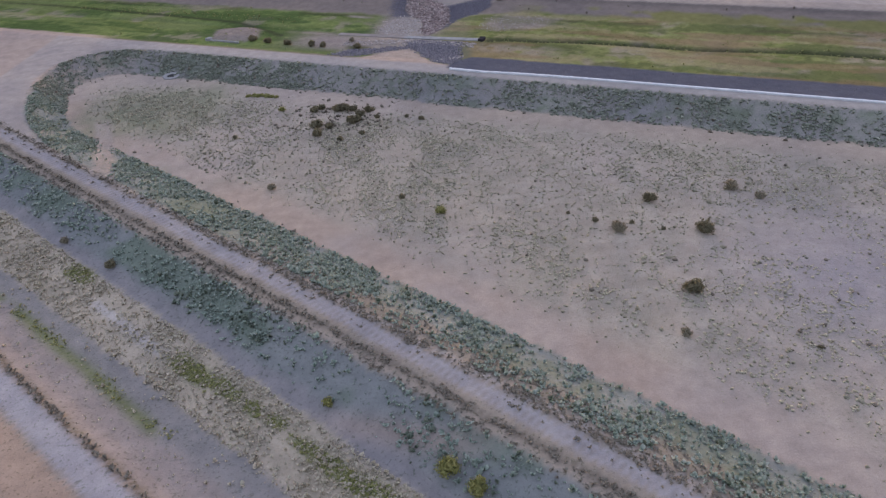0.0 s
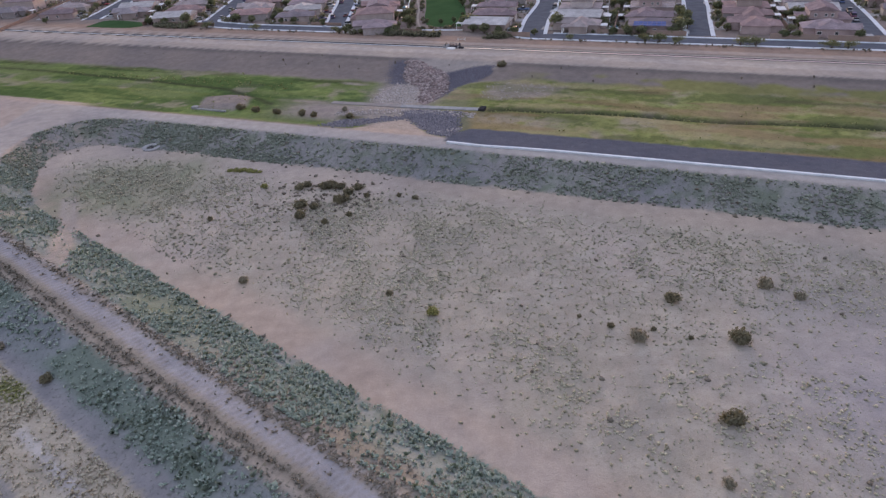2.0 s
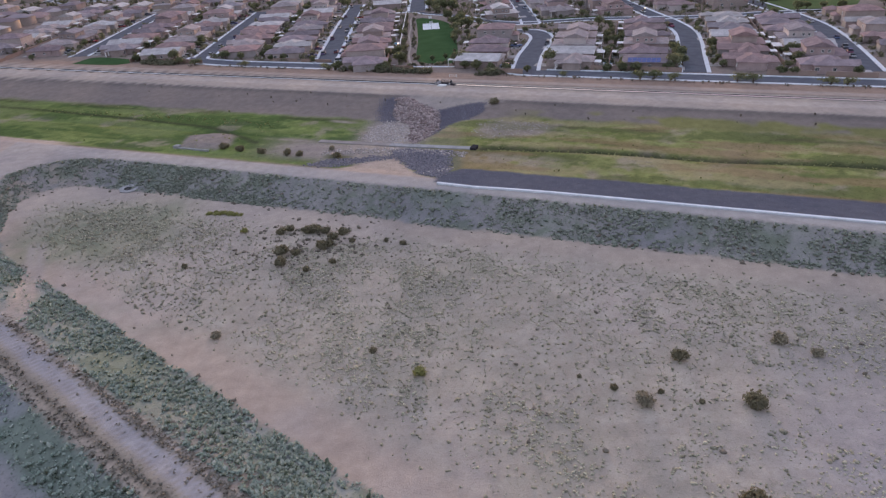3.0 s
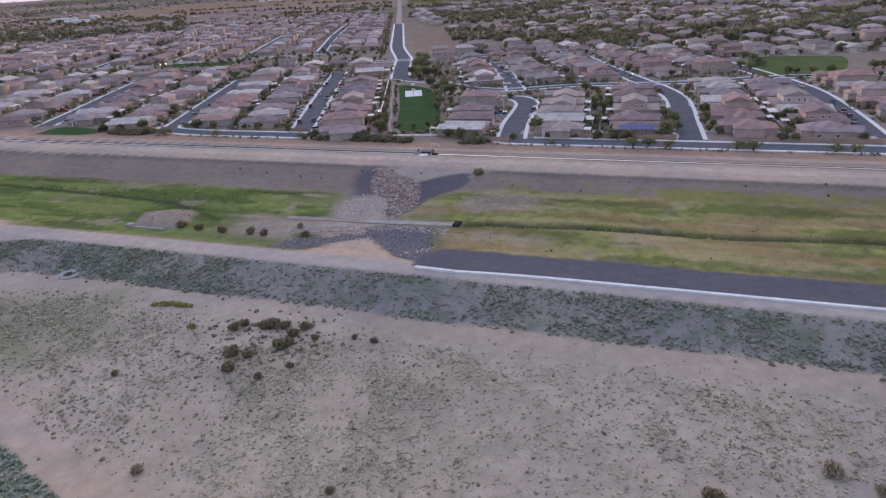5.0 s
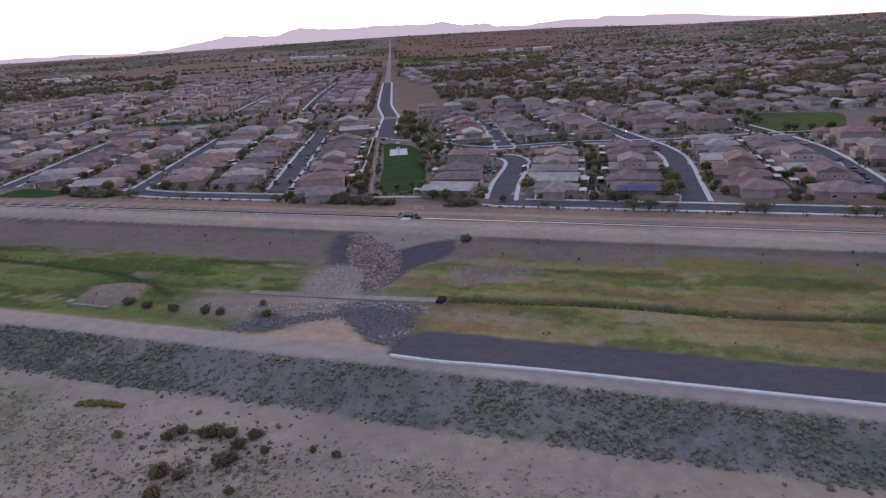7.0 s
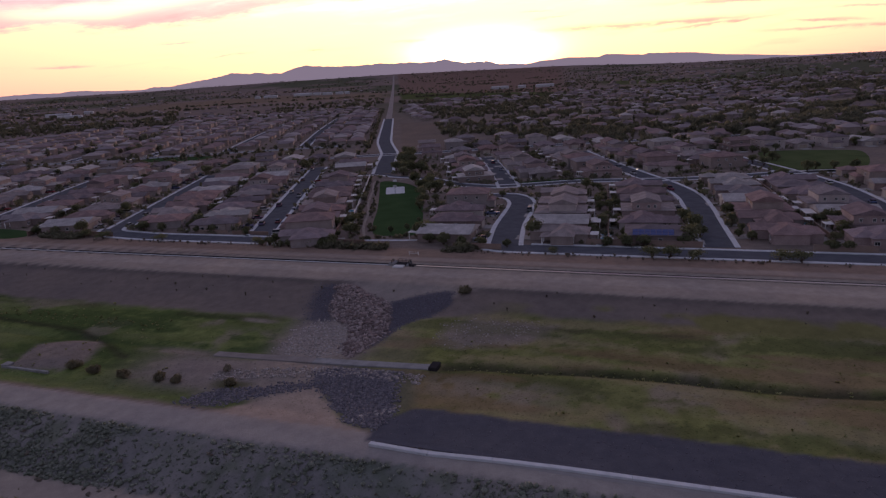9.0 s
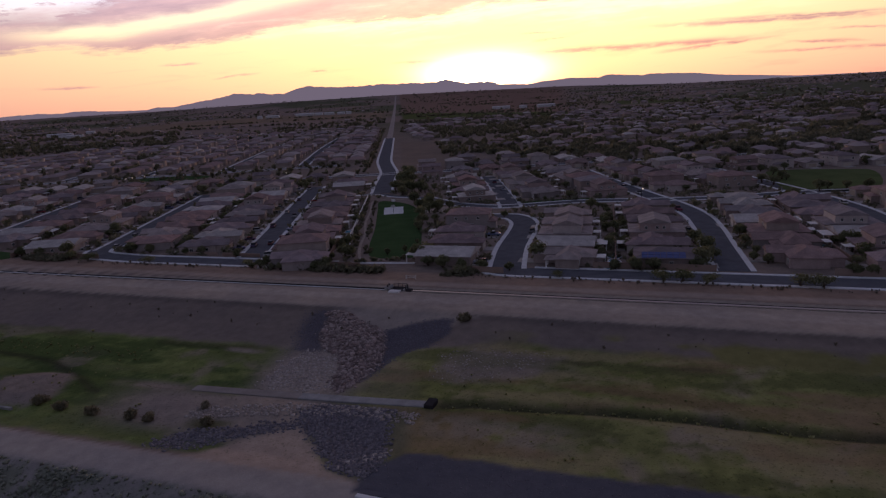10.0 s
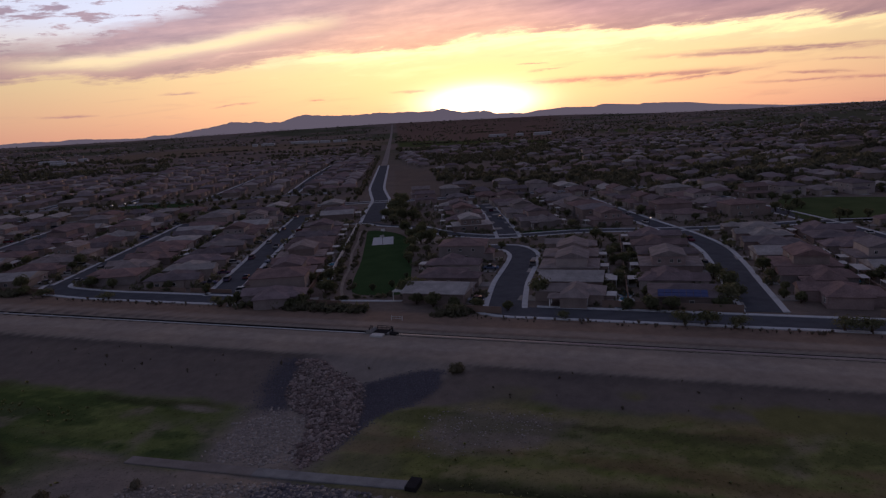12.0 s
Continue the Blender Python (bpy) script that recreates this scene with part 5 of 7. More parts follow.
sp = uv_spots(3600, south_fan, -10, 36, -84, -59.5)
scatter("blue_gravel_fan", sp, rng.uniform(0.3, 0.8, len(sp)), material("fan_stone", [(0.125, 0.118, 0.14), (0.19, 0.182, 0.205), (0.28, 0.268, 0.285)], 0.95, 1.0, 6, 0.5, random_by="island", spread=0.3), "blue-grey riprap fan below the weir", "riprap", LUMPS)
sp = uv_spots(700, lambda u, v: (np.abs(v - np.interp(u, [-10, 6, 20], [-70, -65, -61.5])) < 2.6) | ((u > 26) & (np.abs(v - np.interp(u, [26, 33], [-82, -74])) < 1.2)), -10, 33, -84, -59.8)
scatter("pale_rubble", sp, rng.uniform(0.3, 0.9, len(sp)), PALE_ISLE, "pale rubble strewn below the weir", "rubble", LUMPS)
sp = uv_spots(1500, lambda u, v: u > 33 + np.maximum(v + 79.5, 0) * 0.5, 32, 200, -86.6, -73.5)
scatter("facing_stones", sp, rng.uniform(0.15, 0.32, len(sp)), GRAVEL_ISLE, "small dark stones facing the levee slope", "gravel", LUMPS)


sp = uv_spots(420, lambda u, v: inside([(28, -33), (40, -29.5), (52, -32), (48, -40), (37, -46), (29, -46)], u, v) > rng.normal(0, 1.2, np.shape(u)), 24, 58, -48, -27)
scatter("loose_stones", sp, size_spread(len(sp), 0.15, 0.6), PALE_ISLE, "loose pale stones beside the spillway grass", "rubble", LUMPS, 0.35)


# ---- scrub ----
def tuft(seed, n=7, spread=0.5, tall=0.8):
    """A low spray of pointed leaves about one root."""
    r = np.random.default_rng(seed)
    V, F = [], []
    for k in range(n):
        a = r.uniform(0, 6.283)
        lean = r.uniform(0.15, 1.0) * spread
        tip = np.array([math.cos(a) * lean, math.sin(a) * lean, tall * r.uniform(0.45, 1.0)])
        side = np.array([-math.sin(a), math.cos(a), 0]) * r.uniform(0.14, 0.26)
        mid = tip * np.array([0.55, 0.55, 0.62])
        b = len(V)
        V += [np.zeros(3) + side * 0.4, mid + side, tip, mid - side, np.zeros(3) - side * 0.4]
        F += [(b, b + 1, b + 3), (b + 1, b + 2, b + 3), (b, b + 3, b + 4)]
    return np.array(V), np.array(F)


def shrub(seed):
    """A small rounded shrub with an uneven outline and a few sprays standing out of it."""
    bm = bmesh.new()
    bmesh.ops.create_icosphere(bm, subdivisions=1, radius=0.5)
    for q in bm.verts:
        q.co *= 0.85 + 0.7 * noise.noise(q.co * 2.6 + Vector((seed * 5.1, 3, 0)))
        q.co.z = q.co.z * 0.62 + 0.1
    v, f = arrays_of(bm)
    v2, f2 = tuft(seed + 300, 4, 0.62, 0.42)
    return np.concatenate([v, v2]), np.concatenate([f, f2 + len(v)])


SHRUBS = [shrub(i) for i in range(8)]
TUFTS = [tuft(i) for i in range(6)]
LOW_TUFTS = [tuft(20 + i, 9, 0.62, 0.5) for i in range(6)]


def xy_spots(n, density, x0, x1, y0, y1):
    out = np.zeros((0, 2))
    for _ in range(60):
        x, y = rng.uniform(x0, x1, n * 3), rng.uniform(y0, y1, n * 3)
        keep = rng.uniform(0, 1, n * 3) < density(x, y)
        out = np.concatenate([out, np.stack([x[keep], y[keep]], -1)])
        if len(out) >= n:
            break
    return out[:n]


def floor_d(x, y):
    u, v = uv(x, y)
    a, s = south(x, y)
    d = basin_depth(x, y)
    n = value_noise(x, y, 14, 50, 4)
    n2 = value_noise(x, y, 5, 81, 3)
    return ((d > 19) & (v < -100)) * np.clip((n - 0.32) * 3.0, 0, 1) * np.clip((n2 - 0.3) * 2.5, 0, 1) * step01(d, 18, 30) * (1 - 0.75 * np.exp(-(((x - 62) / 18) ** 2 + ((y - 74) / 20) ** 2)))


sp = xy_spots(20000, floor_d, -115, 125, 30, 180)
scatter("dry_scrub", sp, size_spread(len(sp), 0.22, 0.7), material("dry_floor_scrub", [(0.37, 0.345, 0.25), (0.45, 0.42, 0.315), (0.54, 0.505, 0.39), (0.40, 0.395, 0.285)], 0.95, 0.5, 8, 0.0, random_by="island", spread=0.3, thin=0.25), "low dry grey-brown scrub over the basin floor", "scrub", SHRUBS, 0.3)
GREY_SCRUB = material("grey_scrub", [(0.275, 0.27, 0.205), (0.35, 0.34, 0.26), (0.43, 0.41, 0.325)], 0.95, 0.5, 8, 0.0, random_by="island", spread=0.3, thin=0.4)
SQUAT = [tuft(40 + i, 12, 0.75, 0.36) for i in range(6)]


def patchy_d(x, y):
    n = value_noise(x, y, 22, 211, 3)
    hollow = 0.9 * np.exp(-(((x + 62) / 16) ** 2 + ((y - 128) / 9) ** 2)) + 0.8 * np.exp(-(((x + 85) / 17) ** 2 + ((y - 168) / 15) ** 2))
    return np.clip(floor_d(x, y) * step01(n, 0.42, 0.6) + hollow * (basin_depth(x, y) > 18), 0, 1)


sp = xy_spots(3000, patchy_d, -115, 125, 30, 185)
scatter("grey_scrub", sp, size_spread(len(sp), 0.3, 0.95), GREY_SCRUB, "squat grey-olive scrub in drifts on the basin floor", "scrub", SHRUBS, 0.3)


def even_d(x, y):
    d = basin_depth(x, y)
    n = value_noise(x, y, 26, 223, 3)
    return (d > 14.5) * step01(d, 14, 30) * np.clip(0.45 + (n - 0.45) * 2.2, 0.15, 1) * (1 - 0.85 * np.exp(-(((x - 66) / 17) ** 2 + ((y - 76) / 24) ** 2)))


sp = xy_spots(8500, even_d, -115, 130, 30, 185)
scatter("olive_scrub", sp, size_spread(len(sp), 0.25, 0.75), material("olive_scrub", [(0.29, 0.275, 0.20), (0.365, 0.345, 0.255), (0.45, 0.42, 0.32)], 0.95, 0.5, 8, 0.0, random_by="island", spread=0.3, thin=0.3), "small olive-grey shrubs dotted over the basin floor", "scrub", SHRUBS, 0.3)
sp = xy_spots(330, floor_d, -115, 125, 30, 180)
scatter("dark_scrub", sp, size_spread(len(sp), 0.4, 1.1), DARK_SCRUB, "scattered dark little shrubs on the basin floor", "scrub", SHRUBS, 0.25)


def south_slope_d(x, y):
    a, s = south(x, y)
    n = value_noise(x, y, 7, 90, 4)
    ramp = np.exp(-((x + 85.5 + (y - 132) * 0.42) / 3.2) ** 2) * (y > 112) * (y < 162)
    return ((basin_depth(x, y) > 0.8) & (basin_depth(x, y) < 12.4) & (s < 56)) * np.clip((n - 0.3) * 3, 0.1, 1) * (1 - ramp)


sp = xy_spots(9000, south_slope_d, -122, 70, 20, 190)
scatter("sage_scrub", sp, size_spread(len(sp), 0.35, 1.15), SAGE, "grey-green sage scrub covering the gravelled levee slope", "scrub", LOW_TUFTS, 0.3)


def north_slope_d(x, y):
    u, v = uv(x, y)
    n = value_noise(x, y, 9, 93, 4)
    d = basin_depth(x, y)
    a, s = south(x, y)
    return ((d > 0.5) & (d < 12.8) & (s > 56)) * (1 - np.exp(-((x + 85.5 + (y - 132) * 0.42) / 3.2) ** 2) * (y < 162)) * np.clip((n - 0.34) * 2.2, 0.1, 1) * np.where(x < 5, 1.0, 0.6)


sp = xy_spots(9500, north_slope_d, -125, 135, 90, 215)
scatter("slope_scrub", sp, size_spread(len(sp), 0.35, 1.25), material("slope_sage", [(0.21, 0.24, 0.19), (0.27, 0.30, 0.24), (0.34, 0.365, 0.30), (0.43, 0.44, 0.375)], 0.95, 0.5, 8, 0.0, random_by="island", spread=0.3, thin=0.4), "patchy grey-green scrub on the stony levee slope", "scrub", SHRUBS + LOW_TUFTS[:3], 0.3)
sp = xy_spots(230, lambda x, y: north_slope_d(x, y) + ((basin_depth(x, y) > 11.5) & (basin_depth(x, y) < 14.5)) * 0.5, -125, 135, 90, 215)
scatter("slope_dark_scrub", sp, size_spread(len(sp), 0.5, 1.3), DARK_SCRUB, "dark dry shrubs along the foot of the levee slope", "scrub", SHRUBS, 0.25)


sp = xy_spots(750, south_slope_d, -122, 70, 20, 190)
scatter("dark_sage_scrub", sp, size_spread(len(sp), 0.4, 1.2), material("dark_sage_scrub", [(0.10, 0.13, 0.095), (0.15, 0.18, 0.13), (0.20, 0.23, 0.17)], 0.95, 0.5, 8, 0.0, random_by="island", spread=0.3, thin=0.2), "darker green clumps among the sage on the levee slope", "scrub", LOW_TUFTS, 0.3)


def outer_slope_d(x, y):
    a, s = south(x, y)
    u, v = uv(x, y)
    n = value_noise(x, y, 8, 96, 4)
    return ((s > 22.8) & (s < 31.0) & (v < -95)) * np.clip((n - 0.30) * 2, 0.08, 1) * step01(s, 22.5, 25.5)


sp = xy_spots(2500, outer_slope_d, -130, 40, -10, 160)
scatter("outer_sage_scrub", sp, size_spread(len(sp), 0.3, 1.2), SAGE, "grey-green scrub on the outer levee slope", "scrub", LOW_TUFTS, 0.3)


sp = xy_spots(260, lambda x, y: outer_slope_d(x, y) * (south(x, y)[0] > -96) * (value_noise(x, y, 6, 119, 3) > 0.5), -130, 40, -10, 160)
scatter("outer_dark_scrub", sp, size_spread(len(sp), 0.4, 1.3), material("deep_green_scrub", [(0.12, 0.15, 0.11), (0.165, 0.195, 0.15), (0.22, 0.245, 0.19)], 0.95, 0.5, 8, 0.0, random_by="island", spread=0.3, thin=0.2), "darker green clumps on the outer levee slope", "scrub", LOW_TUFTS, 0.3)


def line_d(x, y):
    a, s = south(x, y)
    u, v = uv(x, y)
    lines = 0.9 * np.exp(-((s - 38.2) / 0.75) ** 2) + np.exp(-((s - 32.7) / 0.5) ** 2) + 0.22 * (s > 38.8) * (s < 43.5) * step01(a, -105, -55) + 0.7 * np.exp(-((s - 31.2) / 0.5) ** 2) + np.exp(-((s + 0.6) / 0.45) ** 2) + 0.12 * np.exp(-((s - 36.1) / 0.3) ** 2)
    return lines * (v < -94) * (0.4 + 0.6 * (value_noise(x, y, 5, 99, 3) > 0.45))


sp = xy_spots(7600, line_d, -130, 40, -10, 160)
scatter("roadside_scrub", sp, size_spread(len(sp), 0.25, 0.75), material("verge_scrub", [(0.145, 0.13, 0.105), (0.205, 0.185, 0.15), (0.28, 0.255, 0.205)], 0.95, 0.5, 8, 0.0, random_by="island", spread=0.3), "dark dry scrub in lines along the levee road edges", "scrub", SQUAT, 0.3)


def weed_d(x, y):
    a, s = south(x, y)
    n = value_noise(x, y, 7, 101, 4)
    return ((s > 10.6) & (s < 20.4)) * np.clip((n - 0.28) * 2.6, 0.15, 1) + 0.03 * ((s > 1) & (s <= 10.6))


sp = xy_spots(9000, weed_d, -100, 20, -10, 115)
scatter("bottom_weeds", sp, size_spread(len(sp), 0.25, 0.85), material("straw_weeds", [(0.38, 0.34, 0.26), (0.46, 0.415, 0.325), (0.54, 0.495, 0.395), (0.42, 0.415, 0.30)], 0.95, 0.5, 8, 0.0, random_by="island", spread=0.3, thin=0.15), "straw-coloured weeds in the low ground by the levee", "weeds", LOW_TUFTS, 0.3)
sp = xy_spots(2600, lambda x, y: green_weeds(*south(x, y)) + 0.3 * np.exp(-((south(x, y)[1] - 6.9) / 0.9) ** 2) * (value_noise(x, y, 7, 83, 3) > 0.45) * (south(x, y)[0] < -63) * (south(x, y)[0] > -114), -100, 20, -10, 115)
scatter("green_weeds", sp, size_spread(len(sp), 0.2, 0.6), material("fresh_weeds", [(0.24, 0.26, 0.10), (0.33, 0.34, 0.15), (0.42, 0.41, 0.22)], 0.9, 0.5, 8, 0.0, random_by="island", spread=0.4, thin=0.35), "fresh green weeds in a damp strip", "weeds", LOW_TUFTS, 0.3)


def channel_d(x, y):
    u, v = uv(x, y)
    n = value_noise(x, y, 8, 107, 4)
    creek = np.exp(-((v - creek_east(u)) / 1.5) ** 2) * (u > 35) + np.exp(-((v + 48) / 2.5) ** 2) * (u < -40)
    return ((v > -83) & (v < -36)) * (0.01 + 0.10 * (n > 0.6) + creek) * ((u > 36) | (u < -22)) * ((v > -72) | (u < 0))


sp = xy_spots(500, channel_d, -150, 130, 120, 300)
scatter("channel_grass", sp, size_spread(len(sp), 0.4, 1.0), material("channel_grass_blades", [(0.22, 0.235, 0.105), (0.29, 0.295, 0.135), (0.37, 0.355, 0.175)], 0.95, 0.05, 3, 0.0, random_by="island", spread=0.5, thin=0.2), "rough tussocks of grass on the channel floor", "grass", LOW_TUFTS, 0.3)
sp = uv_spots(70, lambda u, v: rng.uniform(0, 1, len(u)) < 0.5, -150, 140, -28, -15)
scatter("bank_scrub", sp, size_spread(len(sp), 0.4, 1.2), DARK_SCRUB, "sparse dark scrub on the bare channel bank", "scrub", TUFTS, 0.3)
sp = uv_spots(300, lambda u, v: (np.abs((u / 1.7) % 1 - 0.5) < 0.42) & ((u > 12) | (u < -20)), -130, 190, 14.2, 17.4)
scatter("verge_shrubs", sp, size_spread(len(sp), 0.4, 1.4), DARK_SCRUB, "small dark shrubs planted in rows along the canal verge", "shrubs", TUFTS, 0.2)


sp = xy_spots(260, lambda x, y: np.exp(-(((x + 31) / 12) ** 2 + ((y - 149) / 9) ** 2)) * (value_noise(x, y, 4, 117, 3) > 0.46), -70, 10, 125, 175)
scatter("cluster_scrub", sp, size_spread(len(sp), 0.4, 1.3), DARK_SCRUB, "low dark scrub filling in between the creosote bushes", "scrub", SHRUBS, 0.25)


# ---- bushes that stand alone ----
def leaf_cloud(seed, n, radius, squash, leaf, lumps=6, hollow=0.45):
    """Leaves gathered in clumps with gaps between them."""
    r = np.random.default_rng(seed)
    cs = r.normal(0, 1, (lumps, 3))
    cs /= np.linalg.norm(cs, axis=1)[:, None]
    cs *= radius * r.uniform(0.25, 0.72, (lumps, 1))
    cs[:, 2] = np.abs(cs[:, 2]) * squash
    V, F = [], []
    for k in range(n):
        c = cs[k % lumps]
        d = r.normal(0, 1, 3)
        d /= np.linalg.norm(d)
        p = c + d * radius * r.uniform(hollow, 1.0) * 0.52 * np.array([1, 1, squash])
        t1 = np.cross(d, r.normal(0, 1, 3))
        t1 /= np.linalg.norm(t1) + 1e-6
        t2 = np.cross(d, t1) * 0.6 + d * r.uniform(-0.5, 0.5)
        s = leaf * r.uniform(0.6, 1.35)
        b = len(V)
        V += [p - t1 * s, p + t2 * s * 0.7, p + t1 * s, p - t2 * s * 0.7]
        F.append((b, b + 1, b + 2, b + 3))
    return np.array(V), F


def stems(seed, n, length, thick):
    bm = bmesh.new()
    r = np.random.default_rng(seed)
    for k in range(n):
        a = 6.283 * k / n + r.uniform(-0.3, 0.3)
        lean = r.uniform(0.2, 0.6)
        top = Vector((math.cos(a) * lean * length, math.sin(a) * lean * length, length * r.uniform(0.7, 1.0)))
        ring0 = [bm.verts.new((thick * math.cos(q), thick * math.sin(q), -0.15)) for q in (0, 2.1, 4.2)]
        ring1 = [bm.verts.new(top + Vector((thick * 0.3 * math.cos(q), thick * 0.3 * math.sin(q), 0))) for q in (0, 2.1, 4.2)]
        for i in range(3):
            bm.faces.new((ring0[i], ring0[(i + 1) % 3], ring1[(i + 1) % 3], ring1[i]))
    return bm


def bush(seed, leafmat, label):
    b = new("bush")
    tagged(b, label, "bush")
    v, f = leaf_cloud(seed, 900, 1.0, 0.78, 0.13, 16, 0.3)
    v[:, 2] += 0.30
    mesh_part("foliage", v, f, leafmat, b)
    part("stems", stems(seed, 6, 0.7, 0.05), BARK, b)
    return b


kinds = [(BUSH, "dark olive creosote bush on the pale basin floor"), (BRIGHT_BUSH, "yellow-green desert bush on the pale basin floor"), (material("dry_bush_leaves", [(0.21, 0.19, 0.14), (0.28, 0.255, 0.19), (0.35, 0.32, 0.245)], 0.95, 0.8, 9, 0.0, random_by="island", spread=0.5, thin=0.3), "dry grey-brown bush on the pale basin floor")]
protos = {}
BUSHES = [(36.0, 70.2, 2.1, 0), (37.3, 99.1, 1.9, 0), (44.3, 87.4, 2.3, 0), (-13.0, 106.6, 1.0, 0), (-5.1, 99.6, 1.5, 1), (-8.3, 145.6, 1.1, 0), (-12.2, 147.6, 0.9, 0),
          (-34.9, 139.8, 2.0, 0), (-35.6, 145.1, 2.1, 0), (-31.2, 154.6, 1.9, 0), (-29.0, 154.8, 2.1, 0), (-26.6, 154.2, 1.7, 0), (-22.4, 153.0, 1.7, 0), (-24.6, 150.5, 1.7, 0), (-26.6, 146.2, 2.0, 0), (-25.0, 147.0, 1.5, 0), (-37.4, 155.0, 1.7, 0), (-35.6, 156.6, 1.5, 0),
          (-46.5, 157.2, 1.3, 1), (-58.4, 169.4, 1.3, 1), (-56.6, 169.2, 1.6, 1), (-54.8, 168.9, 1.7, 1), (-53.0, 168.4, 1.6, 1), (-51.4, 167.9, 1.4, 1), (-49.9, 167.4, 1.1, 1), (-32.2, 144.0, 1.5, 0), (-23.5, 139.2, 1.1, 0), (-28.8, 136.4, 1.2, 0), (-20.0, 148.4, 1.1, 0), (55.0, 101.2, 2.0, 2), (28.6, 89.4, 2.0, 2), (24.9, 93.0, 0.9, 0),
          (31.1, 60.1, 1.2, 2), (-42.0, 114.2, 1.3, 2), (-79.9, 96.8, 1.2, 2), (-67.1, 87.2, 1.5, 0), (-22.6, 49.9, 1.2, 1), (-6.4, 37.4, 2.0, 1), (-3.0, 34.6, 1.8, 1), (-56.0, 141.4, 1.0, 0), (36.8, 88.5, 0.7, 0), (31.6, 91.4, 0.7, 0), (59.1, 97.6, 1.3, 2), (49.6, 55.4, 0.6, 0), (20.3, 96.3, 0.6, 0),
          (-65.3, 213.8, 2.0, 0), (-59.4, 209.8, 1.9, 0), (-52.1, 206.6, 1.9, 0), (-43.7, 203.8, 1.8, 0), (-39.9, 202.0, 1.7, 0), (22.5, 238.0, 2.2, 0), (-28.4, 198.7, 1.7, 0), (-30.5, 206.0, 1.4, 2)]
for i, (x, y, s, k) in enumerate(BUSHES):
    m = pose(x, y, lay(x, y) - 0.08, 0, 0, (i * 77) % 360) @ Matrix.Diagonal((s * 0.86, s * 0.86, s * (0.5 if y > 165 and k == 1 else 1.0), 1))
    key = (k, i % 3)
    if key not in protos:
        protos[key] = bush(40 + k * 3 + i % 3, kinds[k][0], kinds[k][1])
        protos[key].matrix_basis = m
        tagged(protos[key], group="bushes of the basin")
    else:
        ob = copy_thing(protos[key], Matrix())
        ob.matrix_basis = m


# ---- houses ----
def roof_into(bm, x0, y0, x1, y1, z, rise, gable=False, over=0.45, thick=0.18):
    """A tiled roof over a rectangle, its ridge along the longer side; hipped, or gabled."""
    x0, y0, x1, y1 = x0 - over, y0 - over, x1 + over, y1 + over
    w, d = x1 - x0, y1 - y0
    low = [bm.verts.new(p) for p in ((x0, y0, z), (x1, y0, z), (x1, y1, z), (x0, y1, z))]
    eave = [bm.verts.new(p) for p in ((x0, y0, z + thick), (x1, y0, z + thick), (x1, y1, z + thick), (x0, y1, z + thick))]
    top = z + thick + rise
    inset = 0.0 if gable else min(w, d) * 0.5
    if w >= d:
        a, b = bm.verts.new((x0 + inset, (y0 + y1) / 2, top)), bm.verts.new((x1 - inset, (y0 + y1) / 2, top))
        slopes = [(eave[0], eave[1], b, a), (eave[2], eave[3], a, b), (eave[1], eave[2], b), (eave[3], eave[0], a)]
    else:
        a, b = bm.verts.new(((x0 + x1) / 2, y0 + inset, top)), bm.verts.new(((x0 + x1) / 2, y1 - inset, top))
        slopes = [(eave[1], eave[2], b, a), (eave[3], eave[0], a, b), (eave[0], eave[1], a), (eave[2], eave[3], b)]
    for f in slopes:
        bm.faces.new(f)
    bm.faces.new(low[::-1])
    for i in range(4):
        j = (i + 1) % 4
        bm.faces.new((low[i], low[j], eave[j], eave[i]))


def roof(x0, y0, x1, y1, z, rise, gable=False):
    bm = bmesh.new()
    roof_into(bm, x0, y0, x1, y1, z, rise, gable)
    return bm


def gable_wall_into(bm, x0, y0, x1, y1, z, rise):
    """The triangles of wall under a gabled roof whose ridge runs along the longer side."""
    w, d = x1 - x0, y1 - y0
    for s in (0, 1):
        if w >= d:
            x = (x0 + 0.02, x1 - 0.02)[s]
            tri = [(x, y0, z), (x, y1, z), (x, (y0 + y1) / 2, z + rise * 0.94)]
        else:
            y = (y0 + 0.02, y1 - 0.02)[s]
            tri = [(x0, y, z), (x1, y, z), ((x0 + x1) / 2, y, z + rise * 0.94)]
        bm.faces.new([bm.verts.new(p) for p in tri])


def window(parent, x, y, z, w, h, side):
    """A framed window on a wall that faces -y, +y, -x or +x."""
    turn = {"s": 0, "e": 90, "n": 180, "w": 270}[side]
    m = pose(x, y, z, 0, 0, turn)
    bm = bmesh.new()
    t = 0.11
    for a in ((-w / 2, -0.08, 0, -w / 2 + t, 0.05, h), (w / 2 - t, -0.08, 0, w / 2, 0.05, h), (-w / 2 + t, -0.08, 0, w / 2 - t, 0.05, t), (-w / 2 + t, -0.08, h - t, w / 2 - t, 0.05, h), (-0.03, -0.06, t, 0.03, 0.04, h - t)):
        box_into(bm, *a, m=m)
    f = part("window", bm, WHITE_TRIM, parent)
    part("pane", box(-w / 2 + t, -0.03, t, w / 2 - t, 0.02, h - t, m=m), GLASS, f)


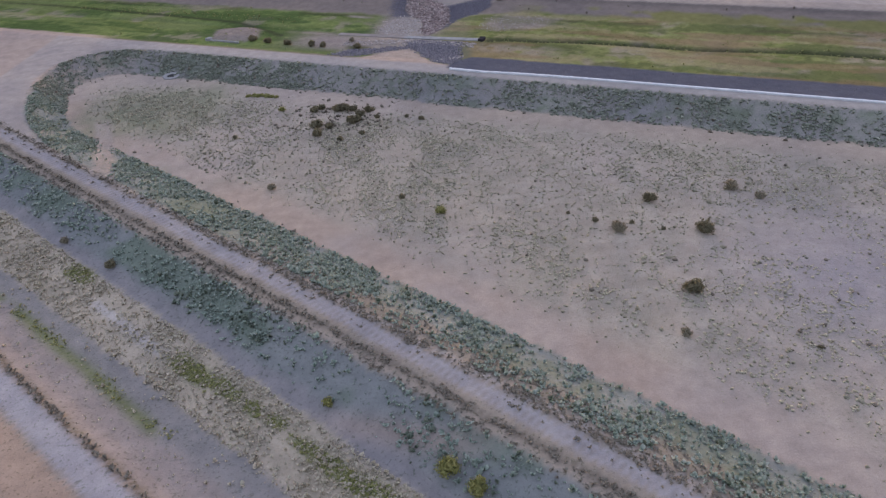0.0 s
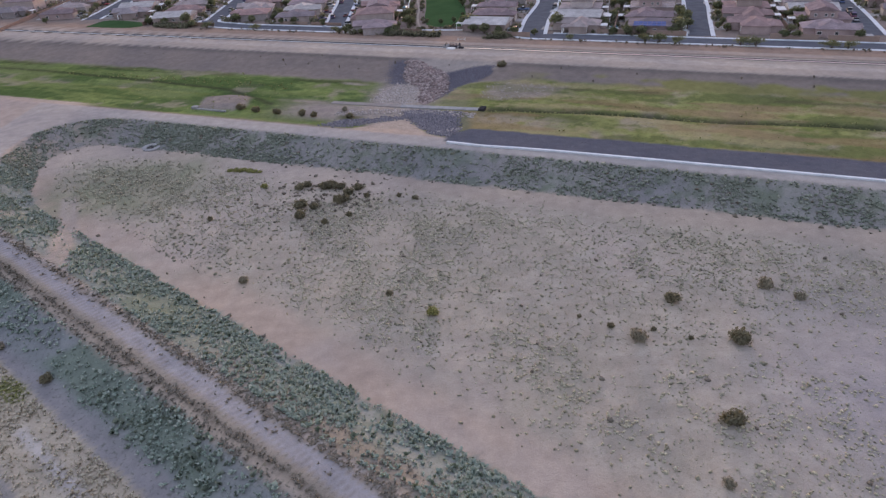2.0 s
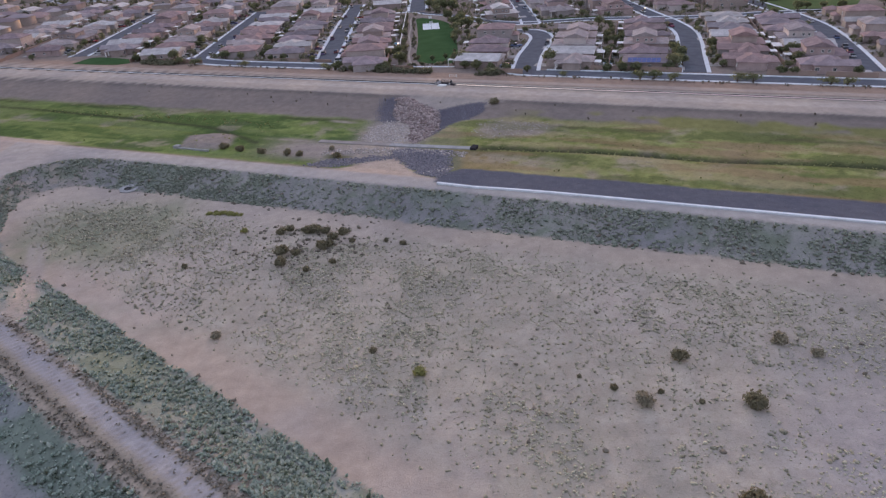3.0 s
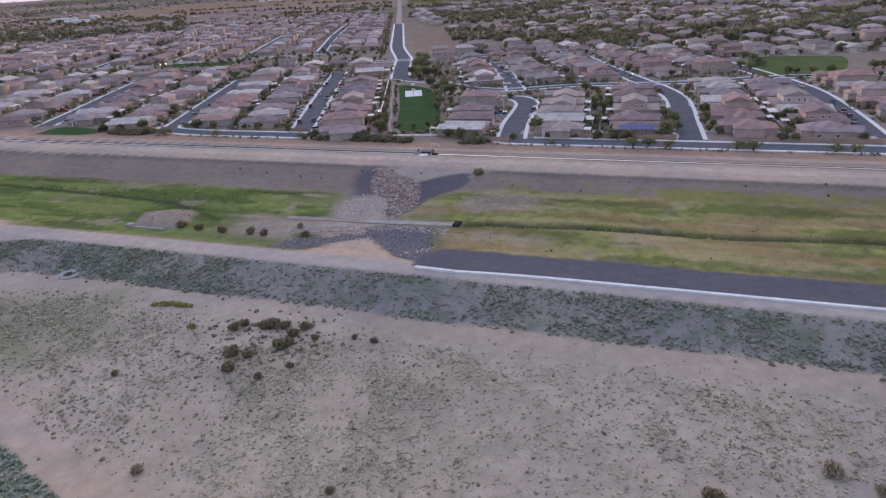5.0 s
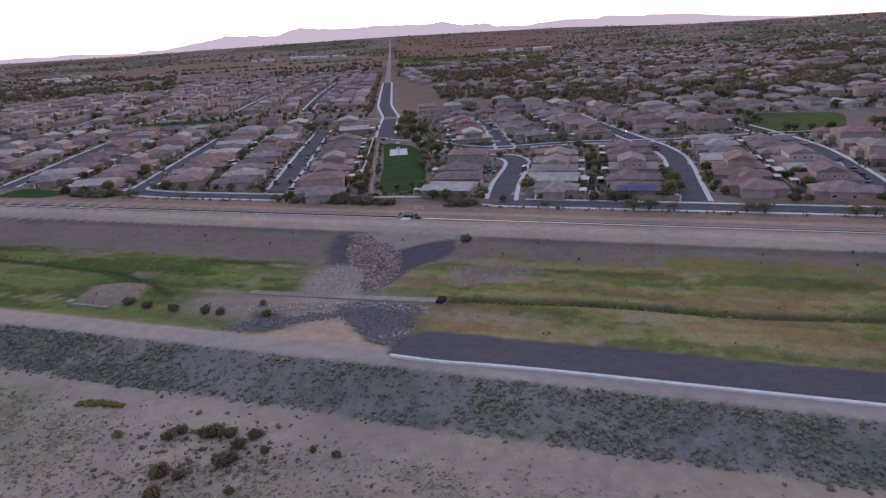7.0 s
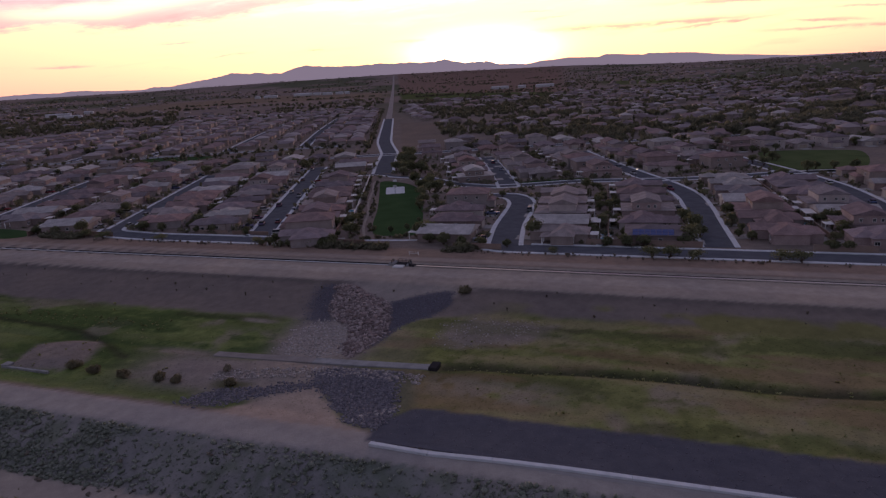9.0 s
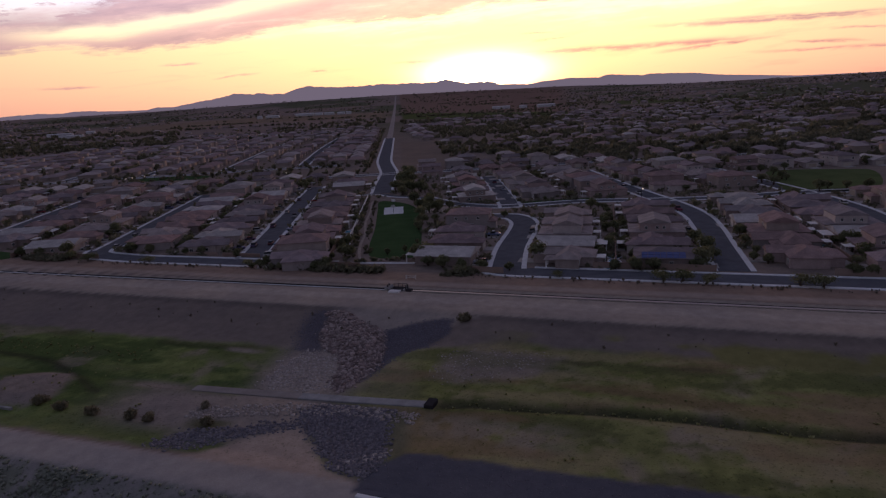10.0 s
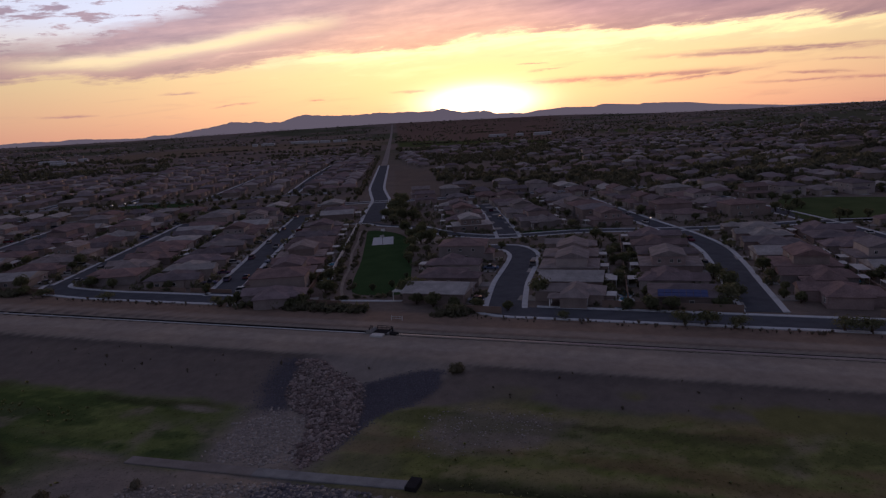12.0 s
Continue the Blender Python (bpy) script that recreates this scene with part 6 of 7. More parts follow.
HOUSE_LABELS = {"low": "single-storey tan stucco house with brown hipped tile roof", "wing": "single-storey stucco house with hipped tile roof and garage wing",
                "tall": "two-storey tan stucco house with gabled upper tile roof", "big": "two-storey beige stucco house with hipped tile roof",
                "ell": "single-storey stucco house with gabled garage and rear wing",
                "patio": "single-storey stucco house with pale patio roof behind", "solar": "single-storey stucco house with blue solar panels on its roof"}


def make_house(kind):
    """Local +x looks to the street. About 17 m deep and 13 m wide."""
    h = tagged(new("house"), HOUSE_LABELS[kind], "house", group="houses of the estate")
    X, Y = 9.0, 6.75
    if kind in ("low", "ell"):
        # a main block, a lower rear wing and a gabled front
        a, b = (4.5, 0.4) if kind == "low" else (1.5, -1.5)
        part("wall", box(-5.5, -Y, -0.3, a, Y, 2.9), STUCCO, h)
        part("roof", roof(-5.5, -Y, a, Y, 2.9, 2.0), ROOF, h)
        part("rear_wall", box(-9.6, b - 5.0, -0.3, -5.5, b + 4.2, 2.7), STUCCO, h)
        part("rear_roof", roof(-9.6, b - 5.0, -3.0, b + 4.2, 2.7, 1.35), ROOF, h)
        bm = box(a, -Y + 0.4, -0.3, 9.0, 0.2, 2.75)
        gable_wall_into(bm, a - 2.4, -Y + 0.4, 9.0, 0.2, 2.75, 1.55)
        part("front_wall", bm, STUCCO, h)
        part("front_roof", roof(a - 2.4, -Y + 0.4, 9.0, 0.2, 2.75, 1.55, gable=True), ROOF, h)
        if kind == "ell":
            part("porch_roof", roof(1.5, 1.6, 4.6, 6.0, 2.5, 0.7), ROOF, h)
            for y in (2.0, 5.6):
                part("porch_post", box(4.2, y - 0.15, -0.2, 4.5, y + 0.15, 2.5), STUCCO, h)
    elif kind in ("patio", "solar"):
        part("wall", box(-X, -Y, -0.3, X, Y, 2.9), STUCCO, h)
        part("roof", roof(-X, -Y, X, Y, 2.9, 1.75, gable=(kind == "patio")), ROOF, h)
        if kind == "patio":
            bm = bmesh.new()
            gable_wall_into(bm, -X, -Y, X, Y, 3.05, 1.75)
            part("gable_wall", bm, STUCCO, h)
            bm = bmesh.new()
            box_into(bm, -X - 4.2, -4.5, 2.55, -X - 0.7, 3.0, 2.72)
            for y in (-4.2, 2.7):
                box_into(bm, -X - 4.0, y - 0.12, -0.2, -X - 3.76, y + 0.12, 2.55)
            part("patio_cover", bm, WHITE_TRIM, h, "pale flat patio cover on two posts")
        if kind == "solar":
            for i in range(7):
                for j in range(2):
                    m = pose(-6.2 + i * 1.75, -Y - 0.2 + 0.9 + j * 1.9, 3.36 + j * 0.45, 13.4, 0, 0)
                    part("solar_panel", box(-0.82, -0.9, 0.05, 0.82, 0.9, 0.11, m=m), SOLAR, h)
    elif kind == "wing":
        part("wall", box(-X, -Y, -0.3, 4.6, Y, 2.9), STUCCO, h)
        part("roof", roof(-X, -Y, 4.6, Y, 2.9, 1.75), ROOF, h)
        part("garage_wall", box(4.6, -Y + 0.6, -0.3, 10.2, 0.6, 2.8), STUCCO, h)
        part("garage_roof", roof(3.0, -Y + 0.6, 10.2, 0.6, 2.8, 1.5), ROOF, h)
    elif kind == "tall":
        part("wall", box(-X, -Y, -0.3, X, Y, 2.9), STUCCO, h)
        part("roof", roof(-X, -Y, X, Y, 2.9, 1.25), ROOF, h)
        bm = box(-5.6, -Y + 0.4, 2.9, 4.0, Y - 0.8, 5.9)
        gable_wall_into(bm, -5.6, -Y + 0.4, 4.0, Y - 0.8, 5.9, 1.7)
        part("upper_wall", bm, STUCCO, h)
        part("upper_roof", roof(-5.6, -Y + 0.4, 4.0, Y - 0.8, 5.9, 1.7, gable=True), ROOF, h)
    else:
        part("wall", box(-X, -Y + 0.3, -0.3, X - 1.2, Y - 0.3, 5.7), STUCCO, h)
        part("roof", roof(-X, -Y + 0.3, X - 1.2, Y - 0.3, 5.7, 1.9), ROOF, h)
        part("porch_wall", box(X - 1.2, -Y + 0.6, -0.3, X + 1.6, 1.0, 2.8), STUCCO, h)
        part("porch_roof", roof(X - 1.2, -Y + 0.6, X + 1.6, 1.0, 2.8, 1.0), ROOF, h)
    front = 10.2 if kind == "wing" else (X + 1.6 if kind == "big" else X)
    bm = box(front - 0.02, -4.9, 0.0, front + 0.07, -0.3, 2.25)
    for z in (0.56, 1.12, 1.68):
        box_into(bm, front + 0.07, -4.85, z - 0.02, front + 0.085, -0.35, z + 0.02)
    part("garage_door", bm, GARAGE, h)
    if kind in ("low", "ell", "wing", "tall"):
        back = -9.6 if kind in ("low", "ell") else -X
        part("patio_slab", box(back - 3.4, -3.2, -0.1, back - 0.5, 2.6, 0.08, bevel=0.02), DRIVE, h)
        if kind in ("ell", "tall"):
            bm = box(back - 3.2, -3.0, 2.3, back - 0.5, 1.4, 2.42)
            for y in (-2.8, 1.2):
                box_into(bm, back - 3.1, y - 0.07, 0.0, back - 2.96, y + 0.07, 2.3)
            part("patio_cover", bm, WHITE_TRIM, h, "small pale patio cover on posts")
    dx = {"wing": 4.6, "big": X - 1.2, "low": 4.5, "ell": 1.5}.get(kind, X)
    part("door", box(dx - 0.02, 2.2, 0.0, dx + 0.06, 3.2, 2.1, bevel=0.02), GARAGE, h)
    part("driveway", box(front + 0.1, -5.3, -0.1, 14.2 if kind != "wing" else 14.0, 0.1, 0.1, bevel=0.02), DRIVE, h)
    south_y = -Y + 0.3 if kind == "big" else -Y
    window(h, -4.4, south_y, 1.0, 1.5, 1.2, "s")
    window(h, 1.2, south_y, 1.0, 1.2, 1.2, "s")
    window(h, -5.5 if kind in ("low", "ell") else -X, 5.4 if kind in ("low", "ell") else 2.5, 0.9, 2.0, 1.4, "w")
    if kind == "big":
        for x in (-5.2, -1.0, 3.6):
            window(h, x, south_y, 3.7, 1.1, 1.2, "s")
        window(h, X - 1.2, 2.6, 3.7, 1.4, 1.2, "e")
    elif kind == "tall":
        for x in (-3.6, 0.0, 2.2):
            window(h, x, -Y + 0.4, 3.9, 1.0, 1.15, "s")
        window(h, 4.0, 0.5, 3.9, 1.6, 1.2, "e")
    else:
        window(h, dx, 4.4, 0.9, 1.5, 1.3, "e")
    return h


ROOF_TONES = [(0.242, 0.191, 0.197), (0.270, 0.219, 0.228), (0.209, 0.177, 0.186), (0.298, 0.209, 0.198), (0.265, 0.237, 0.246), (0.335, 0.288, 0.279), (0.251, 0.191, 0.186), (0.307, 0.270, 0.265), (0.228, 0.195, 0.205), (0.288, 0.209, 0.200), (0.400, 0.372, 0.358), (0.465, 0.442, 0.432)]
WALL_TONES = [(0.293, 0.239, 0.221), (0.350, 0.293, 0.268), (0.418, 0.356, 0.330), (0.326, 0.293, 0.287), (0.485, 0.433, 0.418), (0.394, 0.311, 0.298)]
HOUSES = {k: make_house(k) for k in HOUSE_LABELS}
USED = set()
HOUSE_SPOTS = []
hr = np.random.default_rng(23)


def put_house(kind, x, y, turn, flip=False):
    m = pose(x, y, max(lay(x, y), -0.05) + 0.05, 0, 0, turn)
    if kind not in USED:
        USED.add(kind)
        ob = HOUSES[kind]
        ob.matrix_basis = m
    else:
        ob = copy_thing(HOUSES[kind], m)
    tiles, render_coat = ROOF_TONES[hr.integers(len(ROOF_TONES) - (hr.uniform() < 0.5))], WALL_TONES[hr.integers(len(WALL_TONES))]
    if kind == "patio":
        tiles = ROOF_TONES[-1]
    shade = hr.uniform(0.9, 1.1)
    for o in ob.children:
        if "roof" in o.name:
            o.color = (*[q * shade for q in tiles], 1)
        elif "wall" in o.name:
            o.color = (*[q * shade for q in render_coat], 1)
    HOUSE_SPOTS.append((x, y, turn))


def column(a, b, n, turn, kinds_):
    for i in range(n):
        t = i / max(1, n - 1)
        x, y = a[0] + (b[0] - a[0]) * t, a[1] + (b[1] - a[1]) * t
        k = kinds_[i] if i < len(kinds_) else ["low", "tall", "wing", "big", "ell", "patio", "ell", "tall"][hr.integers(8)]
        if k == "low" and hr.uniform() < 0.4:
            k = "ell"
        x, y = x + hr.uniform(-0.9, 0.9), y + hr.uniform(-0.5, 0.5)
        put_house(k, x, y, turn if np.isscalar(turn) else turn[0] + (turn[1] - turn[0]) * t)


column((-26.5, 301), (-26.0, 437), 10, 180, ["low", "big", "tall", "low", "tall", "low", "wing"])
column((-65.3, 336), (-65.6, 494), 11, 0, ["low", "low", "wing", "low", "low", "wing"])
column((-91, 348), (-92, 496), 11, 180, ["wing", "low", "low", "low", "wing"])
column((-130.5, 354), (-131.5, 500), 10, 0, ["patio", "wing", "low", "tall", "low"])
column((-160, 372), (-167, 524), 10, 180, ["low", "patio", "wing"])
column((-203, 384), (-211, 536), 10, 0, ["low", "wing"])
column((-238, 398), (-246, 548), 10, 180, ["low"])
column((22.5, 293.5), (36.5, 347), 4, (-21, -14), ["patio", "wing", "low", "big"])
column((57.8, 279.5), (76.5, 347), 5, (159, 164), ["low", "patio", "tall", "tall", "low"])
column((86.0, 272.0), (112.5, 357), 6, (-20, -15), ["solar", "low", "tall", "wing", "low", "low"])
column((122.5, 262), (152.5, 358), 7, (160, 165), ["low", "low", "tall", "patio", "low", "low", "wing"])
column((145.5, 249.5), (174, 346), 7, (-20, -15), ["low", "tall", "patio", "tall", "low", "wing", "low"])
column((187.5, 268), (213, 352), 6, (160, 166), ["low", "wing", "big", "low", "big", "wing"])
column((222, 252), (246, 332), 6, -20, [])
column((262, 240), (286, 322), 6, 160, [])
column((46, 412), (46.5, 492), 5, 0, ["tall", "low", "tall"])
column((77.5, 408), (78.0, 500), 7, 180, ["low", "tall", "wing"])
column((108.5, 403), (108, 500), 7, 0, [])
column((145, 404), (145, 500), 7, 180, ["wing", "big"])
column((174, 404), (176, 500), 7, 0, [])
column((212, 462), (300, 448), 6, 270, ["tall", "big", "low"])
column((-22, 482), (-22, 500), 2, 180, ["patio", "low"])
column((29, 566), (150, 562), 7, 90, ["tall", "big"])
column((30, 531), (150, 527), 7, 270, ["tall", "low"])
column((-330, 575), (-30, 538), 17, 270, [])

put_house("big", 60, 590, 270)
# the rest of the town, as far as single houses can still be told
def in_field(x, y):
    """Open fields on the plain that hold neither houses nor trees."""
    return (x > 10 and y + 1.45 * x > 1600 and x < 0.25 * y and 1250 < y < 3000) or (-700 < x < -20 and 1700 < y < 2350 and y + 0.2 * x < 2250)


def far_houses(spots, name, tall_share=0.25):
    V, Q, WV, WF = [], [], [], []
    for x, y in spots:
        w, d = hr.uniform(4.6, 8.0), hr.uniform(4.2, 6.2)
        z0 = lay(x, y)
        h = 5.6 if hr.uniform() < tall_share else 3.0
        t = hr.choice([0, 0, 0, 1]) * math.pi / 2 + hr.uniform(-0.08, 0.08)
        c, s = math.cos(t), math.sin(t)

        def tr(px, py, pz):
            return (x + px * c - py * s, y + px * s + py * c, z0 + pz)

        b = len(WV)
        WV += [tr(*p) for p in ((-w, -d, -0.3), (w, -d, -0.3), (w, d, -0.3), (-w, d, -0.3), (-w, -d, h), (w, -d, h), (w, d, h), (-w, d, h))]
        WF += [(b, b + 1, b + 5, b + 4), (b + 1, b + 2, b + 6, b + 5), (b + 2, b + 3, b + 7, b + 6), (b + 3, b, b + 4, b + 7)]
        b = len(V)
        o = 0.6
        V += [tr(*p) for p in ((-w - o, -d - o, h), (w + o, -d - o, h), (w + o, d + o, h), (-w - o, d + o, h), (-w + d * 0.8, 0, h + 2.1), (w - d * 0.8, 0, h + 2.1))]
        Q += [(b, b + 1, b + 5, b + 4), (b + 2, b + 3, b + 4, b + 5), (b + 1, b + 2, b + 5, b + 5), (b + 3, b, b + 4, b + 4)]
        # a lower wing to one side
        e, g_, r_ = hr.uniform(2.4, 3.6), hr.uniform(-0.3, 0.5) * w, hr.choice([-1, 1])
        y0, y1 = (0.0, d + hr.uniform(1.5, 4.0)) if r_ > 0 else (-d - hr.uniform(1.5, 4.0), 0.0)
        h2 = 2.9
        b = len(WV)
        WV += [tr(*p) for p in ((g_ - e, y0, -0.3), (g_ + e, y0, -0.3), (g_ + e, y1, -0.3), (g_ - e, y1, -0.3), (g_ - e, y0, h2), (g_ + e, y0, h2), (g_ + e, y1, h2), (g_ - e, y1, h2))]
        WF += [(b, b + 1, b + 5, b + 4), (b + 1, b + 2, b + 6, b + 5), (b + 2, b + 3, b + 7, b + 6), (b + 3, b, b + 4, b + 7)]
        b = len(V)
        V += [tr(*p) for p in ((g_ - e - 0.4, y0 - 0.3, h2), (g_ + e + 0.4, y0 - 0.3, h2), (g_ + e + 0.4, y1 + 0.3, h2), (g_ - e - 0.4, y1 + 0.3, h2), (g_, y0 - 0.3, h2 + 1.6), (g_, y1 + 0.3, h2 + 1.6))]
        Q += [(b + 1, b + 2, b + 5, b + 4), (b + 3, b, b + 4, b + 5), (b, b + 1, b + 4, b + 4), (b + 2, b + 3, b + 5, b + 5)]
    tri = []
    for f in Q:
        f = list(dict.fromkeys(f))
        tri.append(tuple(f[:3]))
        if len(f) == 4:
            tri.append((f[0], f[2], f[3]))
    soup(name + "_roofs", V, tri, FAR_ROOF, label="brown and mauve tiled roofs of the distant estate", category="houses")
    soup(name + "_walls", WV, WF, FAR_WALL, label="tan stucco walls of the distant estate", category="houses")


spots = []
for xx in (-75, -141, -207, -273, -339, -405):
    for side in (-16.5, 16.5):
        for yy in np.arange(668, 1075, 14.6):
            if not (-150 < xx + side < -120 and 700 < yy < 735):
                spots.append((xx + side - 3 + hr.uniform(-1, 1), yy + hr.uniform(-1, 1)))
for xx in (-30, -45):
    for yy in np.arange(655, 1180, 15.2):
        spots.append((xx + hr.uniform(-1, 1), yy + hr.uniform(-1, 1)))
for xx in np.arange(-330, -55, 17):
    for yy in np.arange(1090, 1290, 17):
        if hr.uniform() < 0.8:
            spots.append((xx + hr.uniform(-2, 2), yy + hr.uniform(-2, 2)))
for xx in np.arange(-700, -400, 34):
    for yy in np.arange(520, 1000, 15.5):
        if value_noise(np.array([xx]), np.array([yy]), 120, 131, 2)[0] > 0.47:
            spots.append((xx + hr.uniform(-2, 2), yy + hr.uniform(-2, 2)))
for xx in np.arange(-420, -255, 34):
    for yy in np.arange(400, 560, 15.5):
        spots.append((xx + hr.uniform(-2, 2), yy + hr.uniform(-2, 2)))
far_houses(spots, "west_estate")
spots = []
for _ in range(980):
    x, y = hr.uniform(60, 950), hr.uniform(585, 1450)
    if value_noise(np.array([x]), np.array([y]), 150, 137, 3)[0] > 0.42 and abs(x) < y * 0.85:
        spots.append((x, y))
for xx in np.arange(205, 460, 33):
    for yy in np.arange(480, 600, 16):
        if hr.uniform() < 0.6:
            spots.append((xx + hr.uniform(-6, 6), yy + hr.uniform(-4, 4)))
for yy in np.arange(900, 1300, 17):
    spots.append((22 + hr.uniform(0, 30), yy))
for _ in range(760):
    y = hr.uniform(1150, 3000)
    x = hr.uniform(-0.85, 0.85) * y
    if not in_field(x, y) and abs(x + 5) > 30:
        spots.append((x, y))
far_houses(spots, "far_town", 0.12)


def big_shed(x, y, w, d, h, turn):
    g = empty("farm_shed", pose(x, y, lay(x, y), 0, 0, turn), "long white metal shed on the distant plain", "shed", group="white sheds")
    part("wall", box(-w, -d, -0.5, w, d, h), WHITE_METAL, g)
    part("roof", roof(-w, -d, w, d, h, d * 0.3, gable=True), WHITE_METAL, g)


for x, y, w, d in ((-800, 1720, 30, 5), (-712, 1590, 26, 4), (-760, 1790, 10, 5), (-437, 2255, 8, 5), (-400, 2280, 22, 6), (-300, 2310, 30, 7), (-250, 2280, 12, 7), (-215, 2265, 16, 6), (-175, 2255, 12, 6), (-150, 2245, 8, 6), (293, 1903, 24, 5), (350, 1880, 10, 5), (408, 1857, 24, 6)):
    big_shed(x, y, w, d, 6, hr.uniform(-12, 12))

# ---- trees ----
def make_tree(seed, height, wide, label, fill=1.0):
    t = tagged(new("tree"), label, "tree", group="trees of the estate")
    bm = stems(seed, 5, height * 0.62, 0.11)
    ring = []
    for z, r in ((-0.3, 0.26), (height * 0.22, 0.19), (height * 0.40, 0.14)):
        ring.append([bm.verts.new((r * math.cos(a), r * math.sin(a), z)) for a in np.arange(6) * math.pi / 3])
    for a, b in zip(ring, ring[1:]):
        for i in range(6):
            bm.faces.new((a[i], a[(i + 1) % 6], b[(i + 1) % 6], b[i]))
    part("trunk", bm, BARK, t)
    v, f = leaf_cloud(seed, int(620 * fill) + 120, wide, height * 0.42 / wide, 0.42 - 0.16 * (1 - fill), 13, 0.35 if fill == 1.0 else 0.1)
    v[:, 2] += height * 0.36
    mesh_part("crown", v, f, LEAF, t)
    return t


TREES = [make_tree(61, 6.5, 2.7, "round green shade tree in a dry yard"), make_tree(62, 5.0, 2.3, "small olive-green tree in a dry yard"), make_tree(63, 7.5, 3.4, "broad dark green shade tree"), make_tree(64, 4.2, 1.7, "young dark green tree"), make_tree(65, 4.6, 4.4, "wide wispy desert tree on the canal verge", 0.5)]
tree_used = set()
TREE_COUNT = 0


def put_tree(k, x, y, s):
    global TREE_COUNT
    TREE_COUNT += 1
    m = pose(x, y, lay(x, y), 0, 0, (TREE_COUNT * 67) % 360) @ Matrix.Diagonal((s, s, s * (0.88 + 0.24 * ((TREE_COUNT * 37) % 10) / 10), 1))
    if k not in tree_used:
        tree_used.add(k)
        TREES[k].matrix_basis = m
    else:
        copy_thing(TREES[k], Matrix()).matrix_basis = m


tr = np.random.default_rng(31)


def clear_of_houses(x, y, gap=8.5):
    return all((x - p[0]) ** 2 + (y - p[1]) ** 2 > gap * gap for p in HOUSE_SPOTS) and all(np.min(np.hypot(l[:, 0] - x, l[:, 1] - y)) > w / 2 + 1.2 for l, w in STREETS)


def grove(n, x0, x1, y0, y1, lo=0.55, hi=1.1, gap=8.0, kinds_=(0, 1, 2, 3)):
    for _ in range(n):
        for _try in range(30):
            x, y = tr.uniform(x0, x1), tr.uniform(y0, y1)
            if clear_of_houses(x, y, gap):
                put_tree(int(tr.choice(kinds_)), x, y, tr.uniform(lo, hi))
                break


grove(26, -81, -75, 335, 500, 0.55, 0.95, 6.0)
grove(22, -148, -140, 365, 515, 0.4, 0.8, 6.0)
grove(7, -14, -8, 310, 440, 0.4, 0.7, 5.0)
grove(11, 69, 84, 268, 300, 0.5, 0.9, 7.0)
grove(20, 78, 98, 300, 370, 0.5, 0.95, 7.0)
grove(20, 131, 165, 255, 370, 0.55, 0.95, 7.5)
grove(13, 178, 185, 290, 370, 0.45, 0.8, 6.0)
grove(18, 198, 240, 268, 360, 0.5, 0.9, 7.0)
grove(19, 14, 44, 350, 470, 0.7, 1.25, 8.0)
grove(13, 8, 26, 440, 545, 0.8, 1.35, 7.0, (0, 2))
grove(9, 60, 150, 395, 520, 0.5, 0.9, 8.0)
grove(34, 60, 230, 385, 560, 0.5, 1.0, 7.5)
grove(36, -260, -20, 500, 560, 0.6, 1.1, 7.0)
grove(11, -118, -30, 506, 540, 0.7, 1.2, 7.0)
grove(9, 205, 300, 440, 455, 0.7, 1.1, 6.0)
grove(22, -235, -120, 345, 520, 0.5, 0.9, 6.5)
grove(16, -60, -10, 296, 330, 0.5, 0.9, 7.5)
for u_, v_, s_ in ((74, 18.2, 1.0), (79, 18.6, 1.15), (85, 17.8, 0.95), (107, 18.4, 1.1), (112, 17.9, 1.0), (46, 18.4, 0.7), (136, 18.2, 1.1), (141, 18.5, 0.9), (168, 18.0, 1.1), (-30, 17.6, 0.9), (-37, 18.0, 1.0), (-58, 18.6, 0.8), (-100, 18.2, 0.9), (-128, 17.8, 1.1), (-138, 18.4, 1.0), (17, 18.0, 0.9)):
    put_tree(4, *from_uv(u_, v_), s_)
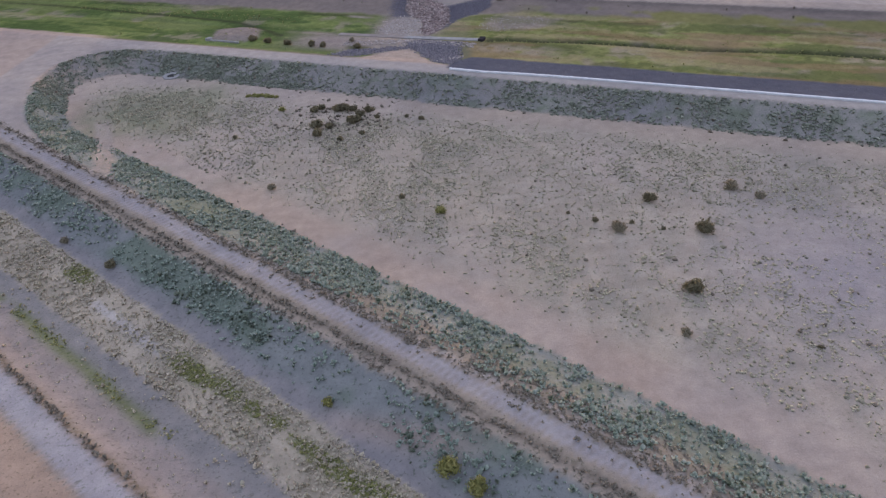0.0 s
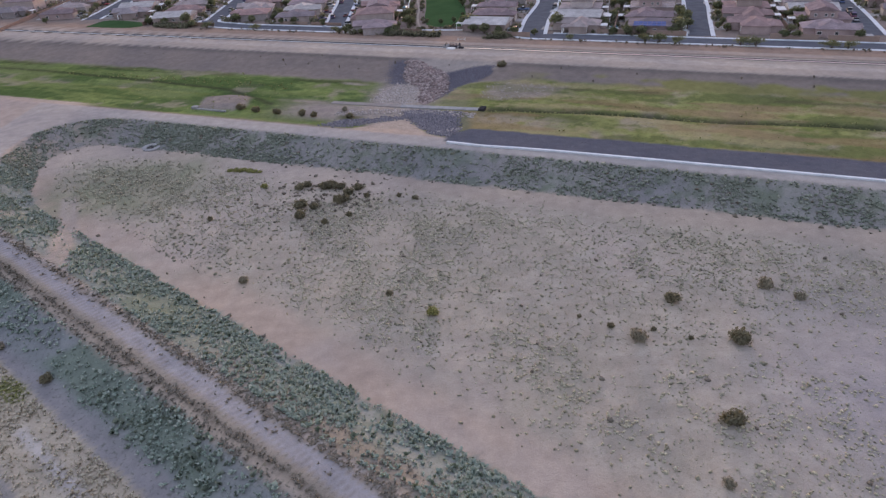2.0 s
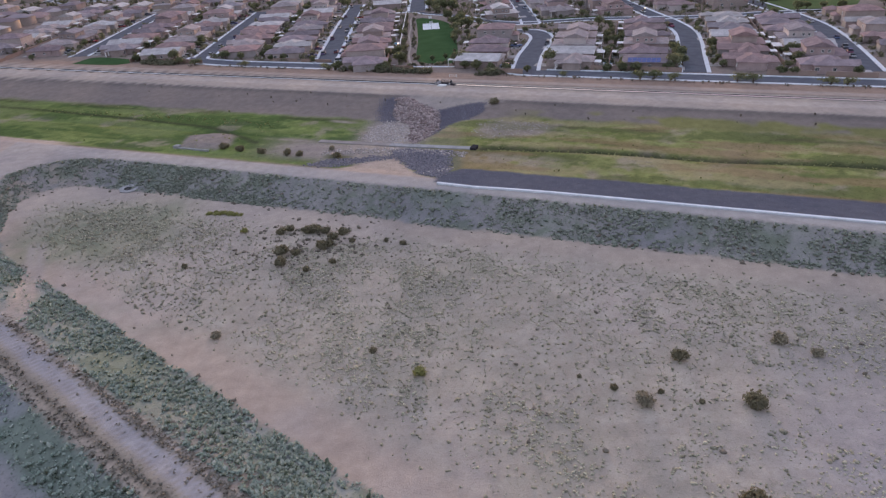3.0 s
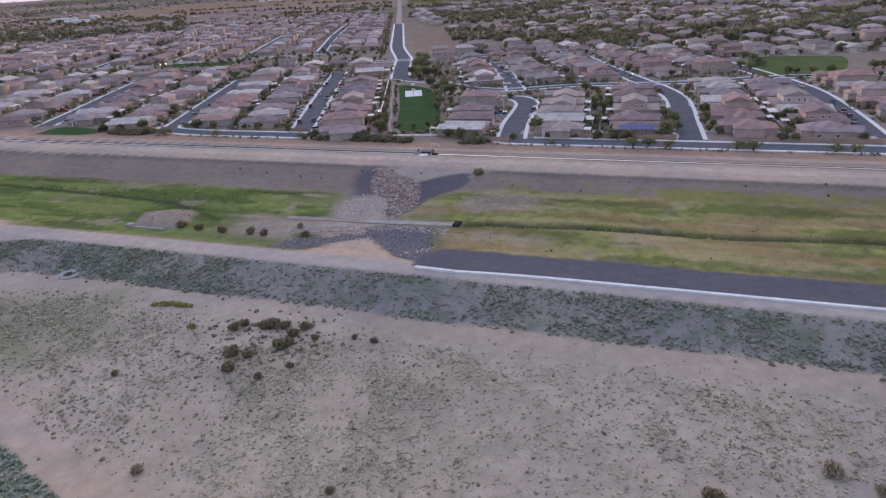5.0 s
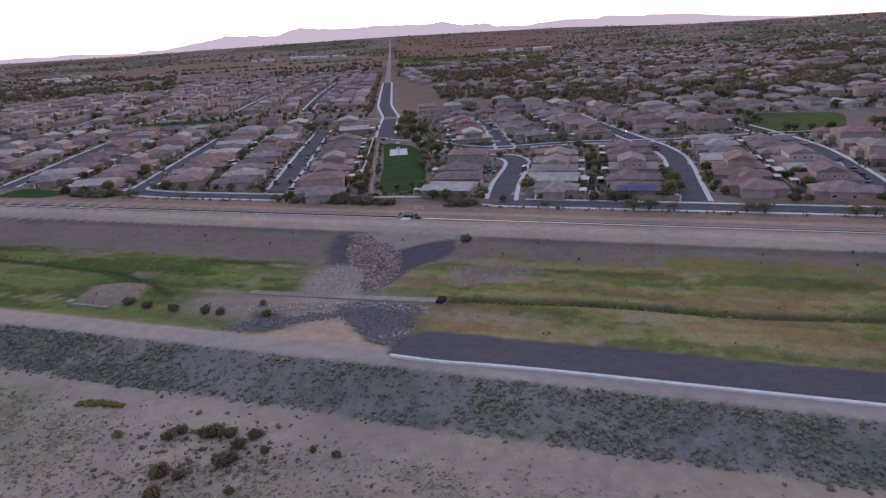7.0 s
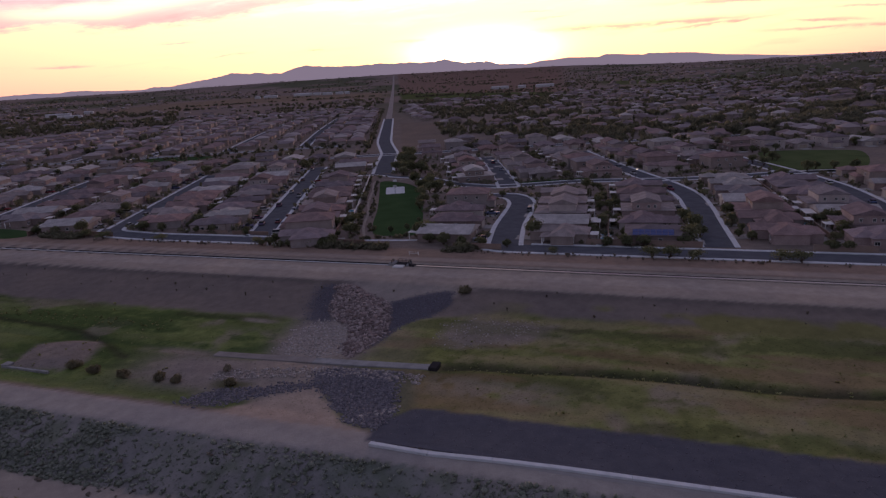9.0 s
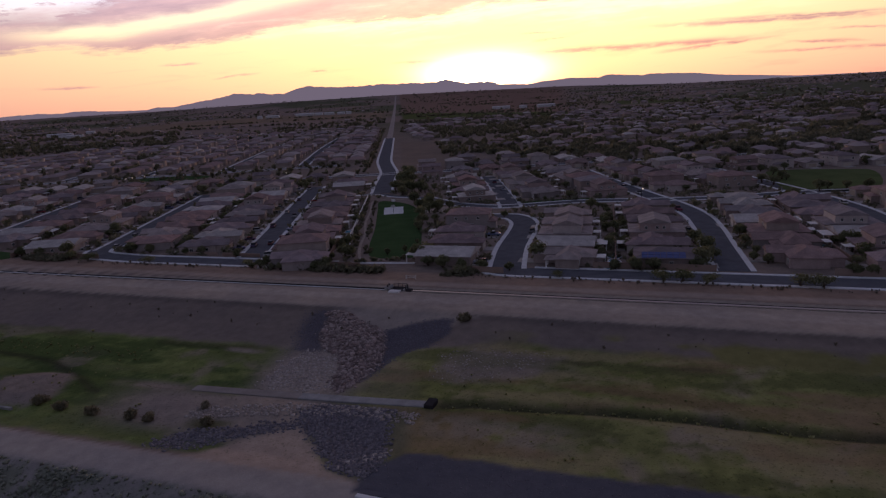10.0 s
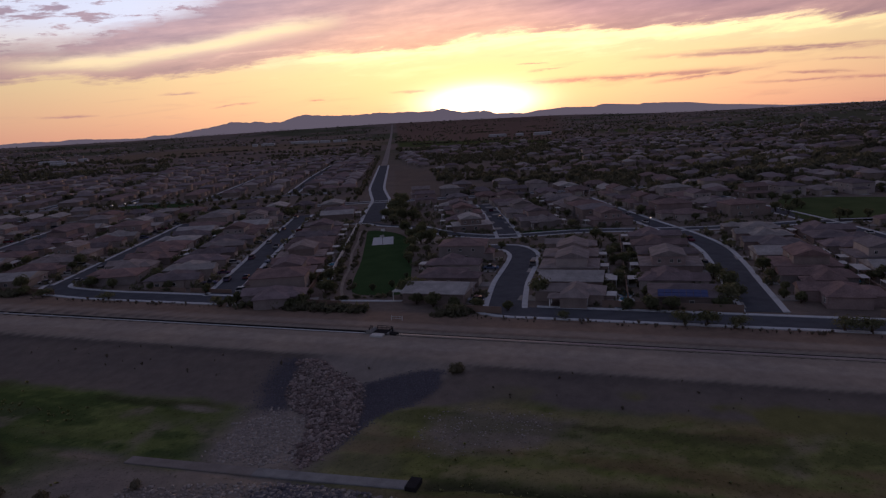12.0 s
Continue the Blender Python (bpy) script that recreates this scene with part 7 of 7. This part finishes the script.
for x, y, s, k in ((-11.5, 307, 1.0, 0), (-17.0, 296.0, 0.8, 1), (13.5, 296, 1.05, 0), (16.5, 299, 0.9, 2), (20.5, 284.0, 0.9, 1), (26, 281, 0.8, 1), (32, 279, 0.8, 1), (16, 288, 0.9, 1),
                   (50.5, 284.5, 1.0, 2), (92, 262.5, 0.9, 1), (70, 268.5, 0.8, 1), (75, 266.5, 0.9, 1), (80, 264.8, 0.9, 1), (100, 270, 0.85, 0), (102, 279, 0.9, 2), (104.5, 292, 0.9, 0), (95, 266, 1.0, 2),
                   (111.5, 268, 0.8, 3), (113, 263, 0.7, 1), (116, 275, 0.7, 3), (119, 287, 0.7, 0), (122.5, 297, 0.8, 0), (127, 246.5, 0.8, 1), (131, 245, 0.8, 1), (150, 238, 0.8, 1), (40, 275.5, 0.6, 1), (52, 360, 0.6, 0),
                   (-3.0, 312, 0.55, 3), (3.0, 307, 0.6, 3), (9.0, 310, 0.6, 3), (13.6, 322, 0.5, 3), (15.0, 345, 0.75, 0), (17, 372, 0.9, 2), (18, 392, 1.0, 2), (15, 410, 1.1, 0), (22, 402, 0.9, 2), (-10, 350, 0.6, 3), (-10.5, 385, 0.6, 1), (5.0, 462, 1.0, 2), (10, 470, 1.2, 0), (12, 500, 1.4, 2), (16, 520, 1.4, 0),
                   (-20, 293, 0.7, 1), (-32, 297, 0.6, 1), (-39, 300.5, 0.7, 1), (-52, 322.5, 0.6, 1), (-66, 328.5, 0.8, 1), (-72, 330, 0.7, 1), (-88, 337, 0.8, 1), (-96, 339.5, 0.8, 0), (-98, 342, 0.8, 1), (-122, 344.5, 0.9, 0), (-133, 345, 0.8, 1), (-142, 348.5, 0.9, 1), (-119.8, 383, 0.8, 2), (-99.6, 392, 0.6, 0), (-99.6, 430, 0.6, 3),
                   (192, 396, 0.9, 2), (199, 371, 0.9, 2), (207, 377, 0.7, 0), (214, 374, 0.8, 0), (222, 370, 0.8, 0), (246, 372, 0.9, 2), (254, 376, 0.9, 0), (262, 382, 0.8, 2), (191, 405, 0.8, 2)):
    put_tree(k, x, y, s * 1.15)


def far_trees():
    shapes = []
    for i in range(5):
        v, f = leaf_cloud(90 + i, 34, 1.0, 0.8, 0.5, 5, 0.2)
        v[:, 2] += 0.35
        shapes.append((v, np.array(f)))
    pts, sizes = [], []

    def add(n, test):
        k = 0
        while k < n:
            x, y, s = test()
            if x is not None:
                pts.append((x, y))
                sizes.append(s)
                k += 1

    def west():
        y = tr.uniform(560, 1290)
        x = tr.uniform(-0.8 * y, -14)
        if x > -430 and y > 655:
            return (x, y, tr.uniform(0.8, 1.9)) if tr.uniform() < 0.42 else (None, None, None)
        return x, y, 1.0 + 2.4 * tr.uniform(0, 1) ** 2

    def east():
        y = 560 + 940 * tr.uniform(0, 1) ** 1.2
        x = tr.uniform(50, 0.85 * y)
        ok = value_noise(np.array([x]), np.array([y]), 70, 141, 3)[0] > 0.42
        return (x, y, tr.uniform(2.0, 4.4)) if ok else (None, None, None)

    def deep():
        y = 1100 + 3300 * tr.uniform(0, 1) ** 1.4
        x = tr.uniform(-0.85, 0.85) * y
        ok = value_noise(np.array([x]), np.array([y / 2.5]), 160, 149, 3)[0] > 0.47 and abs(x + 4) > 16 and not in_field(x, y)
        return (x, y, tr.uniform(2.2, 5.2)) if ok else (None, None, None)

    def wild_west():
        y = tr.uniform(700, 1900)
        x = tr.uniform(-0.85 * y, -0.3 * y)
        return (x, y, tr.uniform(2.5, 5.5)) if value_noise(np.array([x]), np.array([y]), 130, 157, 3)[0] > 0.5 else (None, None, None)

    def dark_grove():
        t = tr.uniform(0, 1)
        return 240 + 210 * t + tr.normal(0, 9), 552 + 95 * t + tr.normal(0, 10) + (70 if tr.uniform() < 0.3 else 0), tr.uniform(3.0, 5.5)

    def near_east():
        return tr.uniform(150, 480), tr.uniform(470, 620), tr.uniform(1.6, 3.4)

    def hedgerow():
        """Lines of trees along the edges of the fields."""
        row, t = tr.integers(6), tr.uniform(0, 1)
        y = (1480, 1690, 1900, 2150, 2400, 2750)[row] + tr.normal(0, 7)
        x = -0.32 * y + 0.75 * y * t
        ok = value_noise(np.array([x]), np.array([y]), 90, 163, 2)[0] > 0.5 and abs(x + 4) > 16
        return (x, y, tr.uniform(2.2, 4.6)) if ok else (None, None, None)

    def field_trees():
        y = tr.uniform(1300, 2900)
        x = tr.uniform(14, 0.3 * y)
        ok = value_noise(np.array([x]), np.array([y / 2]), 110, 167, 2)[0] > 0.48
        return (x, y, tr.uniform(1.8, 4.0)) if ok else (None, None, None)

    def main_road():
        y = tr.uniform(600, 1250)
        return -17 + tr.uniform(-1.5, 1.5), y, tr.uniform(1.4, 2.4)

    add(3000, west)
    add(6200, east)
    add(520, dark_grove)
    add(900, near_east)
    add(4600, deep)
    add(900, hedgerow)
    add(420, field_trees)
    add(2000, wild_west)
    add(110, main_road)
    scatter("far_trees", np.array(pts), np.array(sizes), LEAF_ISLE, "dark green trees and hedges across the distant plain", "trees", shapes, 0.3)


far_trees()
sp = np.array([(tr.uniform(-250, 240), tr.uniform(262, 520)) for _ in range(9000)])
uvs = np.stack(uv(sp[:, 0], sp[:, 1]), -1)
keep = [(uvs[i, 1] > 28.5) and clear_of_houses(p[0], p[1], 7.5) and not (-9 < p[0] < 17 and 300 < p[1] < 440) and not (187 < p[0] < 266 and 364 < p[1] < 450) for i, p in enumerate(sp)]
sp = sp[np.array(keep)]
YARD = [leaf_cloud(120 + i, 14, 0.9, 0.8, 0.38, 3, 0.2) for i in range(4)]
scatter("yard_shrubs", sp, size_spread(len(sp), 0.6, 3.3), LEAF_ISLE, "small dark shrubs dotted through the dry yards", "shrubs", [(v, np.array(f)) for v, f in YARD], 0.1)
sp = uv_spots(430, lambda u, v: ((u < -8) & (u > -50)) | ((u > 11) & (u < 21)) | ((u < -138) & (u > -160)), -160, 40, 15.5, 20.5)
sp = np.array([p for p in sp if clear_of_houses(p[0], p[1], 9.0)])
scatter("canal_hedge", sp, size_spread(len(sp), 1.0, 2.8), LEAF_ISLE, "loose green hedge between canal road and houses", "hedge", [(v, np.array(f)) for v, f in YARD], 0.1)

# ---- park ----
def sheet(points, name, mat, label, category, z=0.08, kind="structure"):
    line = smooth_line(points + [points[0]], 3.0)[:-1]
    bm = bmesh.new()
    top = [bm.verts.new((x, y, lay(x, y) + z)) for x, y in line]
    low = [bm.verts.new((x, y, lay(x, y) - 0.1)) for x, y in line]
    bm.faces.new(top)
    for i in range(len(top)):
        j = (i + 1) % len(top)
        bm.faces.new((low[i], low[j], top[j], top[i]))
    bmesh.ops.triangulate(bm, faces=[f for f in bm.faces if len(f.verts) > 4])
    bmesh.ops.recalc_face_normals(bm, faces=bm.faces[:])
    return tagged(part(name, bm, mat), label, category, kind=kind)


sheet([(-3.6, 308), (-1, 303.5), (5, 301), (11, 300.5), (14.0, 308), (15.6, 332), (16.7, 370), (16.6, 392), (12, 412), (4, 424), (-3.0, 427), (-3.2, 400), (-3.0, 355), (-4.0, 325)], "lawn", LAWN, "mown green park lawn with young trees", "lawn")
court = tagged(part("basketball_court", box(0.0, 386.5, -0.1, 9.2, 406, 0.14, bevel=0.03), CONCRETE), "pale concrete ball court on the lawn", "court", kind="structure")
for yy in (387.2, 405.3):
    g = empty("basketball_hoop", pose(4.6, yy, 0.14, 0, 0, 0 if yy > 395 else 180), "pole-mounted basketball hoop on the court", "hoop", group="hoops of the court")
    part("pole", box(-0.08, -0.08, -0.1, 0.08, 0.08, 3.2, bevel=0.02), STEEL, g)
    part("backboard", box(-0.9, -0.35, 2.9, 0.9, -0.3, 4.0, bevel=0.01), WHITE_TRIM, g)
line = smooth_line([(-3.5, 296), (-6.6, 306), (-7.4, 326), (-6.6, 345), (-7.6, 370), (-6.6, 400), (-6.5, 428), (0, 434), (10, 428)], 3)
band(line, offsets(line), -0.5, 0.5, -0.1, 0.09, "park_path", DUSTY, "winding dusty park path beside the lawn", "path")
line = smooth_line([(-13.0, 300), (-4, 297.5), (6, 294.5), (12, 293)], 3)
band(line, offsets(line), -0.8, 0.8, -0.1, 0.10, "park_path", CONCRETE, "straight pale concrete path at the park's edge", "path")
sheet([(19, 384), (31, 380), (37, 388), (31, 397), (20, 398)], "play_area", PLAYGROUND, "pale sand play area among trees", "play area", 0.09)
sheet([(189, 382), (200, 372), (219, 366), (240, 385), (262, 420), (258, 432), (221, 446), (206, 424)], "lawn", FIELD, "wide mown green playing field", "lawn")
sheet([(68, 390.5), (96, 390.5), (98, 396), (68, 397)], "lawn", LAWN, "narrow green lawn strip beside the street", "lawn")
sheet([(-176, 352), (-150, 343), (-145, 352), (-170, 366)], "lawn", LAWN, "small green lawn at the estate's corner", "lawn")
sheet([(-205, 610), (-150, 600), (-146, 622), (-196, 634)], "lawn", LAWN, "small green among distant houses", "lawn")
sheet([(209, 731), (234, 733), (246, 876), (217, 884)], "lawn", FIELD, "distant green sports field", "lawn", 0.3)


def park_shrubs():
    shapes = []
    for i in range(4):
        v, f = leaf_cloud(190 + i, 60, 1.0, 0.85, 0.42, 5, 0.2)
        v[:, 2] += 0.35
        shapes.append((v, np.array(f)))
    r = np.random.default_rng(77)
    spots = [(r.uniform(-11.4, -8.4), r.uniform(303, 432)) for _ in range(120)]
    spots += [(r.uniform(-5.6, -4.4), r.uniform(310, 425)) for _ in range(46)]
    spots += [(r.uniform(-12, 13), 298.6 + r.uniform(0, 1.6)) for _ in range(24)]
    scatter("park_shrubs", np.array(spots), r.uniform(0.35, 1.15, len(spots)), LEAF_ISLE, "low grey-green shrubs in the gravel round the lawn", "shrubs", shapes, 0.25)


park_shrubs()


# ---- walls between the yards ----
def yard_wall(a, b, h=1.8, mat=None, name="block_wall", label="brown concrete block yard wall"):
    a, b = np.array(a, float), np.array(b, float)
    length = float(np.hypot(*(b - a)))
    w = empty(name, pose(a[0], a[1], lay(*a), 0, 0, math.degrees(math.atan2(b[1] - a[1], b[0] - a[0]))), label, "wall", group="yard walls")
    part("wall_run", box(0, -0.1, -0.4, length, 0.1, h, bevel=0.02), mat or BLOCK, w)
    part("cap", box(-0.05, -0.16, h, length + 0.05, 0.16, h + 0.1, bevel=0.02), mat or BLOCK, w)


def uvw(u0, v0, u1, v1, **kw):
    yard_wall(from_uv(u0, v0), from_uv(u1, v1), **kw)


for u0, u1 in ((54, 69), (73, 88), (117, 133), (136, 152), (171, 190), (194, 214)):
    uvw(u0, 30.2, u1, 30.2)
for u0, u1 in ((-95, -80), (-78, -62)):
    uvw(u0, 30.5, u1, 30.5, h=1.2)
for u0, u1 in ((-46, -30), (-29, -18), (13, 29), (-160, -146), (-145, -126)):
    uvw(u0, 20.8, u1, 20.8)
for x in (-75.2, -144.2, -221.0):
    for y0 in np.arange(345, 495, 30):
        yard_wall((x, y0), (x, y0 + 29.6))
yard_wall((-17.2, 300), (-16.0, 336))
yard_wall((-12.0, 337), (-9.6, 446), mat=WHITE_TRIM, label="long pale rendered wall beside the park")
for i in range(6):
    yard_wall((71.5 + i * 5.0, 272 + i * 15.6), (76.2 + i * 5.0, 287 + i * 15.6))
    yard_wall((134.0 + i * 5.0, 257 + i * 16), (138.8 + i * 5.0, 272.6 + i * 16))
yard_wall((-16.5, 600), (-17.5, 740))
yard_wall((-17.5, 742), (-18.5, 1000))
yard_wall((48, 575), (56, 690))


# ---- pools, cars and lamps ----
def pool(x, y, turn, rx, ry):
    p = empty("swimming_pool", pose(x, y, lay(x, y) + 0.05, 0, 0, turn), "small bright blue backyard swimming pool", "pool", group="pools of the yards")
    bm = bmesh.new()
    o = [bm.verts.new((rx * math.cos(a) * (1 + 0.15 * math.sin(2 * a)), ry * math.sin(a), 0.16)) for a in np.arange(20) * math.pi / 10]
    i_ = [bm.verts.new((q.co.x * 0.84, q.co.y * 0.84, 0.16)) for q in o]
    lo = [bm.verts.new((q.co.x, q.co.y, -0.3)) for q in o]
    dn = [bm.verts.new((q.co.x, q.co.y, -0.1)) for q in i_]
    for k in range(20):
        j = (k + 1) % 20
        bm.faces.new((o[k], o[j], i_[j], i_[k]))
        bm.faces.new((lo[k], lo[j], o[j], o[k]))
        bm.faces.new((i_[k], i_[j], dn[j], dn[k]))
    part("coping", bm, CONCRETE, p)
    bm = bmesh.new()
    bm.faces.new([bm.verts.new((rx * 0.86 * math.cos(a) * (1 + 0.15 * math.sin(2 * a)), ry * 0.86 * math.sin(a), 0.04)) for a in np.arange(20) * math.pi / 10])
    part("water", bm, POOL, p)


for x, y in ((72.3, 276.5), (74.5, 283.0), (69.6, 271.5), (-13.6, 328), (-13.2, 352), (-74.8, 349), (140, 276), (206, 300)):
    pool(x, y, 70, 3.6, 2.3)


def make_car(kind):
    c = tagged(new("car"), {"sedan": "parked sedan by the kerb", "suv": "parked tall wagon by the kerb", "pickup": "parked pickup truck by the kerb"}[kind], "car", group="parked cars")
    L, W = {"sedan": (2.3, 0.9), "suv": (2.4, 0.96), "pickup": (2.8, 0.98)}[kind]
    belt, top = {"sedan": (0.9, 1.42), "suv": (1.05, 1.75), "pickup": (1.08, 1.8)}[kind]
    part("body", box(-L, -W, 0.32, L, W, belt, bevel=0.14), PAINT, c)
    x0, x1 = {"sedan": (-1.5, 1.0), "suv": (-2.2, 1.1), "pickup": (-0.6, 1.3)}[kind]
    bm = bmesh.new()
    low = [bm.verts.new(p) for p in ((x0, -W + 0.06, belt - 0.04), (x1, -W + 0.06, belt - 0.04), (x1, W - 0.06, belt - 0.04), (x0, W - 0.06, belt - 0.04))]
    up = [bm.verts.new(p) for p in ((x0 + 0.45, -W + 0.22, top), (x1 - 0.7, -W + 0.22, top), (x1 - 0.7, W - 0.22, top), (x0 + 0.45, W - 0.22, top))]
    bm.faces.new(up)
    for i in range(4):
        j = (i + 1) % 4
        bm.faces.new((low[i], low[j], up[j], up[i]))
    part("cabin", bm, CAR_GLASS, c, "dark glazed cabin")
    part("roof", box(x0 + 0.42, -W + 0.2, top - 0.02, x1 - 0.66, W - 0.2, top + 0.05, bevel=0.03), PAINT, c)
    for sx in (-L * 0.62, L * 0.62):
        for sy in (-1, 1):
            bm = bmesh.new()
            bmesh.ops.create_cone(bm, cap_ends=True, segments=12, radius1=0.34, radius2=0.34, depth=0.24, matrix=pose(sx, sy * (W - 0.1), 0.34, 90, 0, 0))
            part("wheel", bm, RUBBER, c)
    return c


CARS = {k: make_car(k) for k in ("sedan", "suv", "pickup")}
car_used = set()


def put_car(kind, x, y, turn, lift=0.07):
    m = pose(x, y, max(lay(x, y), -0.05) + lift, 0, 0, turn)
    if kind not in car_used:
        car_used.add(kind)
        CARS[kind].matrix_basis = m
    else:
        copy_thing(CARS[kind], m)


for kind, x, y, turn in (("suv", -48.6, 336, 90), ("sedan", -42.6, 338, 90), ("suv", -48.4, 374, 90), ("sedan", -48.2, 410, 90), ("pickup", -42.4, 396, 90), ("sedan", -48.2, 450, 90), ("suv", -48.2, 494, 90),
                         ("suv", 57.5, 327, 75), ("suv", 110.5, 310, 74), ("sedan", 107.2, 291, 74), ("pickup", 124, 350, 84), ("sedan", 125.0, 398, 92), ("suv", 124.6, 420, 92), ("sedan", 129, 455, 90),
                         ("sedan", -106.6, 352, 90), ("suv", -106.8, 372, 90), ("sedan", 165, 266, 68), ("suv", 168, 273, 68), ("pickup", 171, 281, 68), ("sedan", 178.5, 300, 68), ("sedan", 189, 340, 80), ("suv", 64, 470, 90), ("sedan", 63.9, 440, 88)):
    put_car(kind, x, y, turn)
# cars on the drives
cr = np.random.default_rng(77)
ks = ("sedan", "suv", "pickup")
for x, y, t in HOUSE_SPOTS[:75]:
    if cr.uniform() < 0.6:
        d, o = 11.9 + cr.uniform(-0.2, 0.3), -2.6 + cr.choice([-1.3, 1.3])
        c, s = math.cos(radians(t)), math.sin(radians(t))
        put_car(ks[cr.integers(3)], x + c * d - s * o, y + s * d + c * o, t + cr.choice([0, 180]), 0.16)


def street_lamp(x, y):
    p = empty("street_lamp", pose(x, y, lay(x, y), 0, 0, 0), "lit street lamp on a slim dark pole", "street lamp", group="street lamps")
    part("pole", box(-0.08, -0.08, -0.2, 0.08, 0.08, 6.2, bevel=0.02), STEEL, p)
    part("arm", box(-0.05, -1.4, 6.1, 0.05, 0.05, 6.22, bevel=0.02), STEEL, p)
    part("lamp_head", box(-0.3, -1.9, 6.0, 0.3, -1.2, 6.25, bevel=0.05), LAMP_GLOW, p, "glowing lamp head")


for x, y in ((-188, 581), (-182, 588), (-177, 592), (-191, 577), (-70, 545), (118, 376), (-30, 800), (200, 700), (260, 1500), (-260, 2300), (-175, 2350), (420, 1200)):
    street_lamp(x, y)
